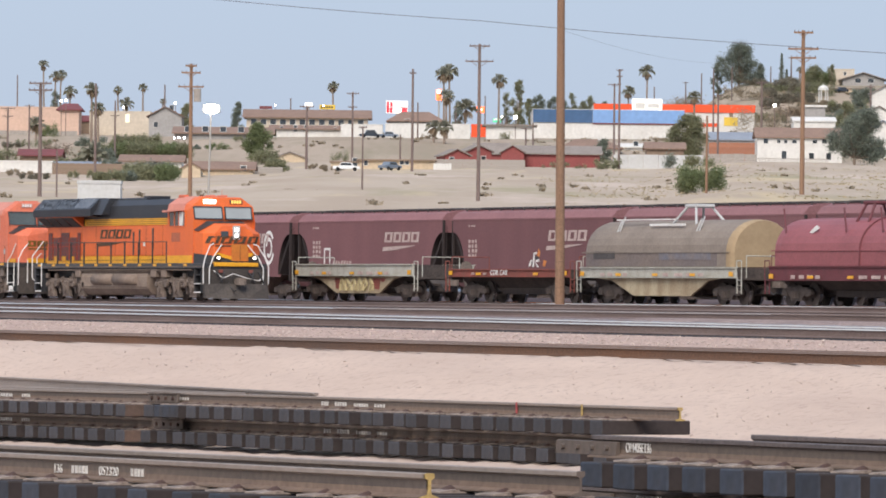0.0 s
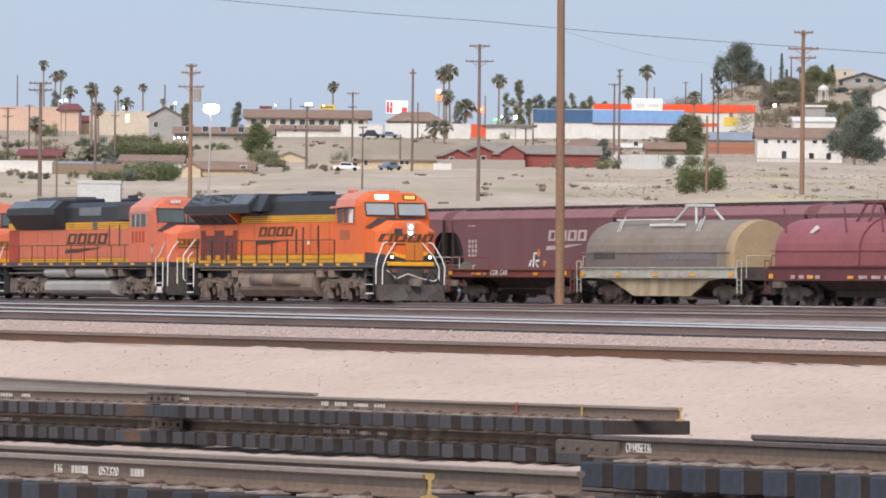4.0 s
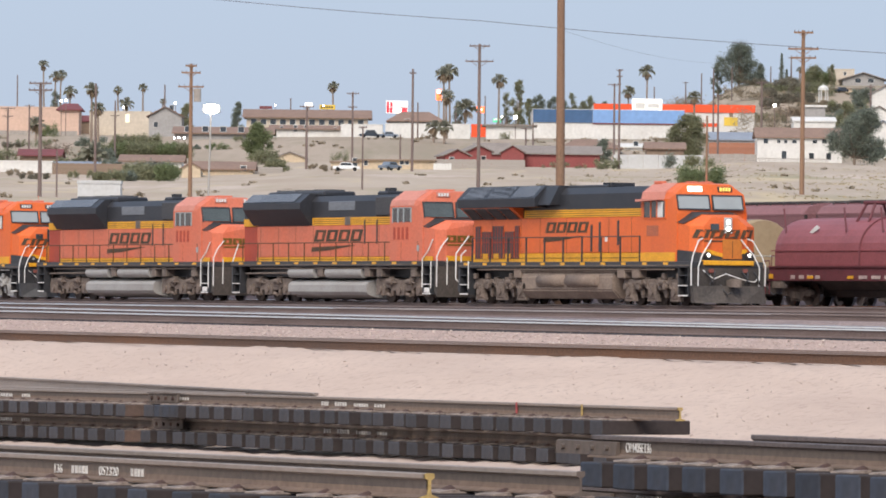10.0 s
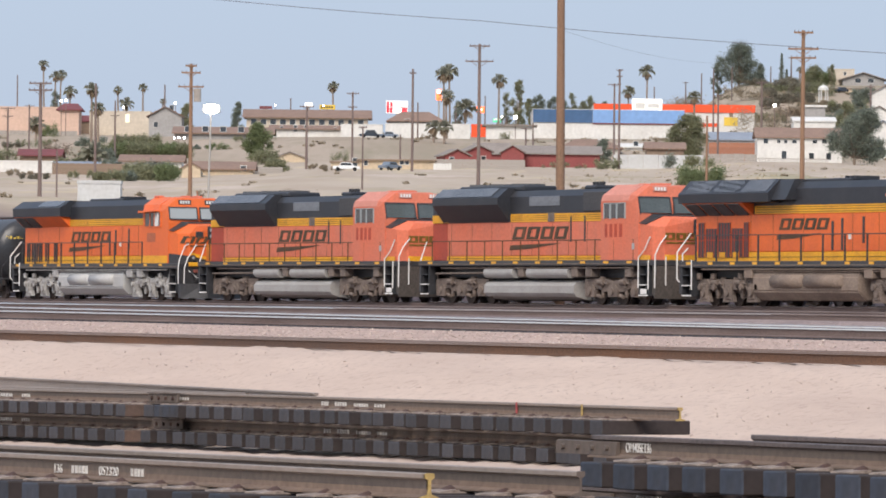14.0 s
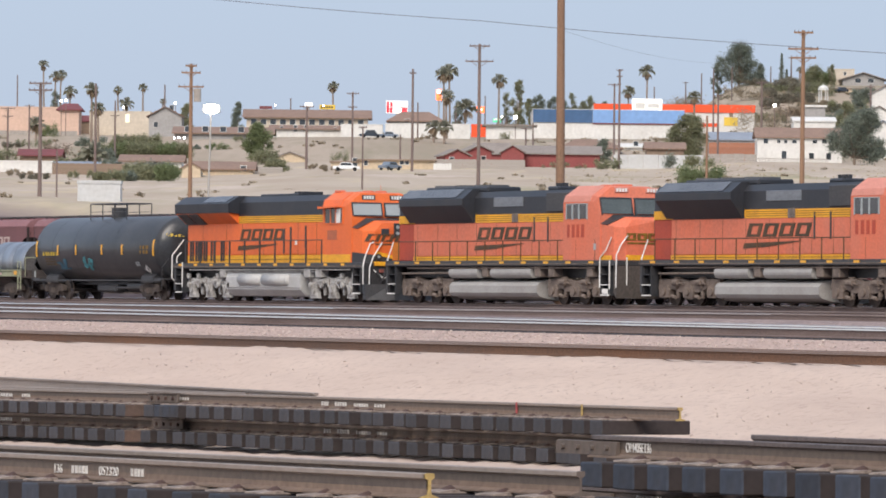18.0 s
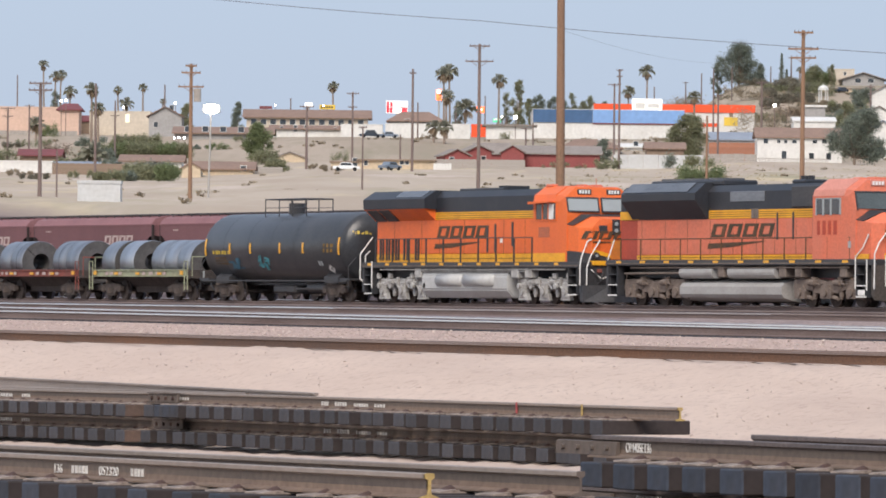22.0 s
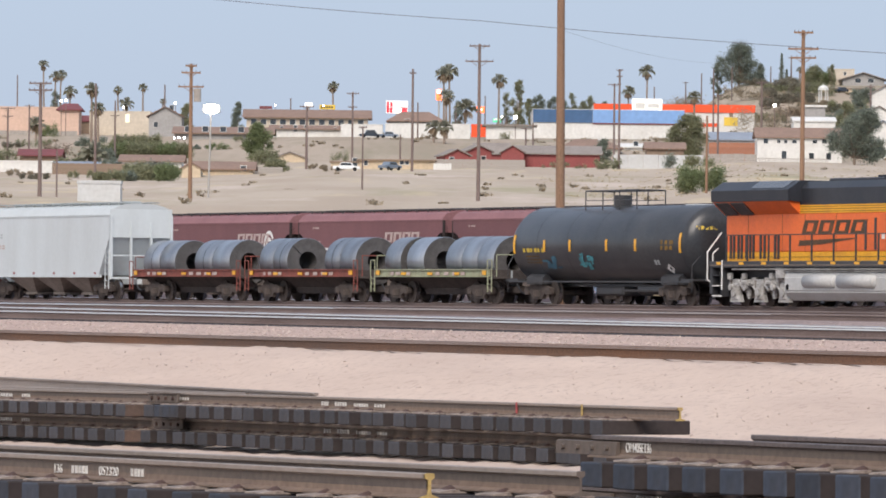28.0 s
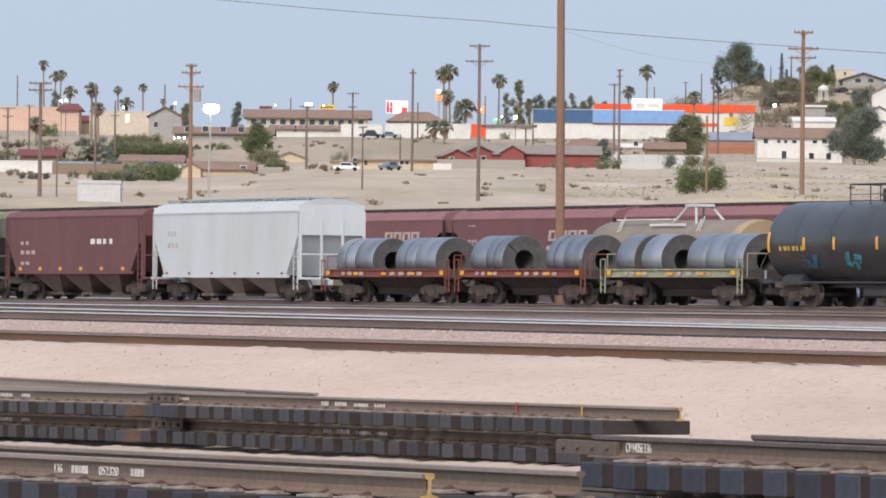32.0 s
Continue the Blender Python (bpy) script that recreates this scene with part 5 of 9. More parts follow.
    part("fuel_tank", bm, tank, L, "long grey fuel tank")
    for x0, x1 in ((-3.0, -0.9), (-0.5, 2.0)):
        bm = B()
        rod(bm, (x0, -1.36, 0.92), (x1, -1.36, 0.92), 0.25, n=16)
        for e in (x0, x1):
            bmesh.ops.create_uvsphere(bm, u_segments=12, v_segments=8, radius=0.25, matrix=Matrix.Translation((e, -1.36, 0.92)) @ Matrix.Diagonal((0.5, 1, 1, 1)))
        part("air_tank", bm, tank, L, smooth=True)
    bm = B()
    for x in (-4.9, 4.0, 5.2):
        box(bm, x - 0.3, x + 0.3, -1.46, -1.1, 1.02, 1.42, bevel=0.03)
    pipe(bm, [(-8.5, -1.45, 1.36), (8.4, -1.45, 1.36)], 0.03)
    pipe(bm, [(-4.9, -1.40, 1.28), (5.2, -1.40, 1.28)], 0.022)
    part("piping", bm, under, L)
    loco_truck(L, -6.75, M_TRUCK_SILVER if not lit else M_TRUCK_BROWN, kind="ge")
    loco_truck(L, 6.25, M_TRUCK_SILVER if not lit else M_TRUCK_BROWN, kind="ge")
    coupler(L, 10.0, 1)
    coupler(L, -10.25, -1)
    return L


def sd_loco(m, label, orange, group="locomotives of the train"):
    L = thing("locomotive", m, label, "locomotive", group)
    bm = B()
    box(bm, -10.4, 10.3, -1.52, 1.52, 1.50, 1.72, bevel=0.02)
    box(bm, -9.8, 9.8, -0.8, 0.8, 1.05, 1.50)
    part("deck", bm, M_BLACK, L)
    bm = B()
    box(bm, -10.4, 8.6, -1.535, -1.52, 1.56, 1.60)
    part("deck_stripe", bm, M_UNDER, L)
    tick = mesh_of("reflector", box(B(), -0.2, 0.2, -1.54, -1.522, 1.62, 1.71), M_REFLECT)
    for i in range(10):
        ob = part("reflector", tick, None, L)
        ob.location = (-9.3 + i * 1.95, 0, -0.03)
    hw = 0.95
    bm = B()
    box(bm, -8.9, 5.8, -hw, hw, 1.90, 3.25, bevel=0.03)
    part("long_hood", bm, orange, L, "faded orange engine hood")
    bm = B()
    box(bm, -10.3, -8.9, -hw + 0.02, hw - 0.02, 1.72, 3.25, bevel=0.03)
    part("hood_end", bm, M_ORANGE_DARK, L, "darker orange end of the hood")
    bm = B()
    box(bm, -8.9, 8.6, -hw - 0.004, hw + 0.004, 1.72, 1.90)
    part("hood_stripe", bm, M_YELLOW, L, "yellow stripe along the sill")
    bm = B()
    box(bm, -3.1, 5.8, -hw - 0.006, hw + 0.006, 3.25, 3.57)
    part("hood_stripe", bm, M_YELLOW, L, "yellow stripe under the roof")
    bm = B()
    for z in (3.33, 3.41, 3.49):
        box(bm, -3.0, 5.7, -hw - 0.012, -hw, z - 0.011, z + 0.011)
    box(bm, -8.8, 8.4, -hw - 0.012, -hw, 1.80, 1.82)
    pieces("louvre_line", bm, M_LOGO_GREEN, L)
    bm = B()
    box(bm, 0.2, 0.75, -hw - 0.016, -hw, 3.24, 3.60)
    part("blank_panel", bm, M_UNDER, L, "dusty grey panel in the stripe")
    bm = B()
    box(bm, -10.3, -8.8, -hw - 0.002, hw + 0.002, 3.25, 3.57)
    part("hood_stripe", bm, M_YELLOW, L, "yellow stripe under the roof")
    bm = B()
    sweep(bm, ((-hw, 3.25), (-hw, 4.25), (-0.75, 4.50), (0.75, 4.50), (hw, 4.25), (hw, 3.25)), -10.25, 5.79)
    box(bm, -8.2, -2.4, -0.75, 0.75, 4.48, 4.72, bevel=0.06)
    box(bm, 2.4, 3.4, -0.5, 0.5, 4.48, 4.66, bevel=0.06)
    for k in range(3):
        rod(bm, (2.6 + .3 * k, -0.1, 4.6), (2.6 + .3 * k, -0.1, 4.80), 0.12, n=8)
    part("hood_roof", bm, M_BLACK_HOOD, L, "black engine roof with fans")
    for k in range(3):
        bm = B()
        rod(bm, (-7.3 + k * 1.9, 0, 4.70), (-7.3 + k * 1.9, 0, 4.80), 0.68, n=20)
        part("cooling_fan", bm, M_BLACK_GLOSS, L)
    # flared radiators
    bm = B()
    sweep(bm, ((-hw, 3.28), (-1.0, 3.28), (-1.50, 3.95), (-1.50, 4.22), (-1.05, 4.60), (1.05, 4.60), (1.50, 4.22), (1.50, 3.95), (1.0, 3.28), (hw, 3.28)), -9.2, -3.2)
    part("radiator", bm, M_BLACK_HOOD, L, "flared black radiator wing")
    # Lighter strip paints the highlight along the wing's top edge.
    bm = B()
    sweep(bm, ((-1.47, 4.275), (-1.09, 4.605), (-1.06, 4.62), (-1.44, 4.295)), -9.1, -3.9)
    pieces("radiator_screen", bm, M_BLACK_GLOSS, L, "louvre along the wing, lighter to paint its highlight")
    # Grille colour is lifted to grey-blue to paint the roof's sheen.
    bm = B()
    sweep(bm, ((-0.985, 3.88), (-0.985, 4.24), (-0.93, 4.26), (-0.93, 3.88)), -1.4, 1.2)
    part("air_filter_grille", bm, M_LOUVRE, L, "louvre on the roof side, grey for a painted sheen")
    bm = box(B(), 3.35, 5.45, -1.03, 1.03, 3.62, 4.40, bevel=0.03)
    part("roof_box", bm, M_BLACK, L, "square black box beside the cab")
    for x, z0, z1 in ((2.2, 2.45, 3.45), (3.4, 2.45, 3.45), (4.9, 2.45, 3.45)):
        bm = B()
        box(bm, x - 0.05, x + 0.05, -hw - 0.03, -hw + 0.01, z0, z1, bevel=0.01)
        part("door_bar", bm, M_BLACK, L, "black vertical door hinge bar")
    bm = B()
    for x in (-8.5, -6.6, -4.8, -3.0, -1.2, 0.6, 2.0, 3.6, 5.0):
        box(bm, x - 0.008, x + 0.008, -hw - 0.006, -hw + 0.004, 1.92, 3.22)
    pieces("door_seam", bm, M_LOGO, L)
    lettering(L, -2.95, 2.56, -hw - 0.002, 4.9, 0.50, M_LOGO, swoosh=True, lean=0.5, label="dark slanted emblem with a swoosh")
    # cab and nose
    bm = B()
    sweep(bm, ((-1.5, 1.72), (-1.5, 3.95), (-1.42, 4.20), (-0.85, 4.60), (0.85, 4.60), (1.42, 4.20), (1.5, 3.95), (1.5, 1.72)), 5.8, 8.3)
    part("cab", bm, orange, L, "orange driver's cab")
    bm = B()
    sweep(bm, ((-1.51, 3.98), (-1.43, 4.22), (-0.85, 4.62), (-0.83, 4.60), (-1.41, 4.18)), 5.82, 8.1)
    part("cab_roof_side", bm, M_PINK, L, "sun-bleached sloping roof edge")
    bm = B()
    loft(bm, [[(8.3, -1.5, 1.72), (8.3, -1.5, 3.95), (8.3, -1.42, 4.20), (8.3, -0.85, 4.60), (8.3, 0.85, 4.60), (8.3, 1.42, 4.20), (8.3, 1.5, 3.95), (8.3, 1.5, 1.72)],
              [(8.9, -1.48, 1.72), (8.9, -1.48, 3.45), (8.70, -1.45, 4.15), (8.60, -0.85, 4.56), (8.60, 0.85, 4.56), (8.70, 1.45, 4.15), (8.9, 1.48, 3.45), (8.9, 1.48, 1.72)]])
    part("cab_front", bm, orange, L)
    for y0, y1 in ((-1.38, -0.10), (0.10, 1.30)):
        bm = B()
        sweep(bm, ((8.80, 3.52), (8.66, 4.10), (8.745, 4.10), (8.91, 3.52)), y0, y1, "y")
        w = part("windscreen", bm, M_SHADE_DARK, L, "grey-green windscreen")
        bm = B()
        for a, b in ((y0 - 0.05, y0), (y1, y1 + 0.05)):
            sweep(bm, ((8.78, 3.48), (8.64, 4.14), (8.755, 4.14), (8.945, 3.48)), a, b, "y")
        sweep(bm, ((8.64, 4.10), (8.64, 4.15), (8.755, 4.15), (8.77, 4.10)), y0, y1, "y")
        part("window_frame", bm, M_BLACK, w)
    for y in (-0.45, 0.9):
        bm = B()
        box(bm, 8.56, 8.70, y - 0.30, y + 0.30, 4.34, 4.54, bevel=0.015)
        nb = part("number_board", bm, M_PINK, L, "faded number board")
        bm = B()
        for k in range(4):
            box(bm, 8.70, 8.71, y - 0.24 + k * 0.125, y - 0.24 + k * 0.125 + 0.085, 4.37, 4.51)
        pieces("number_bar", bm, M_WHITE, nb)
    bm = B()
    box(bm, 6.1, 7.85, -1.515, -1.49, 3.32, 3.88, bevel=0.01)
    w = part("cab_window", bm, M_GLASS, L, "dark cab window with pale frames")
    bm = B()
    for x0, x1 in ((6.05, 6.12), (6.55, 6.68), (7.1, 7.22), (7.8, 7.88)):
        box(bm, x0, x1, -1.53, -1.495, 3.30, 3.90)
    box(bm, 6.05, 7.88, -1.53, -1.495, 3.88, 3.92)
    part("window_frame", bm, M_SHADE, w)
    bars(L, 6.15, 2.60, -1.502, 1.6, 0.72, M_ORANGE_DARK, rows=1, count=4, name="number_bar", label="dark number bars on the cab")
    bm = B()
    for x in (6.4, 7.4):
        box(bm, x, x + 0.4, -0.2, 0.5, 4.58, 4.68, bevel=0.02)
    box(bm, 6.2, 8.2, -0.5, 0.1, 4.585, 4.62)
    part("roof_gear", bm, M_ORANGE_FADED, L, "roof equipment")
    bm = B()
    loft(bm, [[(8.8, -1.45, 1.72), (8.8, -1.45, 3.12), (8.8, -0.90, 3.46), (8.8, 0.90, 3.46), (8.8, 1.45, 3.12), (8.8, 1.45, 1.72)],
              [(9.82, -1.36, 1.72), (9.82, -1.36, 3.0), (9.72, -0.80, 3.38), (9.72, 0.80, 3.38), (9.82, 1.36, 3.0), (9.82, 1.36, 1.72)],
              [(10.05, -0.95, 1.72), (10.05, -0.95, 2.98), (9.92, -0.62, 3.28), (9.92, 0.62, 3.28), (10.05, 0.95, 2.98), (10.05, 0.95, 1.72)]])
    part("nose", bm, orange, L, "orange chamfered nose")
    bm = B()
    loft(bm, [[(8.84, -1.47, 3.13), (8.84, -0.91, 3.478), (8.84, 0.91, 3.478), (8.84, 1.47, 3.13), (8.84, 1.3, 3.0), (8.84, -1.3, 3.0)],
              [(9.35, -1.43, 3.08), (9.66, -0.83, 3.405), (9.66, 0.83, 3.405), (9.35, 1.43, 3.08), (9.35, 1.3, 3.0), (9.35, -1.3, 3.0)]])
    part("anti_glare_panel", bm, M_BLACK, L, "black panel under the windscreen")
    lamp_pair(L, 10.05, 2.98, 0.45, False)
    bm = B()
    for y in (-0.93, -0.46, 0.0, 0.46):
        for a, b, c, d in ((0, .14, 2.48, 2.76), (.28, .42, 2.48, 2.76), (.14, .28, 2.48, 2.55), (.14, .28, 2.69, 2.76)):
            box(bm, 10.055, 10.069, y + a, y + b, c, d)
    box(bm, 10.05, 10.066, -0.9, 0.70, 2.34, 2.41)
    part("emblem", bm, M_LOGO_GREEN, L, "dark slanted emblem on the nose")
    bm = B()
    box(bm, 8.42, 8.6, -1.515, -1.495, 2.12, 2.36)
    part("plate", bm, M_SHADE, L, "small white placard")
    bm = B()
    box(bm, 10.05, 10.07, -0.95, 0.95, 1.72, 1.92)
    sweep(bm, ((8.3, 1.725), (9.82, 1.725), (9.82, 1.9), (8.3, 1.9)), -1.475, -1.44, "y")
    part("nose_stripe", bm, M_YELLOW, L, "yellow band low on the nose")
    bm = B()
    loft(bm, [[(10.1, -1.50, 0.45), (10.1, -1.50, 1.50), (10.1, 1.50, 1.50), (10.1, 1.50, 0.45)], [(10.3, -1.48, 0.25), (10.32, -1.48, 1.50), (10.32, 1.48, 1.50), (10.3, 1.48, 0.25)]])
    part("pilot", bm, M_PLOW, L, "grimy black pilot plate")
    for y in (-1.0, 1.0):
        bm = B()
        rod(bm, (10.30, y, 1.86), (10.42, y, 1.86), 0.06, n=12)
        part("ditch_light", bm, M_REFLECT if y < 0 else M_SHADE, L, "amber marker light" if y < 0 else "unlit ditch light")
    for s in (-1, 1):
        white_rail(L, [(9.0, s * 1.53, 0.65), (9.0, s * 1.53, 1.8), (9.45, s * 1.50, 2.1), (9.75, s * 1.42, 2.6)])
        white_rail(L, [(9.82, s * 1.53, 0.6), (9.82, s * 1.53, 1.7)])
        white_rail(L, [(10.30, s * 1.50, 0.65), (10.32, s * 1.50, 1.9), (10.2, s * 1.25, 2.3), (10.08, s * 0.90, 2.65)])
        white_rail(L, [(10.34, s * 1.05, 0.75), (10.34, s * 1.05, 1.85)])
        steps(L, 9.42, s * 1.52, -s, z1=1.55)
        steps(L, -9.8, s * 1.52, -s, z1=1.55)
        white_rail(L, [(-10.38, s * 1.42, 0.6), (-10.4, s * 1.42, 1.75), (-10.3, s * 1.2, 2.5)])
    bm = B()
    box(bm, 9.2, 9.65, -1.54, -1.50, 0.42, 0.62)
    part("step_lamp", bm, M_WHITE, L, "pale lower step")
    bm = B()
    box(bm, -10.45, -10.1, -1.45, 1.45, 0.45, 1.50)
    part("rear_plate", bm, M_BLACK, L)
    railing(L, -9.2, 8.5, -1.48, 1.72, 2.50, 12, M_LOGO)
    railing(L, -9.2, 8.5, 1.48, 1.72, 2.50, 12, M_LOGO)
    # rounded silver fuel tank with two air tanks over it
    bm = B()
    prof = [(1.40 * math.cos(a) if abs(math.cos(a)) > 0 else 0, 0.58 + 0.46 * math.sin(a)) for a in np.linspace(0, 2 * math.pi, 21)[:-1]]
    prof = [(max(-1.42, min(1.42, y * 1.15)), z) for y, z in prof]
    sweep(bm, prof, -4.5, 3.4)
    part("fuel_tank", bm, M_TANK_SILVER, L, "rounded silver-grey fuel tank")
    for x0, x1 in ((-4.5, -1.9), (-0.7, 2.9)):
        bm = B()
        rod(bm, (x0, -1.25, 1.24), (x1, -1.25, 1.24), 0.225, n=16)
        part("air_tank", bm, M_TANK_SILVER, L, smooth=False)
    bm = B()
    for x in (-1.3, 3.4, 4.6, 7.9):
        box(bm, x - 0.25, x + 0.25, -1.42, -1.0, 1.06, 1.5, bevel=0.03)
    pipe(bm, [(-8.5, -1.42, 1.42), (8.4, -1.42, 1.42)], 0.03)
    pipe(bm, [(-9.0, -1.40, 1.2), (-4.6, -1.38, 1.22)], 0.04)
    part("piping", bm, M_UNDER, L)
    loco_truck(L, -6.9, M_TRUCK_BROWN, kind="sd")
    loco_truck(L, 6.4, M_TRUCK_BROWN, kind="sd")
    coupler(L, 10.35, 1)
    coupler(L, -10.45, -1)
    return L


TRACK_Y = 109.5
LOCO_1 = ge_loco(pose(-258.0, TRACK_Y, 0), "orange and black diesel locomotive with lit headlights, dusty underneath", 1, M_ORANGE, M_TANK_DUSTY, M_TANK_DUSTY, True, True)
LOCO_2 = sd_loco(pose(-280.45, TRACK_Y, 0), "faded orange diesel locomotive with flared black radiators", M_ORANGE_FADED)
LOCO_3 = sd_loco(pose(-303.1, TRACK_Y, 0), "faded orange diesel locomotive with silver fuel tank", M_ORANGE_FADED)
LOCO_4 = ge_loco(pose(-325.5, TRACK_Y, 0), "clean bright orange diesel locomotive with silver trucks", 4, M_ORANGE, M_TRUCK_SILVER, M_TANK_PALE, False, False)

# ---- freight cars ----
def dome_rings(x0, x1, r, zc, bulge, n=40, k=7):
    """Rings of a horizontal tank with dished heads."""
    rings = []
    for i in range(k):
        q = 0.03 + 0.96 * math.sin(math.pi / 2 * i / k)
        rings.append((x0 + bulge * (1 - math.sqrt(1 - q * q)), r * q))
    rings.append((x0 + bulge, r))
    rings += [(x1 - (x - x0), q) for x, q in reversed(rings)]
    return [[(x, q * math.cos(t), zc + q * math.sin(t)) for t in np.linspace(0, 2 * math.pi, n + 1)[:-1]] for x, q in rings]


def ladder(parent, x, y, z0, z1, material, width=0.4, rungs=6, name="ladder"):
    bm = B()
    for k in (-1, 1):
        box(bm, x + k * width / 2 - 0.02, x + k * width / 2 + 0.02, y - 0.02, y + 0.02, z0, z1)
    for i in range(rungs):
        z = z0 + (z1 - z0) * (i + 0.5) / rungs
        box(bm, x - width / 2, x + width / 2, y - 0.015, y + 0.015, z - 0.012, z + 0.012)
    part(name, bm, material, parent)


def curved_patch(bm, x0, x1, a0, a1, r, zc, steps=6):
    """A thin painted patch on a tank's shell; angles in degrees above the level, on the -y side."""
    for i in range(steps):
        q = [radians(a0 + (a1 - a0) * (i + k) / steps) for k in (0, 1)]
        p = [(x, -r * math.cos(a), zc + r * math.sin(a)) for x, a in ((x0, q[0]), (x1, q[0]), (x1, q[1]), (x0, q[1]))]
        bm.faces.new([bm.verts.new(v) for v in p])


def tank_car(m):
    C = thing("tank_car", m, "black tank car with yellow reflectors and faint blue graffiti", "tank car")
    R, ZC = 1.52, 2.30
    part("tank", loft(B(), dome_rings(-7.65, 7.65, R, ZC, 0.60)), M_TANKCAR, C, "black cylindrical tank", smooth=True)
    bm = B()
    for x in (-5.0, -2.4, 0, 2.4, 5.0):
        rings = [[(x + dx, (R + 0.008) * math.cos(t), ZC + (R + 0.008) * math.sin(t)) for t in np.linspace(0, 2 * math.pi, 33)[:-1]] for dx in (-0.015, 0.015)]
        for i in range(32):
            bm.faces.new([bm.verts.new(p) for p in (rings[0][i], rings[0][(i + 1) % 32], rings[1][(i + 1) % 32], rings[1][i])])
    pieces("weld_seam", bm, M_BLACK, C)
    bm = B()
    box(bm, -8.0, 8.0, -0.30, 0.30, 0.70, 1.02)
    for s in (-1, 1):
        sweep(bm, ((-1.25, 0.78), (-1.25, 1.05), (-0.9, 1.30), (0.9, 1.30), (1.25, 1.05), (1.25, 0.78)), *sorted((s * 5.0, s * 6.4)))
        box(bm, *sorted((s * 6.9, s * 7.9)), -1.4, 1.4, 0.92, 1.0)
    box(bm, -7.6, 7.6, -1.42, -1.36, 0.86, 0.92)
    box(bm, -1.5, 0.8, -0.7, 0.7, 0.35, 0.72, bevel=0.08)
    pipe(bm, [(1.2, -0.8, 0.55), (5.0, -0.8, 0.55)], 0.05)
    rod(bm, (2.0, -0.5, 0.60), (4.2, -0.5, 0.60), 0.2, n=12)
    part("underframe", bm, M_BLACK, C)
    # top fittings and platform
    bm = B()
    rod(bm, (-0.6, 0, 3.7), (-0.6, 0, 4.25), 0.36, n=16)
    part("dome", bm, M_TANKCAR, C, "black valve housing")
    bm = B()
    box(bm, -2.6, 1.8, -0.62, 0.62, 3.62, 3.66)
    p = part("platform", bm, M_BLACK, C, "top walkway with railings")
    for y in (-0.62, 0.62):
        bm = B()
        rod(bm, (-2.55, y, 4.42), (1.75, y, 4.42), 0.028, n=6)
        rod(bm, (-2.55, y, 4.05), (1.75, y, 4.05), 0.014, n=6)
        part("handrail", bm, M_BLACK, p)
        for x in (-2.55, -1.1, 0.3, 1.75):
            bm = B()
            rod(bm, (x, y, 3.6), (x, y, 4.42), 0.026, n=6)
            part("railing_post", bm, M_BLACK, p)
    bm = B()
    for x in (-2.55, 1.75):
        rod(bm, (x, -0.62, 4.42), (x, 0.62, 4.42), 0.028, n=6)
    part("end_rail", bm, M_BLACK, p)
    # reflectors and stencils
    for x, a0, a1 in ((-6.98, -12, 16), (-4.35, -9, 8), (-2.15, -9, 8), (0.95, -9, 8), (3.35, -9, 8), (6.98, -12, 16)):
        bm = B()
        curved_patch(bm, x - 0.09, x + 0.09, a0, a1, R + 0.01, ZC)
        part("reflector", bm, M_REFLECT, C, "yellow reflective strip")
    rnd = random.Random(8)
    for x0, w, a0, a1, n, mm in ((-6.2, 1.9, -10, -4, 6, M_STENCIL), (-6.0, 1.2, -17, -15, 5, M_LOGO_GREEN), (-6.0, 1.3, -22, -20, 5, M_LOGO_GREEN), (-6.0, 1.3, -27, -25, 5, M_LOGO_GREEN),
                             (5.4, 1.1, 0, 6, 3, M_LOGO_GREEN), (5.4, 1.1, -8, -2, 3, M_LOGO_GREEN), (4.7, 0.5, -30, -22, 2, M_SHADE)):
        bm = B()
        for i in range(n):
            curved_patch(bm, x0 + w * i / n, x0 + w * (i + rnd.uniform(.5, .85)) / n, a0, a1, R + 0.01, ZC, 2)
        pieces("stencil", bm, mm, C, "small painted bars")
    for x0, w, mm in ((-4.9, 1.5, M_GRAF_BLUE), (-1.6, 1.1, M_GRAF_TEAL)):
        bm = B()
        for i in range(16):
            x, a = x0 + rnd.uniform(0, w), rnd.uniform(-38, -18)
            curved_patch(bm, x, x + rnd.uniform(0.12, 0.45), a, a + rnd.uniform(2, 8), R + 0.006 + i * 0.0012, ZC, 2)
        pieces("graffiti", bm, mm, C, "spray-painted scrawl")
    for i in range(5):          # small stencil on the dished end
        y0 = -1.05 + i * 0.17
        xs = [7.055 + 0.6 * math.sqrt(max(0.05, 1 - (v * v + 0.42) / (R * R))) for v in (y0, y0 + 0.11)]
        part("stencil", loft(B(), [[(xx, v, 2.86), (xx + .012, v, 2.86), (xx - .02, v, 3.0), (xx - .03, v, 3.0)] for xx, v in zip(xs, (y0, y0 + 0.11))]), M_STENCIL, C, "small painted bars")
    bm = B()
    a = -37
    q = [(5.75, a - 9), (6.05, a), (5.75, a + 9), (5.45, a)]
    bm.faces.new([bm.verts.new((x, -(R + 0.012) * math.cos(radians(t)), ZC + (R + 0.012) * math.sin(radians(t)))) for x, t in q])
    part("placard", bm, M_WHITE, C, "white diamond placard")
    for x in (-7.75, 7.75):
        white = B()
        s = 1 if x > 0 else -1
        pipe(white, [(x, -1.4, 0.5), (x, -1.4, 1.5), (x + s * .15, -1.1, 1.9)], 0.02)
        part("grab_rail", white, M_BLACK, C)
    bm = B()
    box(bm, -7.38, -7.32, -1.46, -1.40, 1.02, 1.32)
    part("brake_lever", bm, M_SHADE, C, "pale brake fitting")
    for x in (-5.7, 5.7):
        freight_truck(C, x)
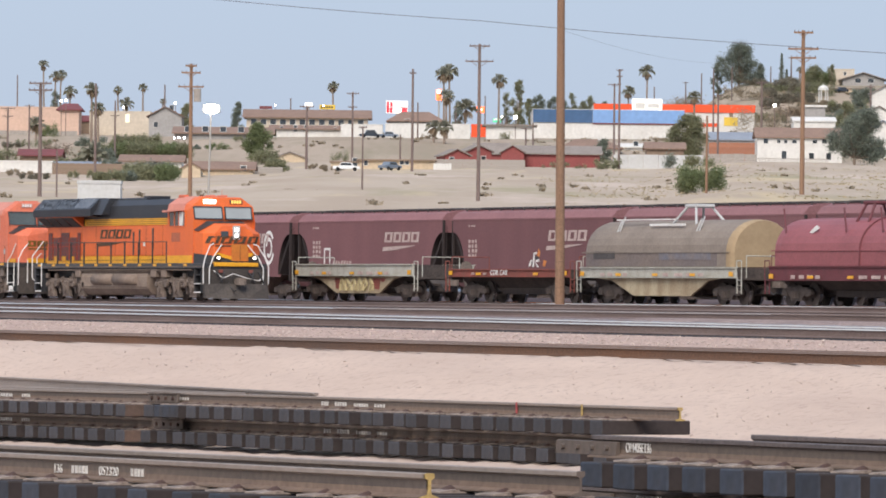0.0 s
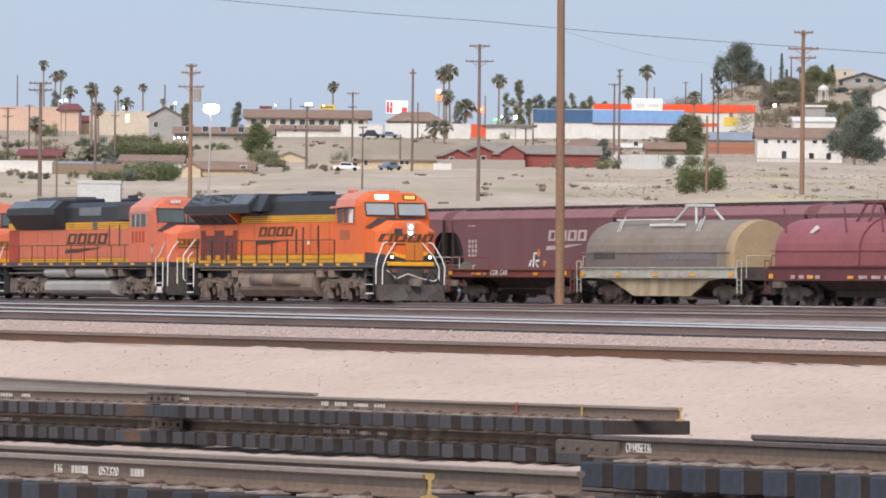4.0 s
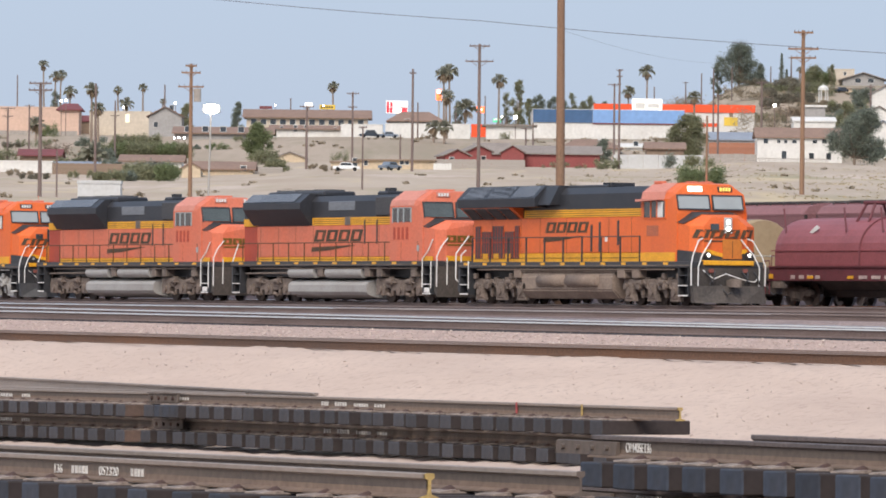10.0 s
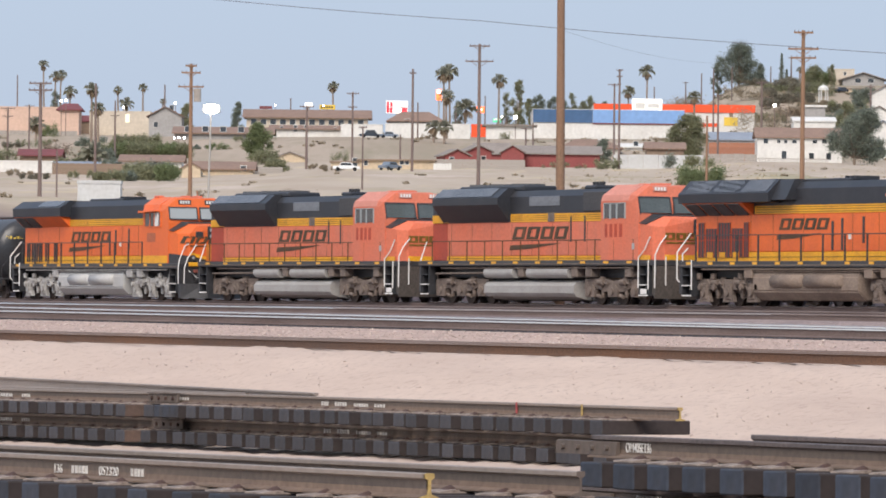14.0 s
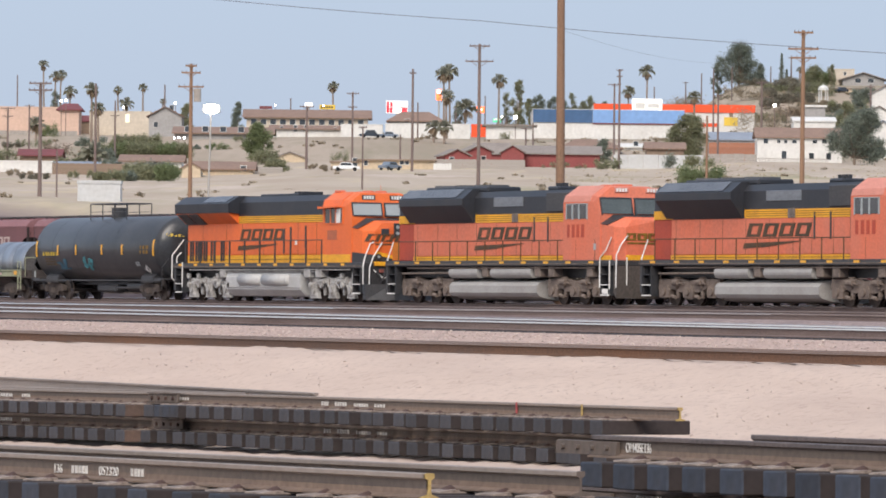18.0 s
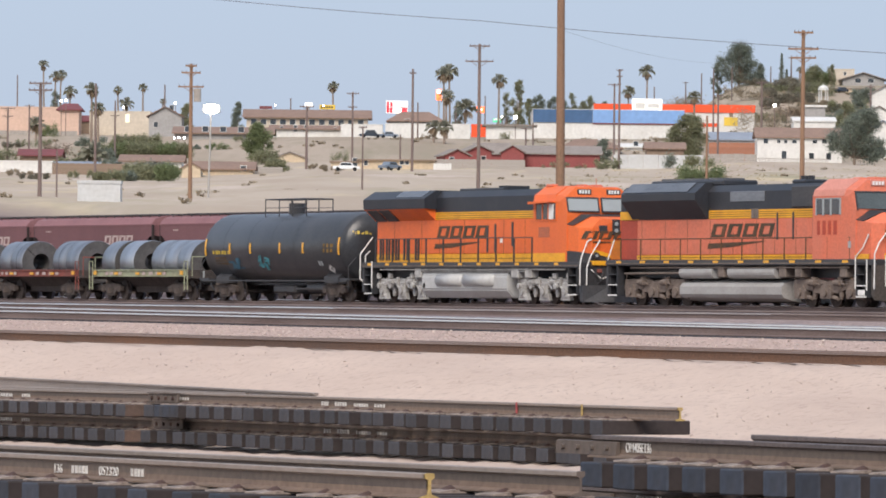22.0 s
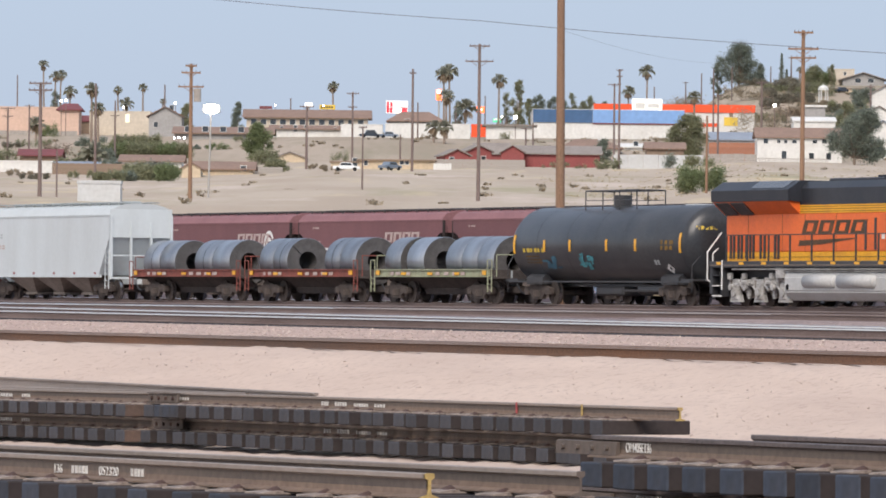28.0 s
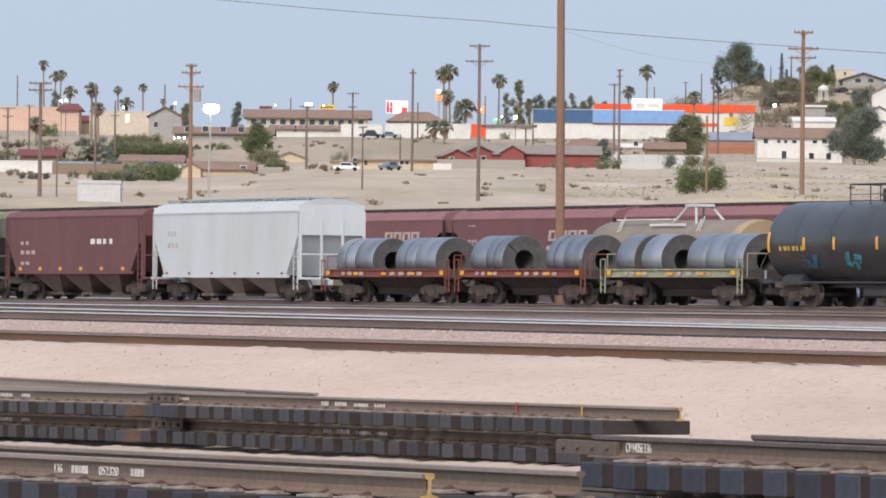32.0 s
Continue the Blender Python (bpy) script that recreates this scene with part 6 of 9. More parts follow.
    coupler(C, 7.75, 1)
    coupler(C, -7.75, -1)
    return C


def steel_coil(parent, x0, x1, r, zc, y=0.0, straps=1, shade=0.0):
    """One coil lying with its eye along the car; the coil is cargo."""
    n = 36
    k = 0.42
    ring = [(math.cos(t), math.sin(t)) for t in np.linspace(0, 2 * math.pi, n + 1)[:-1]]
    bm = B()
    outer = [[bm.verts.new((x, y + q * c, zc + q * s)) for c, s in ring] for x, q in ((x0, r * .985), (x0 + 0.02, r), (x1 - 0.02, r), (x1, r * .985))]
    for a, b in zip(outer, outer[1:]):
        for i in range(n):
            bm.faces.new((a[i], a[(i + 1) % n], b[(i + 1) % n], b[i]))
    bmesh.ops.recalc_face_normals(bm, faces=bm.faces)
    C = part("coil_wrap", bm, M_STEEL_COIL, parent, "grey rolled sheet steel", smooth=True)
    bm = B()
    for x in (x0, x1):
        o = [bm.verts.new((x, y + r * .985 * c, zc + r * .985 * s)) for c, s in ring]
        m = [bm.verts.new((x - 0.01 if x == x1 else x + 0.01, y + r * .7 * c, zc + r * .7 * s)) for c, s in ring]
        e = [bm.verts.new((x, y + r * k * c, zc + r * k * s)) for c, s in ring]
        for a, b in ((o, m), (m, e)):
            for i in range(n):
                bm.faces.new((a[i], a[(i + 1) % n], b[(i + 1) % n], b[i]))
    a = [bm.verts.new((x0, y + r * k * c, zc + r * k * s)) for c, s in ring]
    b = [bm.verts.new((x1, y + r * k * c, zc + r * k * s)) for c, s in ring]
    for i in range(n):
        bm.faces.new((a[i], a[(i + 1) % n], b[(i + 1) % n], b[i]))
    bmesh.ops.recalc_face_normals(bm, faces=bm.faces)
    part("coil_end", bm, M_COIL_FACE, C, "dark wound coil face with a round eye")
    if straps:
        bm = B()
        for i in range(straps):
            x = x0 + (x1 - x0) * (i + 1) / (straps + 1)
            for j in range(n):
                p = [(xx, y + (r + 0.006) * ring[q % n][0], zc + (r + 0.006) * ring[q % n][1]) for xx, q in ((x - .03, j), (x + .03, j), (x + .03, j + 1), (x - .03, j + 1))]
                bm.faces.new([bm.verts.new(v) for v in p])
        for t in (2.4, 5.6):
            c, s = math.cos(t), math.sin(t)
            rod(bm, (x1 + 0.005, y + r * k * c, zc + r * k * s), (x1 + 0.005, y + r * c, zc + r * s), 0.02, n=5)
        part("strap", bm, M_STRAP, C, "dark steel strap")
    return C


CARGO = []


def coil_group(car_m, spans, r, zc, label):
    out = []
    for i, (x0, x1, st) in enumerate(spans):
        t = thing("steel_coil", car_m, label, "steel coil", "steel coils on open cars")
        steel_coil(t, x0, x1, r, zc, straps=st)
        out.append(t)
    CARGO.extend(out)
    return out


def coil_car(m, half, truck, sill, label, turning=True, cover=None, belly=None, ribs=False, text="", covername="hood", tints=(0,), trough=True, sill_z=(1.08, 1.36), group="coil cars", hs=1.5):
    C = thing("coil_car", m, label, "coil car", group)
    z0, z1 = sill_z
    for s in (-1, 1):
        bm = B()
        y0, y1 = sorted((s * (hs - 0.10), s * hs))
        box(bm, -half, half, y0, y1, z0, z1, bevel=0.012)
        box(bm, -half, half, *sorted((s * (hs - 0.16), s * (hs + 0.06))), z1 - 0.03, z1 + 0.02)
        box(bm, -half, half, *sorted((s * (hs - 0.14), s * (hs + 0.04))), z0 - 0.02, z0 + 0.02)
        part("side_sill", bm, sill, C, smooth=False)
    bm = B()
    box(bm, -half - 0.7, half + 0.7, -0.3, 0.3, 0.45, 0.70)
    for s in (-1, 1):
        box(bm, -half, half, *sorted((s * 0.95, s * (hs - .1))), z0, z0 + 0.08)
        sweep(bm, ((s * 0.95, z0 + 0.08), (s * 0.95, z0), (s * 0.45, 0.62), (s * 0.40, 0.68)), -half, half)
        box(bm, *sorted((s * half, s * (half + 0.55))), -1.35, 1.35, 1.0, 1.08)
        box(bm, *sorted((s * (half - 0.05), s * (half + 0.03))), -hs + .1, hs - .1, 0.95, z1)
    box(bm, -half * 0.45, half * 0.3, -0.5, 0.5, 0.36, 0.60)
    part("floor_frame", bm, M_FRAME, C, "dark grimy underframe")
    if belly:
        bm = B()
        sweep(bm, ((-half + .8, z0), (half - 1.2, z0), (half * 0.62, 0.95), (half * 0.40, 0.34), (-half * 0.33, 0.34), (-half * 0.62, 0.95)), -1.36, -1.26, "y")
        sweep(bm, ((-half + .8, z0), (half - 1.2, z0), (half * 0.62, 0.95), (half * 0.40, 0.34), (-half * 0.33, 0.34), (-half * 0.62, 0.95)), 1.26, 1.36, "y")
        part("belly_plate", bm, belly, C, "stained fish-belly side plate")
    rnd = random.Random(int(half * 1000) + len(label))
    for i in range(5):
        x = -half + 0.25 + (2 * half - 0.5) * i / 4
        if text and i == 2:
            continue
        bm = B()
        w = 0.16 if i in (0, 4) else 0.22
        box(bm, x - w, x + w, -hs - 0.075, -hs - 0.055, z0 + 0.06, z0 + (0.24 if i in (0, 4) else 0.17))
        part("reflector", bm, M_REFLECT, C, "yellow reflector")
    if not text:
        bars(C, -half * 0.72, z0 + 0.05, -hs - 0.056, half * 0.40, 0.20, M_LETTER_PALE, rows=1, count=4, seed=int(half * 100))
        bars(C, half * 0.1, z0 + 0.05, -hs - 0.056, half * 0.6, 0.19, M_LETTER_PALE, rows=1, count=4, seed=int(half * 77))
    else:
        words(C, text, -1.56, -hs - 0.068, z0 + 0.06, 0.33, M_WHITE, stretch=1.1)
        bars(C, -half * 0.6, z0 + 0.08, -hs - 0.056, half * 0.3, 0.1, M_LETTER_PALE, rows=2, count=3, seed=6)
    for s in (-1, 1):
        x = s * (half + 0.25)
        ladder(C, x, -1.45, 0.45, 1.1, sill, 0.35, 3)
        bm = B()
        pipe(bm, [(x - .2, -1.46, 1.05), (x - .2, -1.46, 1.75), (x + .2, -1.46, 1.75), (x + .2, -1.46, 1.05)], 0.022)
        pipe(bm, [(x + s * .12, -1.2, 1.05), (x + s * .12, -1.2, 1.95), (x + s * .12, 0.6, 1.95), (x + s * .12, .6, 1.05)], 0.022)
        part("grab_rail", bm, sill, C)
    bm = B()
    rod(bm, (-half - .42, -0.5, 1.5), (-half - .36, -0.5, 1.5), 0.27, n=14)
    rod(bm, (-half - .40, -0.5, 1.0), (-half - .40, -0.5, 1.5), 0.03, n=6)
    part("hand_brake", bm, M_UNDER, C, "round hand-brake wheel")
    if cover:
        top = 3.42
        prof = [(math.cos(t), math.sin(t)) for t in np.linspace(0, math.pi, 15)]
        def ring(x, k):
            return [(x, -1.46 * k, z1 + 0.03)] + [(x, -1.46 * c * k, z1 + 0.62 + (top - z1 - 0.62) * s * (0.6 + 0.4 * k)) for c, s in prof] + [(x, 1.46 * k, z1 + 0.03)]
        segs = [(-half + 0.1, 0.90), (-half + 0.35, 0.97), (-half + 0.8, 1.0), (half - 0.85, 1.0)]
        part(covername, loft(B(), [ring(x, k) for x, k in segs]), cover[0], C, "long rounded steel hood")
        segs = [(half - 0.85, 1.0), (half - 0.7, 0.99), (half - 0.52, 0.96), (half - 0.40, 0.90)]
        part(covername, loft(B(), [ring(x, k) for x, k in segs]), cover[1], C, "end of the hood in another shade")
        bm = B()
        box(bm, -half + 0.1, half - 0.6, -1.50, -1.46, z1 + 0.60, z1 + 0.64)
        part("hood_seam", bm, cover[0], C)
        bm = B()
        box(bm, -half + 0.4, half - 1.6, -1.468, -1.455, z1 + 0.06, z1 + 0.58)
        part("lower_panel", bm, M_COVER_STAIN if cover[0] is M_COVER_GREY else cover[0], C, "stained lower panel of the hood")
    for x in truck:
        freight_truck(C, x, turning=turning)
    coupler(C, half + 0.5, 1)
    coupler(C, -half - 0.5, -1)
    return C


def hopper_car(m, half, length_bottom, z_bot, z_eave, z_top, body, roof, endmat, bay, label, turning, bays=3, hw=1.55, ladder_mat=None, posts=False, round_roof=True, group="covered hoppers", curved=False, meshes=None):
    C = thing("covered_hopper", m, label, "hopper car", group)
    k = length_bottom
    bm = B()
    cut = 0.62 if curved else 0.9
    out = [(-half, z_eave), (-half, z_eave - cut)]
    if curved:
        out += [(-half + (half - k) * math.sin(t), z_eave - cut - (z_eave - cut - z_bot) * (1 - math.cos(t))) for t in np.linspace(0.15, math.pi / 2, 8)]
    else:
        out += [(-k, z_bot)]
    out += [(-x, z) for x, z in reversed(out)]
    sweep(bm, out, -hw, hw, "y")
    me = mesh_of("body", bm, (body, M_HOPPER_SHADE))
    # Slanted faces of curved bodies get the painted shade tone.
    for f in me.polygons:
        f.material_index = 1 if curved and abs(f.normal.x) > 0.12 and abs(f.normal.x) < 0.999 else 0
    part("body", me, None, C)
    bm = B()
    if round_roof:
        prof = [(-hw - 0.02, z_eave - 0.03), (-hw - 0.02, z_eave + 0.04), (-hw * .86, z_eave + (z_top - z_eave) * .62), (-hw * .5, z_top - 0.04), (0, z_top), (hw * .5, z_top - 0.04), (hw * .86, z_eave + (z_top - z_eave) * .62), (hw + 0.02, z_eave + 0.04), (hw + 0.02, z_eave - 0.03)]
    sweep(bm, prof, -half, half)
    part("roof", bm, roof, C, "sloping roof sheet")
    bm = B()
    box(bm, -half + 0.1, half - 0.1, -0.95, -0.55, z_top + 0.02, z_top + 0.06)
    box(bm, -half + 0.1, half - 0.1, 0.55, 0.95, z_top + 0.02, z_top + 0.06)
    for i in range(14):
        x = -half + 0.4 + (2 * half - 0.8) * i / 13
        box(bm, x - 0.03, x + 0.03, -0.98, -0.92, z_top - 0.12, z_top + 0.04)
    box(bm, -half + 0.6, half - 0.6, -0.25, 0.25, z_top - 0.02, z_top + 0.10, bevel=0.03)
    part("roof_walk", bm, M_WALKWAY if not posts else M_SHADE, C, "running boards and hatches")
    for s in (-1, 1):
        bm = B()
        sweep(bm, ((s * (half - 0.02), z_eave - 0.5), (s * (half - 0.02), z_eave - 0.6), (s * (k + 0.05), z_bot + .1), (s * (k - 0.3), z_bot + .1)), -hw + 0.1, hw - 0.1, "y")
        part("end_sheet", bm, endmat, C, "sloping end sheet")
        if posts:
            bm = B()
            box(bm, *sorted((s * (half + 0.025), s * (half - 0.06))), -hw + .02, hw - .02, z_eave - 1.0, z_eave + 0.3)
            part("end_plate", bm, body, C, "pale upper end plate")
        bm = B()
        x = s * (half + 0.02)
        for y in (-hw + 0.06, hw - 0.06):
            box(bm, x - 0.06, x + 0.06, y - 0.06, y + 0.06, 0.95, z_eave)
        for y in (-0.5, 0.5):
            box(bm, x - 0.05, x + 0.05, y - 0.05, y + 0.05, 0.95, z_eave - .3)
        box(bm, *sorted((x - 0.05, x + s * 0.35)), -hw + .05, hw - .05, 0.95, 1.05)
        box(bm, x - 0.05, x + 0.05, -hw, hw, 2.0, 2.06)
        part("end_frame", bm, ladder_mat or endmat, C, "upright end posts")
        if curved:
            ladder(C, s * (half - 0.12), -hw + 0.25, 1.0, z_eave - .3, endmat, 0.2, 8)
        else:
            ladder(C, s * (half - 0.25), -hw - 0.02, 0.5, 2.3 if posts else z_eave, M_HOPPER_PALE if posts else endmat, 0.42, 7 if posts else 12)
    bm = B()
    box(bm, -half - 0.4, half + 0.4, -0.32, 0.32, 0.72, 1.02)
    box(bm, -k - .2, k + .2, -hw - 0.02, -hw + 0.08, z_bot - 0.10, z_bot + 0.02)
    box(bm, -k - .2, k + .2, hw - 0.08, hw + 0.02, z_bot - 0.10, z_bot + 0.02)
    part("sill", bm, ladder_mat or body, C)
    for i in range(bays):
        w = 2 * k * 0.78 / bays
        xc = -k * 0.78 + w * (i + 0.5)
        bm = B()
        loft(bm, [[(xc - w * .48, -hw + .1, z_bot), (xc + w * .48, -hw + .1, z_bot), (xc + w * .48, hw - .1, z_bot), (xc - w * .48, hw - .1, z_bot)],
                  [(xc - w * .12, -0.7, 0.30), (xc + w * .12, -0.7, 0.30), (xc + w * .12, 0.7, 0.30), (xc - w * .12, 0.7, 0.30)]])
        box(bm, xc - w * .2, xc + w * .2, -0.8, 0.8, 0.22, 0.34)
        part("hopper_bay", bm, bay, C, "tapering discharge bay")
    for x in (-half + 1.75, half - 1.75):
        freight_truck(C, x, turning=turning)
    coupler(C, half + 0.3, 1)
    coupler(C, -half - 0.3, -1)
    return C


TANK = tank_car(pose(-345.0, TRACK_Y, 0))
COIL_CAR_1 = coil_car(pose(-359.8, TRACK_Y, 0), 5.25, (-3.9, 3.9), M_SILL_GREEN, "open coil car with pale green sills", hs=1.4)
COIL_CAR_2 = coil_car(pose(-372.6, TRACK_Y, 0), 5.35, (-4.0, 4.0), M_SILL_RED, "open coil car with oxide red sills", hs=1.4)
COIL_CAR_3 = coil_car(pose(-385.1, TRACK_Y, 0), 5.75, (-4.0, 4.0), M_SILL_RED, "open coil car with red sills and pale notices", hs=1.4)
LAB_C = "strapped coil of grey sheet steel on a coil car"
COILS_1 = coil_group(pose(-359.8, TRACK_Y, 0), ((-5.3, -3.8, 0), (-3.2, -1.6, 0), (0.5, 1.95, 0), (1.99, 3.4, 0), (3.44, 4.9, 0)), 1.0, 1.72, LAB_C)
COILS_2 = coil_group(pose(-372.6, TRACK_Y, 0), ((-5.3, -3.9, 0), (-3.85, -2.4, 1), (1.5, 3.0, 1), (3.04, 4.6, 0)), 1.0, 1.74, LAB_C)
COILS_3 = coil_group(pose(-385.1, TRACK_Y, 0), ((-5.7, -3.9, 1), (-3.82, -2.15, 0), (0.1, 2.0, 1), (2.05, 3.9, 0)), 0.98, 1.72, LAB_C)
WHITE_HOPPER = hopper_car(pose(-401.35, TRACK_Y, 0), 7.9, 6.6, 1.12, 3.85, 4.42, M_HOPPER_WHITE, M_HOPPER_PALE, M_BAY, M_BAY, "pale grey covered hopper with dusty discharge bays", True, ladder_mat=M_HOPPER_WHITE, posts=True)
BROWN_HOPPER = hopper_car(pose(-418.8, TRACK_Y, 0), 8.3, 6.9, 1.28, 3.82, 4.22, M_HOPPER_BROWN, M_HOPPER_BROWN, M_HOPPER_BROWN, M_TRUCK_BROWN, "dark brown covered hopper with white stencils", True)
GREY_HOPPER = hopper_car(pose(-436.6, TRACK_Y, 0), 8.3, 6.9, 1.28, 3.82, 4.22, M_HOPPER_GREY, M_SILL_GREEN, M_HOPPER_GREY, M_TRUCK_BROWN, "dull grey-green covered hopper", True)
bars(BROWN_HOPPER, 2.2, 2.55, -1.552, 3.0, 0.34, M_WHITE, rows=1, count=4, seed=2)
bars(BROWN_HOPPER, -6.4, 2.55, -1.552, 1.3, 0.22, M_LETTER_PALE, rows=1, count=2, seed=4)
bars(BROWN_HOPPER, -6.4, 2.10, -1.552, 2.0, 0.26, M_LETTER_PALE, rows=1, count=3, seed=5)
bars(BROWN_HOPPER, -6.4, 1.60, -1.552, 1.3, 0.22, M_LETTER_PALE, rows=1, count=2, seed=6)
bars(WHITE_HOPPER, -6.2, 2.85, -1.552, 1.0, 0.25, M_SHADE, rows=2, count=3, seed=4)
bars(WHITE_HOPPER, -6.2, 2.35, -1.552, 1.3, 0.22, M_LETTER_PALE, rows=2, count=3, seed=5)
for i in range(6):
    bm = B()
    box(bm, -6.6 + i * 2.5, -6.3 + i * 2.5, -1.575, -1.552, 1.34, 1.50)
    part("reflector", bm, M_REFLECT, BROWN_HOPPER, "yellow reflector")
    bm = B()
    box(bm, -6.4 + i * 2.5, -6.2 + i * 2.5, -1.575, -1.552, 1.16, 1.26)
    part("reflector", bm, M_COVER_RED, WHITE_HOPPER, "small red reflector")

# parked coil cars and hoppers
COIL_Y = 117.0
pale = coil_car(pose(-248.7, COIL_Y, 0), 6.2, (-4.7, 4.9), M_SILL_PALE, "empty coil car with pale sills and graffiti on its belly plate", False, belly=M_BELLY, sill_z=(1.12, 1.62))
red = coil_car(pose(-233.1, COIL_Y, 0), 5.7, (-4.0, 4.0), M_SILL_RED, "empty coil car with red sills and white lettering", False, text="COIL CAR", sill_z=(1.10, 1.40))
tan = coil_car(pose(-219.6, COIL_Y, 0), 6.7, (-4.7, 5.3), M_SILL_PALE, "coil car under a weathered grey hood with a tan end", False, cover=(M_COVER_GREY, M_COVER_TAN), belly=M_BELLY, sill_z=(1.08, 1.48))
maroon = coil_car(pose(-203.6, COIL_Y, 0), 6.5, (-5.0, 5.0), M_SILL_MAROON, "coil car under a maroon hood", False, cover=(M_COVER_RED, M_COVER_RED), sill_z=(1.0, 1.52))
bm = B()
rnd = random.Random(12)
for i in range(6):
    x = -1.6 + i * 0.62
    pipe(bm, [(x, -1.37, 0.45), (x + rnd.uniform(-.1, .2), -1.37, 0.75), (x + rnd.uniform(0, .35), -1.37, 1.02), (x + 0.4, -1.37, 0.7), (x + rnd.uniform(.1, .4), -1.37, 0.48)], 0.075, 6)
part("graffiti", bm, M_GRAF_CREAM, pale, "cream bubble-style graffiti")
bm = B()
for a, b in ((-2.1, -1.65), (1.9, 2.5), (2.7, 3.0)):
    slab(bm, [(a, 0.55 + (.3 if a > 2.5 else 0)), (b, 0.50 + (.35 if a > 2.5 else 0)), (b + .15, 1.0), (a - .1, 1.02)], -1.362, 0.006)
pieces("graffiti", bm, M_SILL_RED, pale, "dark red sprayed patch")
# lifting frame parts on the hoods
def lifting_bracket(car, x, z0, z1, spread, material, leg_label):
    for k, (dx, sy) in enumerate(((-1, -1), (1, -1), (-1, 1), (1, 1))):
        part("bracket_leg", pipe(B(), [(x + dx * spread, sy * 0.72, z0), (x + dx * 0.32, sy * 0.34, z1)], 0.055), material, car, leg_label)
    part("lifting_bracket", box(B(), x - 0.55, x + 0.55, -0.42, 0.42, z1 - 0.08, z1 + 0.06, bevel=0.04), material, car, "lifting bracket on top of the hood")


lifting_bracket(tan, 0.9, 3.22, 4.0, 1.05, M_METAL_PALE, "pale sloping bracket leg")
lifting_bracket(maroon, -0.55, 3.25, 4.0, 0.45, M_SILL_MAROON, "maroon bracket leg")
part("guide_bar", box(B(), -4.6, 0.4, -0.93, -0.86, 3.42, 3.47), M_WHITE, tan, "long white guide bar")
part("bracket_plate", box(B(), -1.5, 1.5, -1.02, -0.96, 3.18, 3.27), M_WHITE, tan, "white plate under the bracket")
for x in (-4.05, 2.85):
    part("guide_post", pipe(B(), [(x - .1, -1.12, 2.95), (x - .04, -0.92, 3.45)], 0.035), M_METAL_PALE, tan, "pale guide post")
    part("guide_post", pipe(B(), [(x + .1, -1.12, 2.95), (x + .22, -0.92, 3.55)], 0.03), M_METAL_PALE, tan, "pale guide post")
for x in (-5.6, -0.85, 1.96):
    part("guide_post", pipe(B(), [(x, -1.27, 2.84), (x - 0.3, -1.2, 3.78)], 0.035), M_SILL_MAROON, maroon, "dark leaning guide post")
ring = B()
arc = [(0.0, -1.475, 1.56)] + [(0.0, -1.475 * math.cos(t), 2.14 + 1.30 * math.sin(t)) for t in np.linspace(0, math.pi, 17)] + [(0.0, 1.475, 1.56)]
pipe(ring, [(x + 0.55, y, z) for x, y, z in arc], 0.045)
part("hood_joint", ring, M_SILL_MAROON, maroon, "raised joint ring between two hood halves")
part("paint_patch", slab(B(), [(-3.75, 2.86), (-3.55, 2.80), (-2.95, 3.02), (-3.2, 3.12)], -1.24, 0.02), M_WHITE, maroon, "white scuffed paint patch")
part("paint_patch", slab(B(), [(-5.6, 1.84), (-3.7, 1.84), (-3.7, 2.14), (-5.6, 2.14)], -1.472, 0.01), M_WALKWAY, tan, "dark painted-out panel")
part("paint_patch", slab(B(), [(0.2, 1.80), (4.6, 1.80), (4.6, 2.12), (0.2, 2.12)], -1.472, 0.008), M_SMEAR, tan, "blue-grey smeared paint")

HOPPER_Y = 135.6
first = hopper_car(pose(-286.75, HOPPER_Y, 0), 8.75, 7.3, 1.30, 4.08, 4.62, M_HOPPER, M_HOPPER_ROOF, M_HOPPER_SHADE, M_TRUCK_BROWN, "mineral red covered hopper with a dark roof walk", False, curved=True, group="parked covered hoppers")
lettering(first, 1.9, 2.98, -1.552, 4.2, 0.52, M_LETTER_PALE, swoosh=True, label="pale slanted emblem with a swoosh")
bars(first, -6.9, 3.72, -1.552, 0.8, 0.12, M_LETTER_PALE, rows=1, count=3, seed=1)
bars(first, -6.9, 2.2, -1.552, 1.1, 0.95, M_LETTER_PALE, rows=4, count=3, seed=2)
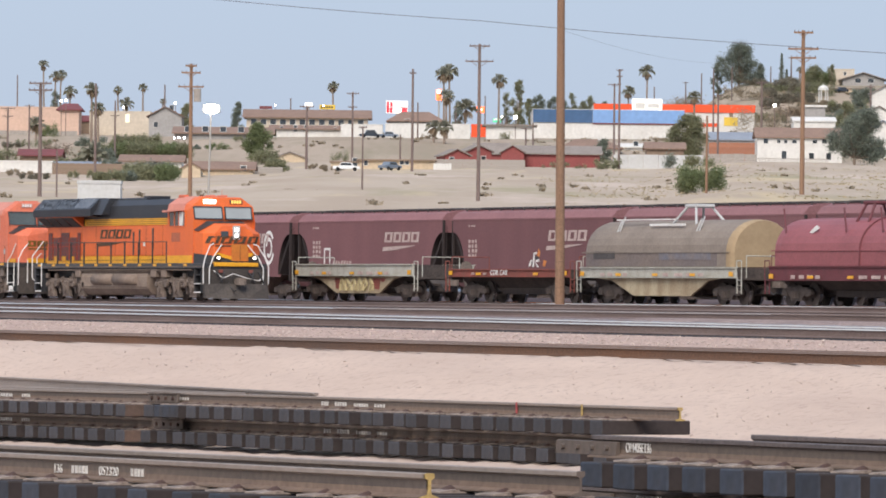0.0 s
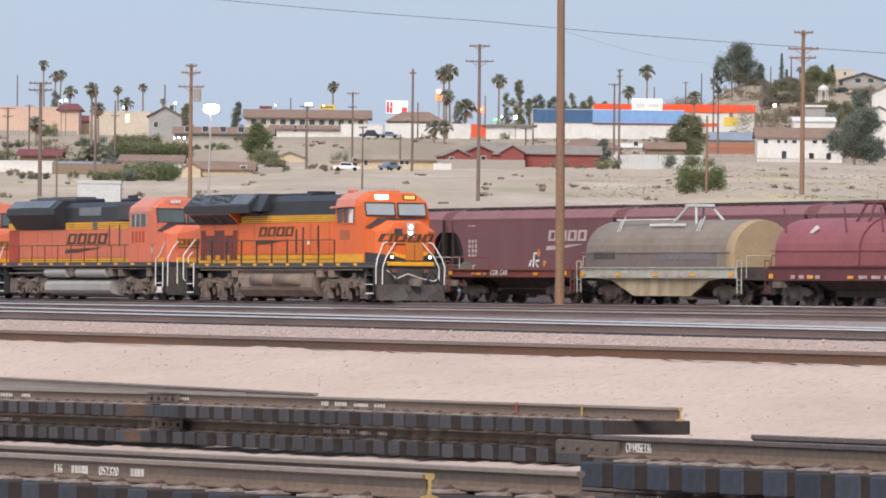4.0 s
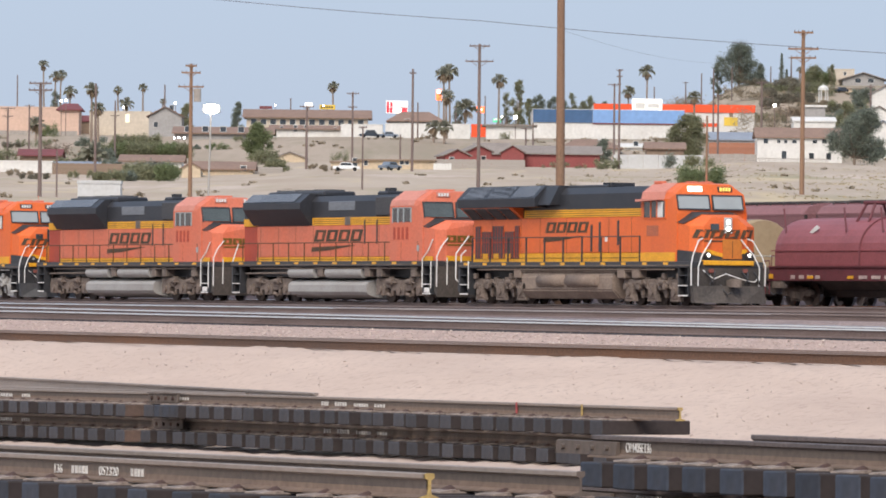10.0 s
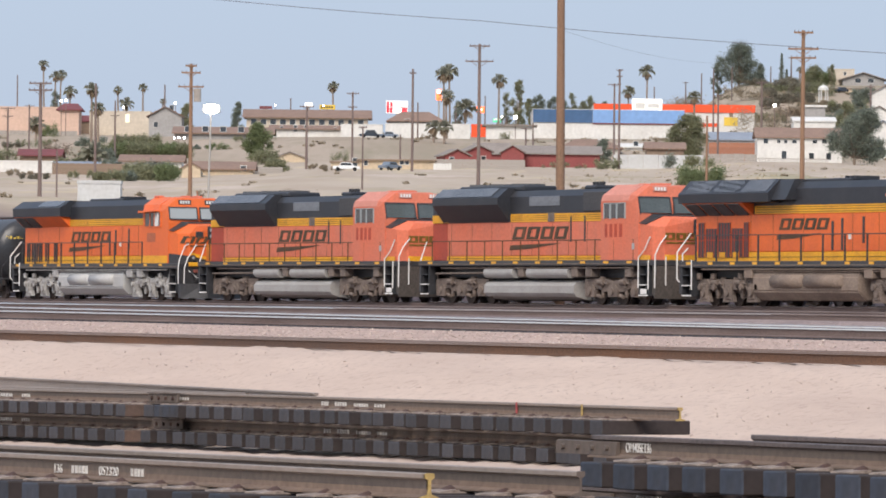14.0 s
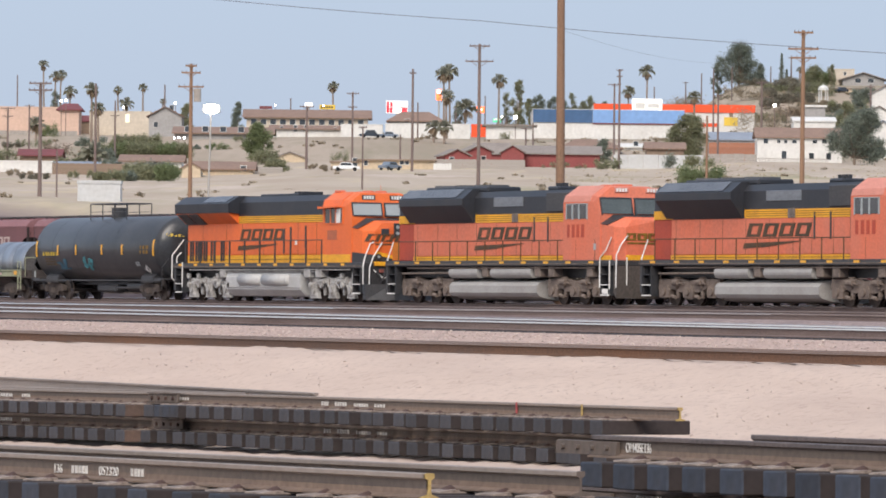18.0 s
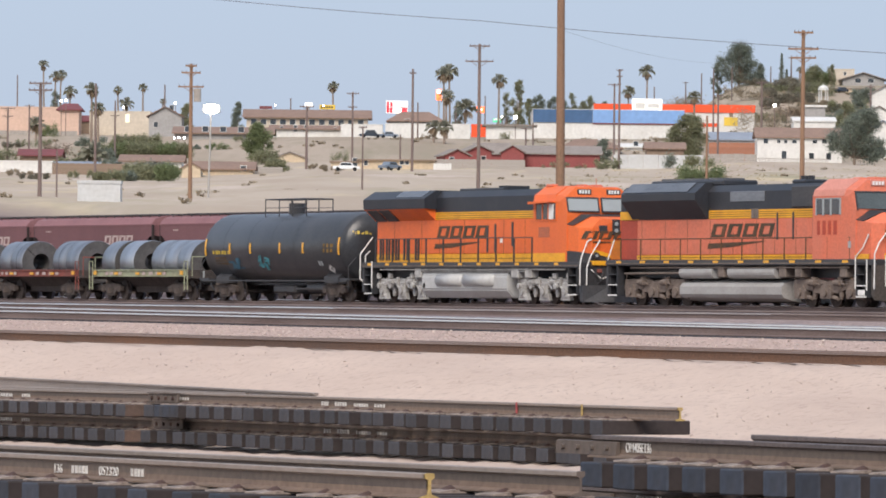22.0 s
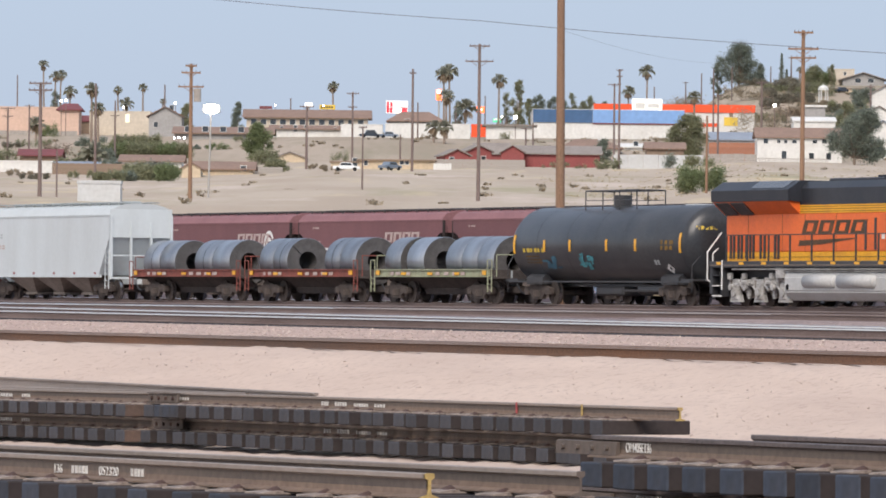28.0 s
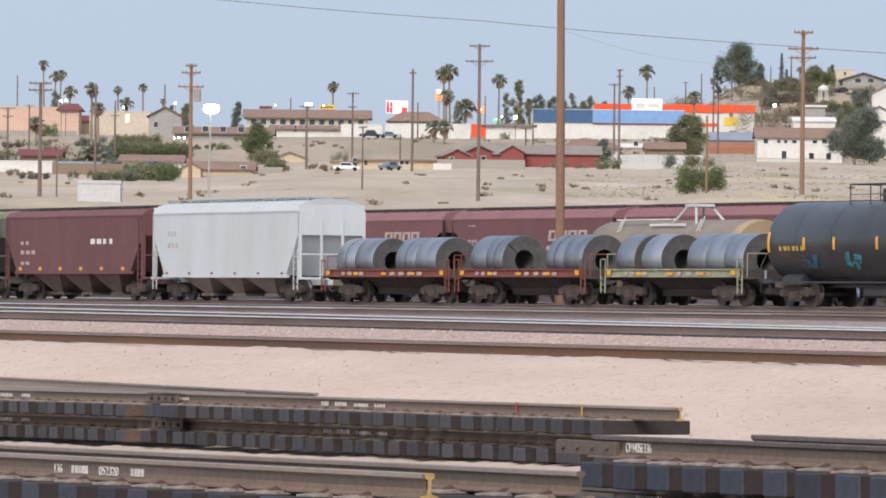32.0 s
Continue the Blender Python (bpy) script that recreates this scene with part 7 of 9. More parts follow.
for i in range(-5, 4):
    if i:
        other = copy_thing(first, pose(-286.75 + 18.68 * i, HOPPER_Y, 0))
        if i == 1:
            for mm, shapes in ((M_WHITE, (((-.2, 1.75), (.02, 1.75), (.22, 2.05), (.08, 2.08)), ((.25, 1.72), (.42, 1.72), (.50, 2.38), (.34, 2.40)), ((.50, 1.98), (.62, 1.92), (.95, 1.72), (.80, 1.70)),
                                         ((.34, 2.30), (.72, 2.36), (.72, 2.46), (.34, 2.42)), ((.66, 1.96), (1.0, 2.0), (.98, 2.10), (.62, 2.06)))),
                               (M_BLACK, (((.50, 2.06), (.95, 2.12), (.88, 2.28), (.54, 2.22)), ((.05, 1.85), (.2, 1.8), (.26, 1.98), (.16, 2.0)))),
                               (M_GRAF_ORANGE, (((.74, 2.28), (.96, 2.18), (1.10, 2.42), (.90, 2.62)), ((1.35, 1.78), (1.62, 1.74), (1.78, 2.02), (1.46, 2.06))))):
                for k in shapes:
                    part("graffiti", slab(B(), k, -1.555, 0.01), mm, other, "small patch of sprayed graffiti")
        if i == -1:
            bm = B()
            for a, b, t0, t1 in ((0.92, 0.72, 0.6, 5.9), (0.55, 0.36, -2.2, 3.0)):
                ang = np.linspace(t0, t1, 15)
                for u, v in zip(ang, ang[1:]):
                    slab(bm, [(6.1 + .75 * q * math.cos(w), 2.75 + q * math.sin(w)) for q, w in ((a, u), (a, v), (b, v), (b, u))], -1.552, 0.01)
            part("emblem", bm, M_WHITE, other, "round white swirl emblem")
for k in (((-5.5, 1.9), (-5.38, 1.9), (-5.38, 2.7), (-5.5, 2.7)), ((-4.82, 1.9), (-4.70, 1.9), (-4.70, 2.7), (-4.82, 2.7)), ((-5.38, 2.6), (-4.82, 2.6), (-4.82, 2.72), (-5.38, 2.72))):
    part("graffiti", slab(B(), k, -1.555, 0.01), M_WHITE, first, "white sprayed outline")
rnd = random.Random(31)
for i in range(7):
    x = -4.4 + i * .34
    k = ((x, 1.84), (x + .2, 1.84 + rnd.uniform(0, .05)), (x + .24, 2.0 + rnd.uniform(-.04, .1)), (x + .06, 2.04))
    part("graffiti", slab(B(), k, -1.555, 0.01), M_LETTER_PALE, first, "pale sprayed scrawl")

# ---- poles beside the tracks and up the slope ----
TOWN = 64.25     # the town's streets lie square to the line of sight


def pole(m, h, r, arms=(), material=M_POLE_DARK, label="tall brown wooden utility pole with crossarms", name="utility_pole", lean=0.0, box_at=0.0):
    P = thing(name, m, label, "utility pole", "utility poles")
    bm = B()
    rod(bm, (0, 0, -1.2), (lean, 0, h), r, r * 0.7, n=12)
    part("mast", bm, material, P)
    for z, w in arms:
        bm = B()
        k = max(0.055, r * 0.34)
        box(bm, -w / 2, w / 2, -r - k, -r, z - k, z + k)
        for s in (-1, 1):
            rod(bm, (s * w * .3, -r, z), (0, -r, z - w * .22), k * .4, n=5)
        c = part("crossarm", bm, material, P)
        ins = mesh_of("insulator", rod(B(), (0, -r - k / 2, z + k * .8), (0, -r - k / 2, z + k * 2.8), k * .8, k * .5, n=6), M_WIRE)
        for q in (-0.46, -0.25, 0.25, 0.46):
            ob = part("insulator", ins, None, c)
            ob.location = (q * w, 0, 0)
    if box_at:
        bm = B()
        rod(bm, (r + 0.35, 0, box_at), (r + 0.35, 0, box_at + 1.1), 0.33, n=10)
        part("transformer", bm, M_FENCE_GREY, P)
    return P


near_pole = pole(pose(-222.45, 112.6, -0.62, 0, 0, TOWN), 16.5, 0.205, (), M_POLE, "thick brown wooden pole beside the yard tracks", lean=-0.10)
pole(pose(-455.11, 253.25, 9.23, 0, 0, TOWN), 13.94, 0.22, ((13.74, 1.63), (12.35, 2.59), (11.59, 2.20)), M_POLE, "tall reddish wooden utility pole with three crossarms")
pole(pose(-467.05, 228.53, 8.44, 0, 0, TOWN), 13.29, 0.17, ((13.10, 1.73), (11.80, 2.40)), M_POLE_DARK)
pole(pose(-477.67, 206.52, 8.27, 0, 0, TOWN), 11.52, 0.19, ((11.33, 0.96), (10.75, 1.63), (9.56, 2.20)), M_POLE, box_at=8.31)
pole(pose(-520.37, 210.03, 9.12, 0, 0, TOWN), 10.34, 0.2, ((10.24, 2.06), (9.62, 2.17)), M_POLE_DARK)
pole(pose(-519.70, 211.43, 9.12, 0, 0, TOWN), 4.21, 0.09, (), M_POLE_DARK, "short thin wooden post on the slope")
pole(pose(-580.08, 270.36, 11.42, 0, 0, TOWN), 6.54, 0.11, ((6.42, 0.83),), M_POLE_DARK)
pole(pose(-493.91, 264.88, 9.93, 0, 0, TOWN), 7.11, 0.13, (), M_POLE, "plain light brown wooden pole")
for place, h, r, arms in (
        (pose(-938.95, 446.89, 21.60, 0, 0, TOWN), 17.35, 0.25, ((16.58, 1.15),)),
        (pose(-983.15, 447.31, 22.57, 0, 0, TOWN), 11.19, 0.25, ((10.99, 2.59),)),
        (pose(-997.79, 462.99, 23.36, 0, 0, TOWN), 13.54, 0.22, ((13.24, 2.23), (10.81, 1.62))),
        (pose(-977.00, 506.09, 23.40, 0, 0, TOWN), 18.07, 0.24, ((17.87, 1.22), (16.75, 1.01))),
        (pose(-995.17, 514.45, 24.09, 0, 0, TOWN), 15.53, 0.22, ((15.32, 2.48),)),
        (pose(-986.91, 531.54, 25.07, 0, 0, TOWN), 12.69, 0.22, ((12.48, 1.86),)),
        (pose(-1039.23, 492.14, 25.14, 0, 0, TOWN), 5.58, 0.2, ()),
        (pose(-1218.27, 581.13, 34.99, 0, 0, TOWN), 8.05, 0.2, ()),
        (pose(-1108.68, 463.23, 26.19, 0, 0, TOWN), 11.91, 0.22, ((8.92, 1.77),)),
        (pose(-971.57, 402.31, 20.60, 0, 0, TOWN), 15.63, 0.24, ()),
        (pose(-1071.23, 425.80, 24.29, 0, 0, TOWN), 10.75, 0.22, ((10.53, 2.76), (9.05, 1.91))),
        (pose(-1115.98, 448.09, 26.19, 0, 0, TOWN), 10.96, 0.2, ((10.63, 1.99),)),
        (pose(-1582.38, 631.72, 45.39, 0, 0, TOWN), 15.28, 0.24, ()),
        (pose(-1472.58, 629.23, 42.42, 0, 0, TOWN), 12.59, 0.24, ()),
        (pose(-1503.86, 679.43, 44.16, 0, 0, TOWN), 9.26, 0.22, ()),
        (pose(-1029.01, 513.33, 25.14, 0, 0, TOWN), 7.10, 0.2, ((6.88, 1.91),)),
        (pose(-1117.83, 559.28, 30.14, 0, 0, TOWN), 5.83, 0.2, ()),
        (pose(-1505.67, 790.76, 45.94, 0, 0, TOWN), 13.29, 0.22, ()),
        (pose(-1457.67, 775.13, 47.83, 0, 0, TOWN), 11.12, 0.22, ((10.81, 1.52),)),
        (pose(-1455.82, 778.93, 50.49, 0, 0, TOWN), 10.78, 0.22, ()),
        (pose(-1322.22, 710.81, 39.89, 0, 0, TOWN), 16.96, 0.24, ()),
        (pose(-1439.04, 779.13, 53.72, 0, 0, TOWN), 8.84, 0.2, ()),
        (pose(-1097.61, 601.20, 29.89, 0, 0, TOWN), 15.09, 0.26, ((14.74, 2.30),)),
        (pose(-1478.38, 812.55, 59.62, 0, 0, TOWN), 5.02, 0.2, ()),
        (pose(-1480.33, 820.01, 60.03, 0, 0, TOWN), 7.03, 0.25, ((7.19, 1.87),)),
        (pose(-1174.98, 670.91, 33.89, 0, 0, TOWN), 14.18, 0.26, ((13.68, 1.74),)),
        (pose(-1394.60, 675.83, 41.22, 0, 0, TOWN), 7.42, 0.22, ()),
        (pose(-1391.37, 682.52, 41.22, 0, 0, TOWN), 10.07, 0.2, ())):
    pole(place, h, r, arms, M_POLE_DARK, "dark wooden utility pole in the town")


def wire(points, r, label):
    bm = B()
    pipe(bm, points, r, 5)
    solid("overhead_wire", bm, M_WIRE, label, "wire")


def sag(a, b, drop, n=14):
    a, b = Vector(a), Vector(b)
    return [a.lerp(b, i / n) - Vector((0, 0, drop * 4 * (i / n) * (1 - i / n))) for i in range(n + 1)]


wire(sag((-477.75, 206.03, 25.49), (-466.92, 228.50, 23.69), 0.12), 0.03, "thin dark overhead wire")
wire(sag((-466.92, 228.50, 23.69), (-455.02, 253.22, 21.73), 0.12), 0.03, "thin dark overhead wire")
wire(sag((-455.02, 253.22, 21.73), (-450.48, 262.64, 21.17), 0.05), 0.03, "thin dark overhead wire")
wire(sag((-624.63, 315.75, 30.96), (-986.96, 531.12, 43.53), 0.9), 0.014, "faint overhead wire to the hill")

# the lit floodlight on its steel mast
mast = thing("floodlight_mast", pose(-495.35, 215.89, 8.75, 0, 0, TOWN), "slim steel mast with a brightly lit floodlight", "floodlight")
hm = 7.84
bm = B()
rod(bm, (0, 0, -1), (0.20, 0, hm), 0.10, 0.07, n=10)
part("mast", bm, M_STEEL_POLE, mast)
bm = B()
box(bm, -0.55, 1.0, -0.15, 0.35, hm - 0.35, hm + 0.35, bevel=0.05)
lampbox = part("lamp_housing", bm, M_STEEL_POLE, mast)
for x in (0.0, 0.45):
    bm = B()
    rod(bm, (x, -0.18, hm), (x, -0.30, hm), 0.40, n=24)
    part("lens", bm, M_FLOOD, lampbox, "glowing floodlight lens")


def street_light(m, h, r=0.35, label="glowing street light on a thin post", mm=M_STREET):
    S = thing("street_light", m, label, "street light", "street lights")
    bm = B()
    rod(bm, (0, 0, -1), (0, 0, h), 0.09, n=6)
    part("post", bm, M_POLE_DARK, S)
    bm = B()
    bmesh.ops.create_icosphere(bm, subdivisions=2, radius=r * 0.5, matrix=Matrix.Translation((0, -0.2, h)))
    part("lamp", bm, mm, S, "glowing lamp", smooth=True)


for place, h, r in ((pose(-1317.32, 536.88, 36.67, 0, 0, TOWN), 8.12, 0.55), (pose(-1316.87, 537.83, 36.67, 0, 0, TOWN), 8.26, 0.6), (pose(-1366.46, 573.08, 38.71, 0, 0, TOWN), 6.62, 0.5),
                    (pose(-1379.40, 592.27, 39.42, 0, 0, TOWN), 7.62, 0.6), (pose(-1460.02, 655.26, 42.61, 0, 0, TOWN), 7.24, 0.5),
                    (pose(-1253.70, 622.75, 36.59, 0, 0, TOWN), 4.92, 0.9), (pose(-1184.17, 651.86, 33.89, 0, 0, TOWN), 9.35, 0.75),
                    (pose(-1223.18, 524.96, 32.81, 0, 0, TOWN), 1.33, 0.4), (pose(-1222.76, 525.84, 32.84, 0, 0, TOWN), 1.43, 0.45), (pose(-1222.22, 526.94, 32.88, 0, 0, TOWN), 1.28, 0.45),
                    (pose(-1454.58, 666.55, 42.70, 0, 0, TOWN), 7.14, 0.45), (pose(-1344.69, 664.24, 39.69, 0, 0, TOWN), 4.87, 0.4)):
    street_light(place, h, r)


# ---- buildings ----
def roof_mesh(kind, w, d, h, rh, over, front=0.0):
    bm = B()
    x0, x1, y0, y1, t = -w / 2 - over, w / 2 + over, -over, d + over, 0.22
    if kind == "flat":
        box(bm, x0, x1, y0, y1, h, h + max(rh, 0.25))
    elif kind == "gable_x":      # ridge along x
        ym = d / 2
        sweep(bm, ((y0, h - t), (y0, h), (ym, h + rh), (y1, h), (y1, h - t), (ym, h + rh - t)), x0, x1, "x")
    elif kind == "gable_y":      # the gable faces the viewer
        sweep(bm, ((x0, h - t), (x0, h), (0, h + rh), (x1, h), (x1, h - t), (0, h + rh - t)), y0, y1, "y")
    else:                        # hip
        k = min(d / 2, w * 0.3)
        loft(bm, [[(x0, y0, h - t), (x1, y0, h - t), (x1, y1, h - t), (x0, y1, h - t)], [(x0, y0, h), (x1, y0, h), (x1, y1, h), (x0, y1, h)],
                  [(x0 + k, d / 2 - .05, h + rh), (x1 - k, d / 2 - .05, h + rh), (x1 - k, d / 2 + .05, h + rh), (x0 + k, d / 2 + .05, h + rh)]])
    return bm


def building(m, w, d, h, roof, rh, wall, roofm, label, windows=(), name="house", over=0.4, category="house", doors=(), chimney=None, trim=None, garage=()):
    """Front wall on y = 0, facing -y; x from -w/2 to w/2. windows: x, z, width, height."""
    Hs = thing(name, m, label, category, "houses of the town" if category == "house" else "")
    bm = B()
    box(bm, -w / 2, w / 2, 0, d, -2.0, h)
    if roof == "gable_y":
        sweep(bm, ((-w / 2, h - 0.01), (0, h + rh - 0.25), (w / 2, h - 0.01)), 0.0, d, "y")
    elif roof == "gable_x":
        sweep(bm, ((0, h - 0.01), (d / 2, h + rh - 0.25), (d, h - 0.01)), -w / 2, w / 2, "x")
    part("wall", bm, wall, Hs)
    r = part("roof", roof_mesh(roof, w, d, h, rh, over), roofm, Hs)
    if chimney:
        bm = B()
        box(bm, chimney - 0.4, chimney + 0.4, d * .4, d * .4 + .7, h, h + rh + 0.9)
        part("chimney", bm, wall, r)
    if trim:
        bm = B()
        box(bm, -w / 2 - over, w / 2 + over, -over - 0.05, -over, h - 0.24, h + 0.02)
        part("fascia", bm, trim, Hs)
    for x, z, ww, hh in windows:
        bm = B()
        for a, b, c, e in ((x - ww / 2 - .08, x - ww / 2, z - .08, z + hh + .08), (x + ww / 2, x + ww / 2 + .08, z - .08, z + hh + .08), (x - ww / 2, x + ww / 2, z - .08, z), (x - ww / 2, x + ww / 2, z + hh, z + hh + .08)):
            box(bm, a, b, -0.07, 0.02, c, e)
        win = part("window", bm, M_STUCCO_WHITE, Hs)
        bm = B()
        box(bm, x - ww / 2, x + ww / 2, -0.02, 0.01, z, z + hh)
        part("pane", bm, M_GLASS, win)
    for x, ww, hh in doors:
        bm = B()
        box(bm, x - ww / 2, x + ww / 2, -0.05, 0.02, 0, hh)
        part("door", bm, M_BROWN_WALL, Hs)
    for x, ww, hh in garage:
        bm = B()
        box(bm, x - ww / 2, x + ww / 2, -0.05, 0.02, 0, hh)
        part("garage_door", bm, M_STUCCO_WHITE, Hs)
    return Hs


def T(x, y, z, turn=0):
    return pose(x, y, z, 0, 0, TOWN + turn)


# warehouse row on the west
building(T(-1376.12, 553.05, 38.71), 20.46, 30, 6.12, "flat", 0.4, M_PEACH, M_PEACH, "long windowless peach stucco warehouse", over=0.05, name="warehouse", category="warehouse")
building(T(-1348.97, 551.80, 37.86), 4.56, 12, 6.04, "hip", 1.6, M_PEACH, M_ROOF_TILE, "peach corner tower with a dark red tiled roof", over=0.8, name="warehouse_annex", category="warehouse")
building(T(-1389.25, 571.85, 39.39), 4.70, 14, 3.13, "hip", 1.5, M_BROWN_WALL, M_ROOF_TILE, "low dark shed between the warehouses", name="shed", category="shed")
cream_hall = building(T(-1357.58, 568.47, 38.37), 14.63, 22, 5.43, "flat", 0.3, M_CREAM, M_CREAM, "large plain cream stucco building with a lit window", over=0.05, name="warehouse", category="warehouse")
part("window", box(B(), 1.3, 2.3, -0.05, 0.0, 3.0, 5.0), M_LIT_WINDOW, cream_hall, "tall lit window")
building(T(-1316.06, 562.51, 37.05), 7.64, 14, 4.75, "gable_y", 2.37, M_GREY_WALL, M_ROOF_BROWN, "grey house with a brown gable roof", windows=((1.5, 6.2, 0.9, 1.1), (-2.2, 2.2, 1.0, 1.2)), over=0.6)
building(T(-1264.36, 554.64, 35.34), 21.62, 14, 1.33, "gable_x", 1.6, M_GREY_WALL, M_ROOF_BROWN, "long grey house with a low brown roof", windows=tuple((-8 + 4 * i, 1.6, 1.3, 1.2) for i in range(5)), over=0.8)
# motel
building(T(-1319.89, 600.58, 38.05), 28.60, 12, 4.41, "gable_x", 2.00, M_CREAM, M_ROOF_BROWN, "two-storey motel with a brown roof and many doors",
         windows=tuple((-12.6 + 2.3 * i, 2.68, 1.3, 1.2) for i in range(12)), over=1.0, name="motel", category="motel", doors=())
building(T(-1278.93, 581.94, 36.63), 16.31, 8, 1.93, "gable_x", 0.9, M_STUCCO_WHITE, M_ROOF_BROWN, "low white motel wing with a brown roof edge", windows=((-2.6, 1.3, 0.7, 1.4), (-0.2, 1.3, 0.7, 1.4), (-5.8, 1.8, 0.5, .6), (6.5, 1.6, .5, .6)), over=0.7, name="motel_wing", category="motel")
building(T(-1268.94, 591.14, 36.58), 9.55, 8, 2.75, "flat", 0.2, M_STUCCO_WHITE, M_STUCCO_WHITE, "white block wall beside a parking place", over=0.05, name="block_wall", category="wall", windows=())
building(T(-1262.39, 604.74, 36.59), 19.35, 10, 3.03, "flat", 0.2, M_STUCCO_WHITE, M_STUCCO_WHITE, "long plain white warehouse wall", over=0.05, name="warehouse", category="warehouse")
building(T(-1335.82, 636.59, 39.07), 12.55, 12, 3.73, "hip", 2.32, M_GREY_WALL, M_ROOF_BROWN, "grey house with a brown hipped roof", over=0.8, windows=((-2, 3.32, 1.2, .8),))
building(T(-1329.13, 650.47, 39.07), 3.82, 6, 2.80, "flat", 0.2, M_BAND_ORANGE, M_BAND_ORANGE, "small bright orange shop front", over=0.05, name="shop", category="shop")
building(T(-1254.26, 621.59, 36.59), 10.84, 12, 2.97, "flat", 0.3, M_STUCCO_WHITE, M_ROOF_GREY, "low white workshop with a dark roof edge", over=0.9, name="workshop", category="workshop")
# the store with coloured fascias
store = building(T(-1280.00, 660.27, 37.83), 35.57, 40, 6.68, "flat", 0.2, M_STUCCO_WHITE, M_STUCCO_WHITE, "long white store with dark and light blue fascia bands", over=0.02, name="store", category="store")
hs0, hs1 = 3.76, 6.81
w0 = 35.57
for a, b, mm, lab in ((0.0, 0.392, M_BAND_NAVY, "dark blue fascia"), (0.394, 1.0, M_BAND_BLUE, "light blue fascia")):
    bm = B()
    box(bm, -w0 / 2 + a * w0, -w0 / 2 + b * w0, -0.25, -0.001, hs0, hs1)
    part("fascia", bm, mm, store, lab)
bm = B()
box(bm, -w0 / 2 + 0.394 * w0, w0 / 2, -0.27, -0.002, hs0 - 0.3, hs0 - 0.02)
part("trim_line", bm, M_ROOF_TILE, store, "thin dark red line under the fascia")
store2 = building(T(-1361.74, 720.94, 41.12), 40.31, 30, 7.92, "flat", 0.2, M_STUCCO_WHITE, M_STUCCO_WHITE, "white store with an orange-red fascia band", over=0.02, name="store", category="store")
bm = B()
box(bm, -20.29, 20.29, -0.3, -0.002, 6.22, 8.20)
part("fascia", bm, M_BAND_ORANGE, store2, "orange-red fascia")
bm = B()
box(bm, -10.64, -3.12, -0.6, -0.32, 6.50, 9.48)
sg = part("sign_board", bm, M_SIGN_WHITE, store2, "white illuminated sign board")
bm = B()
box(bm, -9.93, -7.38, -0.65, -0.61, 6.93, 8.49)
box(bm, -6.81, -3.83, -0.65, -0.61, 7.21, 8.34)
part("sign_panel", bm, M_STUCCO_WHITE, sg)
bm = B()
box(bm, 12.49, 15.90, -0.12, -0.002, 2.95, 5.08)
part("sign_board", bm, M_SIGN_YELLOW, store2, "yellow painted sign panel with a faint added glow")
bm = B()
box(bm, 13.77, 14.76, -0.14, -0.003, 5.22, 6.36)
part("vent", bm, M_BROWN_WALL, store2)
bm = B()
box(bm, 4.97, 10.79, -0.12, -0.003, 2.67, 3.52)
part("stripe", bm, M_BAND_ORANGE, store2, "orange stripe")

# houses at the foot of the bluff
building(T(-998.59, 484.33, 23.74, 10), 4.50, 9, 2.25, "gable_y", 1.25, M_BARN, M_ROOF_GREY, "dark red cottage with a grey gable roof", windows=((-1.0, 1.0, .8, .9),), over=0.45)
building(T(-1019.31, 498.91, 24.62, 10), 4.60, 9, 2.72, "gable_y", 1.26, M_BARN, M_ROOF_GREY, "small dark red cottage behind a fence", windows=((0.8, .9, .8, .9),), over=0.5)
building(T(-1031.77, 507.60, 25.14, 0), 6.36, 8, 2.15, "gable_x", 2.12, M_BARN, M_ROOF_GREY, "red outbuilding with a grey roof", over=0.4)
building(T(-1007.67, 500.03, 24.27, 0), 4.15, 10, 2.69, "gable_y", 1.45, M_BARN, M_ROOF_GREY, "red barn end with a gable", over=0.4)
building(T(-1008.62, 509.56, 24.44, 0), 15.83, 10, 2.51, "gable_x", 1.56, M_BARN, M_ROOF_GREY, "long low red barn with a grey-brown roof", over=0.5, windows=())
building(T(-971.71, 459.52, 22.65), 13.08, 8, 1.42, "flat", 0.25, M_TAN_WALL, M_BROWN_WALL, "long low yellow-tan building with a dark flat roof", windows=((0.9, .8, 0.7, .7), (1.8, .8, .7, .7), (-5.4, .6, .6, 1.0)), over=0.5)
building(T(-984.66, 455.69, 22.89), 5.20, 6, 1.00, "flat", 0.2, M_TAN_WALL, M_BROWN_WALL, "tan garage with an open dark doorway", windows=((1.6, .2, .8, 1.6),), over=0.3)
building(T(-1066.44, 481.76, 25.62), 5.82, 9, 0.99, "gable_y", 1.19, M_TAN_WALL, M_ROOF_GREY, "small pale yellow house with a low gable", over=0.4)
building(T(-943.70, 414.05, 20.36), 10.06, 9, 1.08, "gable_x", 1.33, M_TAN_WALL, M_ROOF_BROWN, "cream bungalow with a brown roof", windows=((3.4, .8, .9, .8),), over=0.5)
building(T(-932.28, 403.22, 19.60), 3.18, 9, 1.56, "gable_y", 1.12, M_TAN_WALL, M_ROOF_BROWN, "gabled end wing of the cream bungalow", over=0.3)
building(T(-995.00, 422.76, 21.71), 10.55, 9, 2.01, "gable_x", 1.19, M_STUCCO_WHITE, M_ROOF_BROWN, "pale bungalow half hidden by bushes", over=0.6, windows=((1, .8, 1.2, 1),))
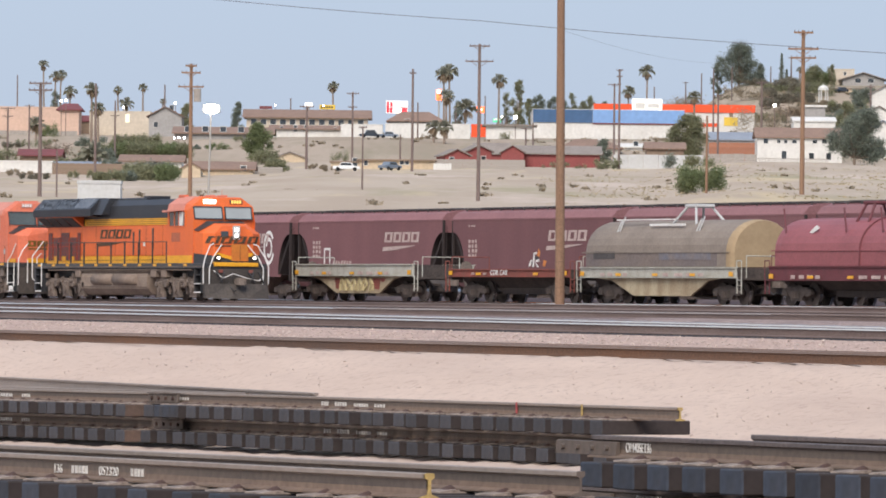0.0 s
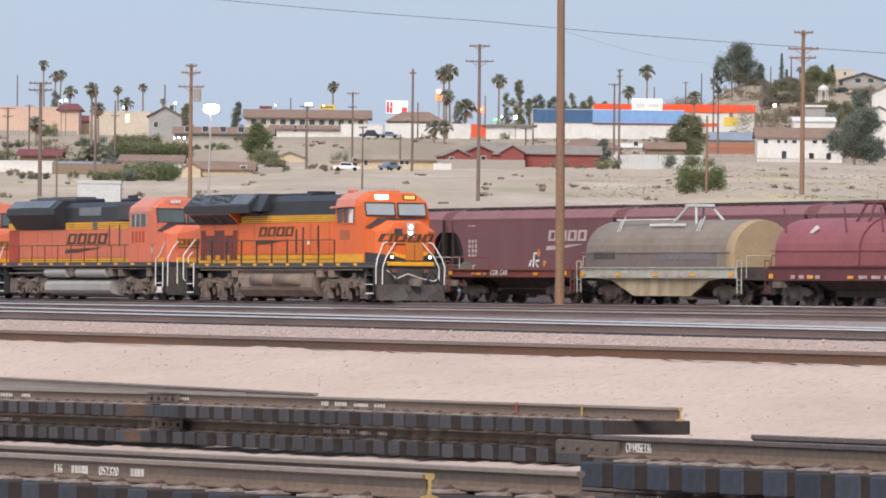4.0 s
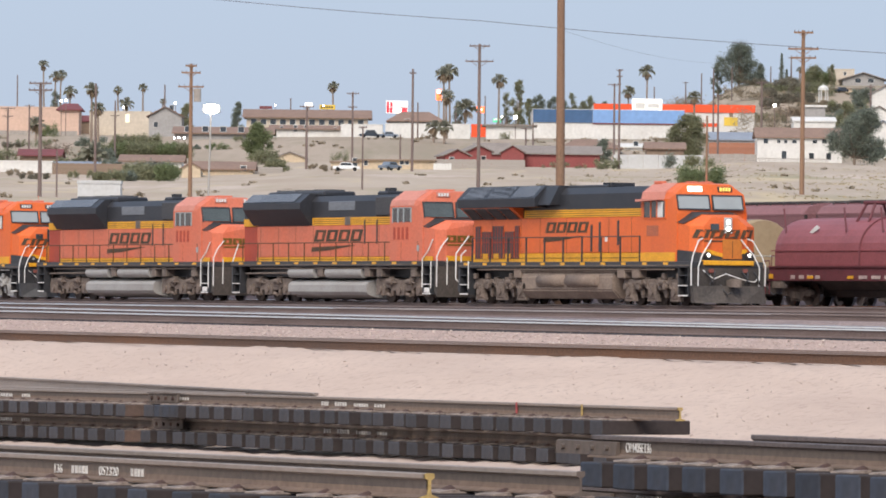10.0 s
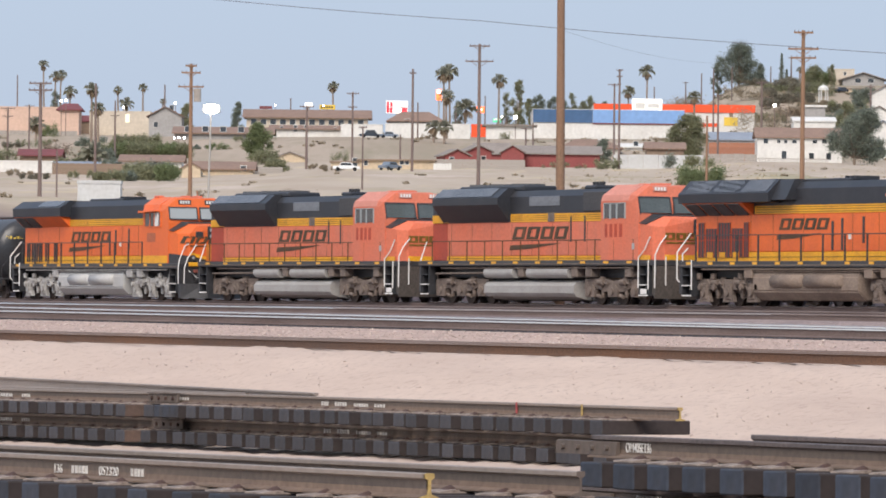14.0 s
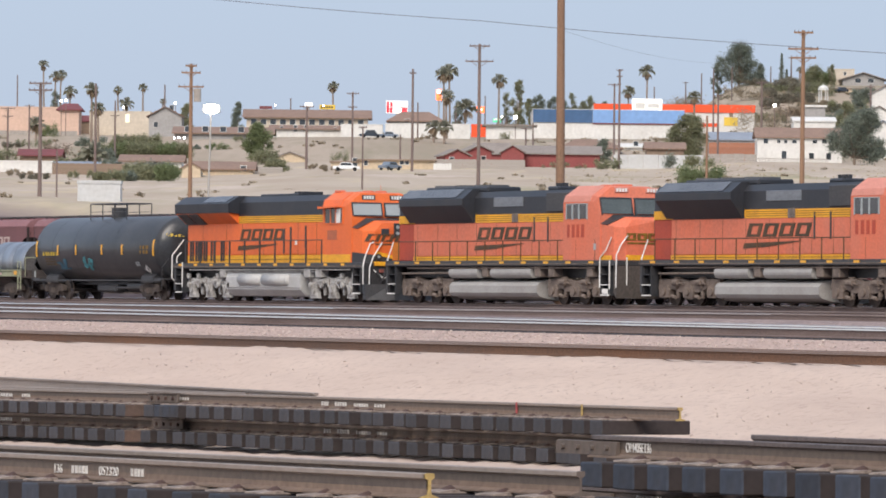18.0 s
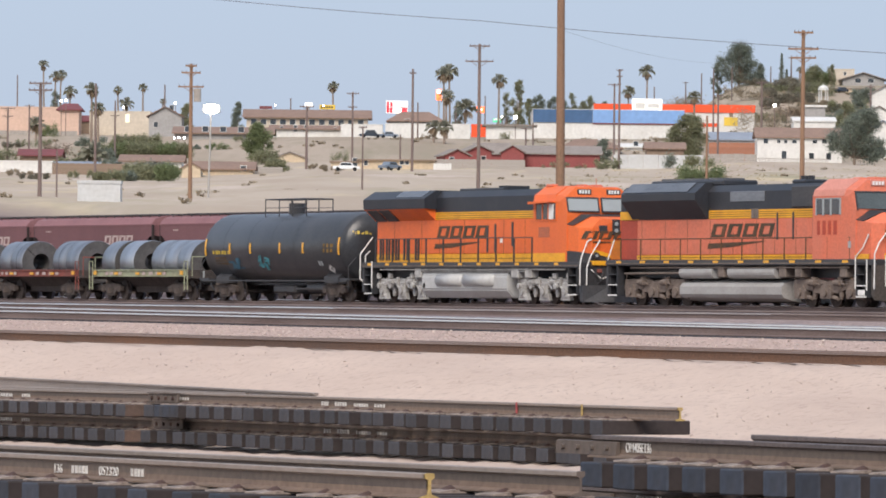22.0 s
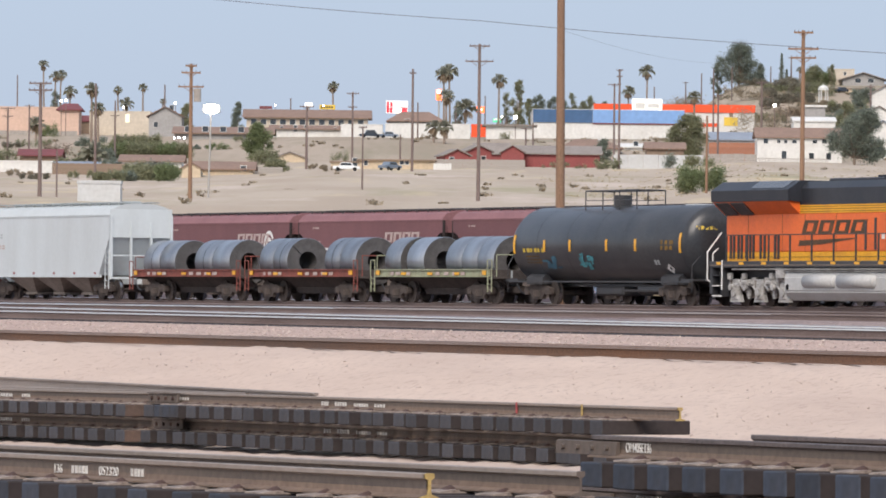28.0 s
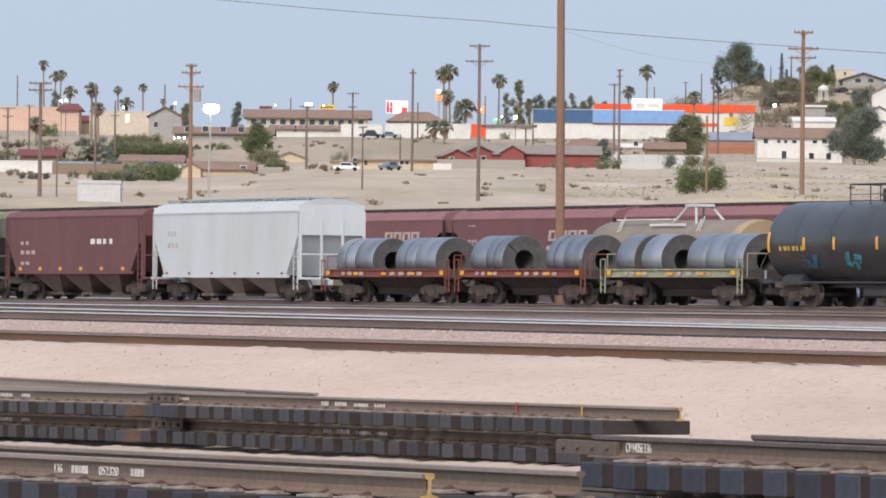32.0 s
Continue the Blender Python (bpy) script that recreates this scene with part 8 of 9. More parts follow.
building(T(-995.56, 398.60, 21.32), 10.26, 9, 1.76, "flat", 0.2, M_STUCCO_WHITE, M_STUCCO_WHITE, "low white block building", over=0.1)
building(T(-1077.90, 434.99, 24.67), 7.48, 9, 1.64, "gable_x", 1.3, M_BROWN_WALL, M_ROOF_TILE, "house with a dark red roof behind a wall", over=0.6)
building(T(-1022.81, 422.63, 22.58), 12.22, 9, 0.86, "gable_x", 0.7, M_BROWN_WALL, M_METAL_ROOF, "low brown sheds with pale roofs", over=0.3, name="shed", category="shed")
building(T(-444.02, 184.22, 7.36), 3.36, 2.5, 1.46, "flat", 0.12, M_METAL_PALE, M_METAL_PALE, "pale white metal equipment shed on the slope", over=0.05, name="equipment_shed", category="shed")
building(T(-1103.82, 565.31, 29.49), 11.88, 10, 1.29, "hip", 1.83, M_STUCCO_WHITE, M_ROOF_BROWN, "pale house with a wide brown hipped roof", over=0.7, chimney=2.0)
building(T(-1117.84, 582.26, 30.79), 5.11, 8, 0.80, "gable_x", 0.81, M_STUCCO_WHITE, M_STUCCO_WHITE, "white house with a pale roof", over=0.5, windows=((0.6, 1, .9, .9),))
building(T(-1026.48, 541.57, 25.59), 7.06, 8, 3.26, "gable_x", 1.28, M_BROWN_WALL, M_ROOF_BROWN, "small brown house with a pitched roof", over=0.5, windows=((-1.6, .9, .9, .9),))
# white two-storey house and its neighbours
building(T(-997.92, 554.75, 26.07), 15.76, 9, 4.63, "gable_x", 1.89, M_STUCCO_WHITE, M_ROOF_BROWN, "white two-storey house with a brown roof",
         windows=((-6.3, 3.4, .8, .9), (-3.9, 3.5, .6, .6), (-2.6, 3.5, .6, .6), (-1.0, 3.5, .8, .6), (2.8, 3.5, .8, .6), (4.6, 3.5, .9, .8), (-2.9, .6, .9, 1.4), (2.2, .5, .9, 1.2), (5.4, .5, .9, 1.2)), over=0.5)
building(T(-1136.62, 635.39, 31.79), 8.87, 10, 6.71, "gable_x", 0.96, M_STUCCO_WHITE, M_STUCCO_WHITE, "white shed with a pale metal roof", over=0.3, name="shed", category="shed")
building(T(-1223.99, 684.36, 35.99), 4.64, 5, 8.56, "flat", 0.5, M_GREY_WALL, M_STUCCO_WHITE, "small carport with a white canopy", over=0.4, name="carport", category="carport")
building(T(-1082.21, 587.10, 29.11), 11.11, 9, 3.42, "gable_x", 1.59, M_GREY_WALL, M_METAL_ROOF, "low grey building with a blue-grey metal roof", windows=((4.0, .8, 2.0, .9),), over=0.4)
building(T(-1474.24, 832.63, 60.03), 6.85, 9, 4.06, "flat", 0.3, M_CREAM, M_CREAM, "cream flat-roofed house on the hilltop", windows=((0.8, 2.6, .7, .9),), over=0.1)
building(T(-1467.31, 835.49, 59.62), 11.49, 9, 1.71, "gable_y", 2.02, M_GREY_WALL, M_ROOF_GREY, "grey hilltop house with a wide gable and a deck", windows=((-1.5, .8, 1.6, 1.2), (2, .8, 1.6, 1.2)), over=0.9)
building(T(-1303.91, 748.78, 39.99), 6.64, 9, 11.35, "gable_y", 2.0, M_STUCCO_WHITE, M_ROOF_GREY, "white house on the slope", windows=((-1.5, .8, 1.0, 1.0),), over=0.5)
building(T(-1043.38, 598.58, 27.99), 5.97, 9, 5.27, "gable_y", 2.6, M_STUCCO_WHITE, M_METAL_ROOF, "white house with a blue-grey roof", windows=((-1.5, .8, 1.0, 1.0),), over=0.5)
building(T(-1156.78, 662.63, 33.05), 7.35, 9, 7.58, "gable_y", 2.2, M_STUCCO_WHITE, M_ROOF_GREY, "white house among trees", over=0.5)
building(T(-1434.33, 811.86, 56.28), 13.64, 4, 0.97, "flat", 0.2, M_TAN_WALL, M_BROWN_WALL, "brown terrace wall below the hilltop houses", over=0.3, name="terrace", category="wall")


def fence(m, w, h, material, label, boards, gap=0.49):
    Fn = thing("fence", m, label, "fence", "fences")
    k = w / boards
    plank = mesh_of("board", box(B(), -k * gap, k * gap, -0.03, 0.03, -1.0, h), material)
    for i in range(boards):
        ob = part("board", plank, None, Fn)
        ob.location = (-w / 2 + k * (i + .5), 0.02 * (i % 2), 0.03 * ((i * 7) % 3))
    bm = B()
    box(bm, -w / 2, w / 2, 0.06, 0.14, h * .75, h * .75 + .12)
    part("fence_rail", bm, material, Fn)


fence(T(-974.32, 477.12, 22.95), 15.80, 1.70, M_FENCE_GREY, "weathered grey board fence", 40)
fence(T(-963.72, 464.57, 22.50), 3.16, 1.05, M_STUCCO_WHITE, "white painted panel fence", 6)
fence(T(-1020.95, 553.02, 26.58), 8.98, 3.46, M_FENCE_WOOD, "red-brown wooden board fence", 24)
fence(T(-982.77, 517.13, 23.79), 16.37, 2.60, M_METAL_PALE, "pale block garden wall", 6)
fence(T(-1338.53, 538.95, 36.10), 19.91, 2.25, M_FENCE_GREY, "grey block retaining wall", 5)
fence(T(-981.29, 405.17, 20.96), 12.70, 1.73, M_BROWN_WALL, "brown wooden yard fence", 30)
fence(T(-981.08, 543.62, 25.43), 13.42, 0.90, M_FENCE_GREY, "low pale grey picket fence", 50, 0.14)
fence(T(-981.35, 531.57, 25.13), 8.84, 1.70, M_FENCE_GREY, "low pale grey block wall", 4)
fence(T(-949.74, 424.54, 21.03), 5.75, 0.97, M_FENCE_GREY, "low grey wooden board fence", 16)


# a white garden pavilion on the hillside
G = thing("garden_pavilion", T(-1415.33, 793.77, 52.72), "white garden pavilion with a domed roof", "pavilion")
gh = 3.3
for k in range(6):
    a = k * 1.047
    part("column", rod(B(), (1.15 * math.cos(a), 1.15 * math.sin(a), -1), (1.15 * math.cos(a), 1.15 * math.sin(a), gh), .15, n=8), M_STUCCO_WHITE, G)
part("roof_ring", rod(B(), (0, 0, gh), (0, 0, gh + 0.3), 1.45, 1.4, n=16), M_STUCCO_WHITE, G)
part("roof", loft(B(), [[(1.35 * math.cos(t) * math.cos(a), 1.35 * math.cos(t) * math.sin(a), gh + 0.3 + 1.0 * math.sin(t)) for a in np.linspace(0, 2 * math.pi, 17)[:-1]] for t in (0, .4, .8, 1.2, 1.5)]), M_STUCCO_WHITE, G, smooth=True)
part("finial", rod(B(), (0, 0, gh + 1.2), (0, 0, gh + 1.7), .18, .05, n=8), M_STUCCO_WHITE, G)

# ---- signs ----
def sign(m, w, z0, z1, board, label, rows=(), post=True):
    S = thing("roadside_sign", m, label, "sign", "roadside signs")
    bm = B()
    rod(bm, (0, 0.3, -1), (0, 0.3, z1), 0.22, n=8)
    part("post", bm, M_STEEL_POLE, S)
    bm = B()
    box(bm, -w / 2, w / 2, -0.3, 0.3, z0, z1, bevel=0.05)
    b = part("sign_board", bm, board, S)
    for x0, x1, a, c, mm in rows:
        bm = B()
        box(bm, -w / 2 + x0 * w, -w / 2 + x1 * w, -0.36, -0.302, z0 + a * (z1 - z0), z0 + c * (z1 - z0))
        part("sign_panel", bm, mm, b)


sign(T(-1446.25, 683.81, 42.74), 5.60, 5.38, 8.62, M_SIGN_WHITE, "lit white and red motel sign",
     ((0.02, 0.14, .05, .95, M_SIGN_RED), (0.18, 0.30, .55, .92, M_SIGN_RED), (0.16, .98, .48, .53, M_SIGN_RED), (0.72, 0.98, .05, .45, M_SIGN_RED), (0.16, 0.30, .05, .45, M_SIGN_RED)))
sign(T(-1454.13, 667.48, 42.70), 4.13, 6.26, 7.44, M_SIGN_YELLOW, "yellow sign board with dark bars", tuple((0.1 + .16 * i, 0.2 + .16 * i, .3, .7, M_BLACK) for i in range(5)))
sign(T(-1447.14, 658.95, 42.37), 2.05, 6.97, 7.99, M_SIGN_WHITE, "small white lit sign board")
sign(T(-1486.55, 715.32, 44.27), 1.52, 8.97, 12.01, M_SIGN_ORANGE, "tall glowing orange and white sign", ((0.1, .9, .6, .95, M_SIGN_WHITE),))
sign(T(-1436.77, 703.47, 42.74), 2.21, 5.75, 7.38, M_SIGN_ORANGE, "glowing orange roadside shop sign", ((0.3, .7, .3, .7, M_SIGN_WHITE),))
sign(T(-1390.01, 685.35, 41.22), 2.29, 3.39, 4.39, M_SIGN_GREEN, "glowing green and white sign", ((0.1, .9, .6, .9, M_SIGN_WHITE),))
sign(T(-1479.37, 661.16, 43.20), 3.28, 6.35, 7.10, M_ROOF_TILE, "dull red roadside sign board")


# ---- parked cars ----
def car(m, paint, label, long=4.5, tall=1.45, cab=0.5):
    C = thing("car", m, label, "car", "parked cars")
    L2 = long / 2
    bm = B()
    loft(bm, [[(-L2, y, .35), (-L2, y, .8), (-L2 * .55, y, .9), (-L2 * .35, y * .86, tall), (L2 * .3, y * .86, tall), (L2 * .55, y, .9), (L2, y, .75), (L2, y, .35)] for y in (-.85, .85)])
    part("body", bm, paint, C)
    bm = B()
    for y in (-.80, .80):
        s = -.04 if y < 0 else .04
        sweep(bm, ((-L2 * .48, .92), (-L2 * .34, tall - .1), (L2 * .28, tall - .1), (L2 * .46, .92)), *sorted((y * .98 + s, y * .98 + s * 1.6)), "y")
    part("window_band", bm, M_GLASS, C)
    for x in (-L2 * .62, L2 * .62):
        for y in (-.8, .8):
            bm = B()
            rod(bm, (x, y - .1, .33), (x, y + .1, .33), .33, n=14)
            part("wheel", bm, M_TYRE, C)


car(T(-939.25, 434.78, 21.38), M_CAR_WHITE, "white sedan parked in front of the tan garage", 4.6)
car(T(-949.62, 447.79, 21.90, 50), M_CAR_BLUE, "grey-blue car parked by the tan building", 4.4)
car(T(-1254.46, 586.65, 36.11, 8), M_CAR_DARK, "dark pickup parked by the white wall", 5.2, 1.75)
car(T(-1252.69, 590.33, 36.11, 8), M_CAR_BLUE, "blue car by the white wall", 4.2, 1.4)
car(T(-1434.99, 810.49, 56.28, 30), M_CAR_DARK, "dark car on the hillside", 4.4)

# ---- plants ----
def leaf_cloud(centres, leaves, size, seed, flat=1.0):
    """Many small leaf quads round clump centres (x, y, z, radius)."""
    rs = np.random.RandomState(seed)
    c = np.array([centres[i % len(centres)] for i in range(leaves)])
    d = rs.normal(size=(leaves, 3))
    d /= np.linalg.norm(d, axis=1)[:, None] + 1e-9
    p = c[:, :3] + d * (c[:, 3] * np.clip(np.abs(rs.normal(0.66, 0.32, leaves)), 0, 1.22))[:, None] * np.array((1, 1, flat))
    u = rs.normal(size=(leaves, 3))
    u /= np.linalg.norm(u, axis=1)[:, None]
    v = np.cross(u, rs.normal(size=(leaves, 3)))
    v /= np.linalg.norm(v, axis=1)[:, None]
    s = (size * rs.uniform(0.5, 1.3, leaves))[:, None]
    verts = np.stack([p - u * s, p + v * s * .6, p + u * s, p - v * s * .6], axis=1).reshape(-1, 3)
    me = bpy.data.meshes.new("crown")
    me.from_pydata(verts.tolist(), [], np.arange(leaves * 4).reshape(-1, 4).tolist())
    return me


def crown_part(parent, centres, leaves, size, material, seed, flat=1.0, name="crown"):
    me = leaf_cloud(centres, leaves, size, seed, flat)
    me.materials.append(material)
    return part(name, me, None, parent)


def tree(m, h, w, material, label, seed, trunk=0.25, clumps=14, leaves=1500, leaf=0.26, low=0.25, conic=0.0, category="tree", outline=None):
    rnd = random.Random(seed)
    Tr = thing("tree", m, label, category, "trees")
    centres = []
    for i in range(clumps):
        q = (i + rnd.random()) / clumps
        z = h * (low + (1 - low) * q)
        env = math.sin(math.pi * (0.15 + 0.8 * q)) * (1 - conic * q)
        a = rnd.uniform(0, 6.28)
        rr = w / 2 * env * rnd.uniform(0.15, 0.85)
        rad = w * rnd.uniform(0.08, 0.21) * (1 - 0.35 * conic * q)
        x, y = rr * math.cos(a), rr * math.sin(a)
        if outline:          # an uneven crown: its left and right edge, as shares of the half width, over its height
            rad = w * rnd.uniform(0.07, 0.15)
            x = rnd.uniform(table(q, outline[0], outline[1]) * w / 2 + rad * .6, table(q, outline[0], outline[2]) * w / 2 - rad * .6)
            y *= 0.8
        centres.append((x, y, min(z, h - rad * .6), rad))
    bm = B()
    rod(bm, (0, 0, -1.0), (0, 0, h * (low + 0.3)), trunk, trunk * 0.5, n=8)
    for x, y, z, r in centres[::2]:
        rod(bm, (0, 0, h * low * 0.8), (x, y, z), trunk * 0.35, trunk * 0.12, n=5)
    part("trunk", bm, M_BARK, Tr)
    crown_part(Tr, centres, int(leaves * (7.5 if leaves > 1500 else 5.5)), leaf * 0.62, material, seed)
    return Tr


def bush(m, h, w, material, label, seed, leaves=700, leaf=0.22, clumps=9):
    rnd = random.Random(seed)
    Bu = thing("bush", m, label, "bush", "bushes")
    cs = [(rnd.uniform(-.42, .42) * w, rnd.uniform(-.3, .3) * min(w, 4), h * rnd.uniform(.15, .75), h * rnd.uniform(.25, .42)) for i in range(clumps)]
    bm = B()
    for x, y, z, r in cs[:5]:
        rod(bm, (x * .4, y * .4, -.5), (x, y, z), 0.05, 0.02, n=4)
    part("stem", bm, M_BARK, Bu)
    crown_part(Bu, cs, int(leaves * (5 if leaf == 0.13 else 2.6)), leaf * 0.62, material, seed, name="foliage")
    return Bu


def palm(m, h, w, seed, label, dry=0.35, fronds=46, trunk=0.26, crown_h=None):
    """A fan palm: slim trunk, a ball of fronds, a skirt of dead ones."""
    rnd = random.Random(seed)
    P = thing("palm_tree", m, label, "palm tree", "palm trees")
    bm = B()
    pts = [(0.02 * h * math.sin(seed + 1.3 * k / 5), 0, -1.0 + (h + .2) * k / 5) for k in range(6)]
    for i, (a, b) in enumerate(zip(pts, pts[1:])):
        rod(bm, a, b, trunk * (1.15 - 0.09 * i), trunk * (1.15 - 0.09 * (i + 1)), n=8)
    part("trunk", bm, M_BARK, P)
    top = Vector(pts[-1])
    for name, n, mm, lo, hi, ln in (("crown", fronds, M_PALM, -0.35, 1.45, 1.0), ("dead_fronds", int(fronds * dry), M_PALM_DRY, -1.5, -0.6, 0.85)):
        verts, faces = [], []
        for i in range(n):
            a, e = rnd.uniform(0, 6.283), rnd.uniform(lo, hi)
            r = w / 2 * ln * rnd.uniform(.75, 1.1)
            d = Vector((math.cos(a) * math.cos(e), math.sin(a) * math.cos(e), math.sin(e)))
            side = d.cross(Vector((0, 0, 1)))
            side = side.normalized() if side.length > .01 else Vector((1, 0, 0))
            base = top + d * 0.15
            mid = top + d * r * .6
            tip = top + d * r + Vector((0, 0, -r * .28))
            nrm = side.cross(d).normalized()
            k = len(verts)
            wd = r * .20
            for p in (base, mid + side * wd + nrm * wd * .3, mid - side * wd + nrm * wd * .3, tip + side * wd * .35, tip - side * wd * .35, mid + d * r * .25 + side * wd * 1.0, mid + d * r * .25 - side * wd * 1.0, mid):
                verts.append(tuple(p))
            faces += [(k, k + 1, k + 7), (k, k + 7, k + 2), (k + 1, k + 5, k + 7), (k + 2, k + 7, k + 6), (k + 7, k + 5, k + 3), (k + 7, k + 4, k + 6)]
        me = bpy.data.meshes.new(name)
        me.from_pydata(verts, [], faces)
        me.materials.append(mm)
        part(name, me, None, P)
    return P


PALM_LAB = "tall slim fan palm with a shaggy crown"
for i, (place, h, w, dry) in enumerate((
        (T(-1532.67, 619.72, 43.89), 18.27, 2.89, .35), (T(-1484.88, 603.73, 42.39), 14.97, 2.95, .5), (T(-1493.64, 608.57, 42.69), 15.34, 2.97, .5),
        (T(-1437.05, 587.83, 40.89), 10.72, 3.43, .3), (T(-1157.07, 477.95, 28.69), 13.59, 3.11, .9), (T(-1147.17, 475.47, 28.19), 9.99, 2.97, .9),
        (T(-1477.83, 618.34, 42.39), 11.60, 2.51, .35), (T(-1474.95, 624.32, 42.40), 12.26, 2.51, .35), (T(-1476.87, 620.33, 42.39), 7.79, 3.83, .2),
        (T(-1509.66, 644.42, 43.61), 8.83, 1.81, .3), (T(-1489.96, 685.25, 43.93), 12.77, 3.33, .5), (T(-1278.94, 616.44, 37.21), 15.17, 4.06, .8),
        (T(-1287.26, 622.21, 37.52), 15.78, 3.95, .8), (T(-1260.48, 608.69, 36.59), 9.91, 3.61, .9), (T(-1344.93, 663.74, 39.69), 14.13, 3.59, .9),
        (T(-1348.59, 656.15, 39.69), 6.85, 5.53, .2), (T(-1462.37, 765.45, 44.27), 17.61, 4.11, .6), (T(-1420.11, 738.00, 42.74), 12.05, 3.54, .9),
        (T(-1147.70, 612.39, 32.74), 10.99, 2.88, .7), (T(-1162.63, 558.42, 32.74), 3.68, 3.33, .8), (T(-1157.15, 558.28, 32.41), 3.89, 3.32, .8),
        (T(-1254.76, 505.50, 33.59), 4.09, 3.98, .7), (T(-1479.31, 822.11, 60.03), 4.56, 1.87, .3))):
    palm(place, h + w * .12, w * 1.15, i + 3, PALM_LAB, dry)
palm(T(-1036.47, 428.83, 23.15), 3.09, 6.19, 71, "short broad date palm among houses", .2, 70, .4)

for i, (place, h, w, mm, lab, con, n) in enumerate((
        (T(-1482.16, 804.73, 58.77), 11.90, 15.40, M_LEAF, "large dark pine on the hilltop", .25, 3600),
        (T(-1484.05, 812.29, 60.03), 5.38, 4.67, M_LEAF, "dark pine beside a larger one", .3, 900),
        (T(-1489.14, 801.82, 55.98), 9.63, 5.30, M_LEAF, "dark pine on the hilltop edge", .2, 900),
        (T(-966.50, 548.60, 25.10), 9.70, 11.30, M_LEAF, "broad dark green tree in front of the white house", .2, 3600),
        (T(-1042.38, 554.63, 26.55), 9.10, 9.00, M_LEAF_OLIVE, "broad olive-green tree before the store", .3, 2600),
        (T(-1110.00, 571.60, 29.95), 2.50, 3.95, M_LEAF, "dark shrubby tree by a roof", .1, 500),
        (T(-1343.01, 667.73, 39.69), 13.90, 6.36, M_LEAF_OLIVE, "airy tall grey-green eucalyptus", .3, 1300),
        (T(-1353.17, 669.67, 40.00), 10.72, 4.17, M_LEAF_OLIVE, "airy grey-green tree above rooftops", .2, 600),
        (T(-1358.54, 681.55, 40.30), 10.41, 6.16, M_LEAF, "dark round tree behind the store", .1, 1300),
        (T(-1366.07, 688.96, 40.61), 9.91, 4.79, M_LEAF, "dark tree behind the store", .1, 900),
        (T(-1390.73, 706.87, 41.52), 11.19, 4.03, M_LEAF_OLIVE, "airy tree behind the store", .2, 500),
        (T(-1359.57, 679.41, 40.30), 9.27, 5.60, M_LEAF_OLIVE, "round olive tree beside the store", .1, 900),
        (T(-1391.73, 704.79, 41.52), 9.44, 5.18, M_LEAF, "dark low tree behind the store", .1, 800),
        (T(-1407.42, 718.29, 42.13), 8.95, 5.82, M_LEAF_OLIVE, "low olive tree behind the store", .1, 800),
        (T(-1424.21, 729.50, 42.74), 10.19, 5.01, M_LEAF_OLIVE, "round olive tree behind the store", .1, 900),
        (T(-1431.56, 737.27, 43.05), 9.06, 3.86, M_LEAF, "dark tree behind the store", .1, 600),
        (T(-1096.57, 488.33, 26.57), 7.18, 7.30, M_LEAF_GREEN, "fresh green tree on the slope", .3, 2400),
        (T(-1372.80, 605.97, 39.52), 7.83, 4.70, M_LEAF, "dark tree behind the houses", .2, 900),
        (T(-1378.20, 594.76, 39.44), 7.36, 5.25, M_LEAF_OLIVE, "olive tree beside a house", .2, 900),
        (T(-1484.94, 603.60, 42.39), 10.40, 4.42, M_LEAF, "dark low tree behind the warehouse", .1, 700),
        (T(-1403.22, 680.97, 41.52), 8.58, 5.18, M_LEAF, "dark tree between shops", .1, 900),
        (T(-1306.73, 742.93, 39.99), 11.29, 5.53, M_LEAF, "dark tree below the hilltop houses", .1, 1000),
        (T(-1238.46, 700.38, 36.79), 9.51, 5.76, M_LEAF_OLIVE, "scrubby olive tree on the slope", .1, 1000),
        (T(-1477.62, 825.62, 60.03), 4.91, 8.72, M_LEAF_OLIVE, "broad olive tree on the hilltop", .1, 1500),
        (T(-1466.73, 825.20, 59.20), 5.73, 3.72, M_LEAF_OLIVE, "small olive tree on the hilltop", .1, 500),
        (T(-1026.46, 587.63, 27.35), 3.82, 4.35, M_LEAF, "dark tree beside a pale house", .1, 900),
        (T(-1140.27, 650.82, 32.21), 8.88, 4.35, M_LEAF_OLIVE, "olive tree between hillside houses", .1, 800),
        (T(-1124.83, 636.82, 31.41), 7.82, 4.76, M_LEAF_OLIVE, "olive tree behind the white shed", .1, 900),
        (T(-1067.11, 549.39, 26.89), 4.47, 4.42, M_LEAF, "dark shrub tree by a roof", .1, 900))):
    shape = None
    if lab.startswith("large dark pine"):
        shape = ((0, .25, .45, .58, .66, .86, 1), (-.45, -.65, -1, -.95, -.5, -.4, -.15), (.85, .95, .85, .55, .5, .42, .2))
    elif lab.startswith("broad olive-green tree before"):
        shape = ((0, .3, .5, .75, 1), (-.5, -1, -.9, -.6, -.2), (.6, .9, 1, .8, .4))
    elif lab.startswith("broad dark green"):
        shape = ((0, .2, .4, .6, .75, 1), (-.2, -.85, -1, -.6, -.35, .3), (.8, .95, 1, .9, .8, .7))
    tree(place, h, w, mm, lab, 40 + i, trunk=0.3, leaves=n, conic=con, low=.12, clumps=110 if shape else 40 if n > 2000 else 22, outline=shape)
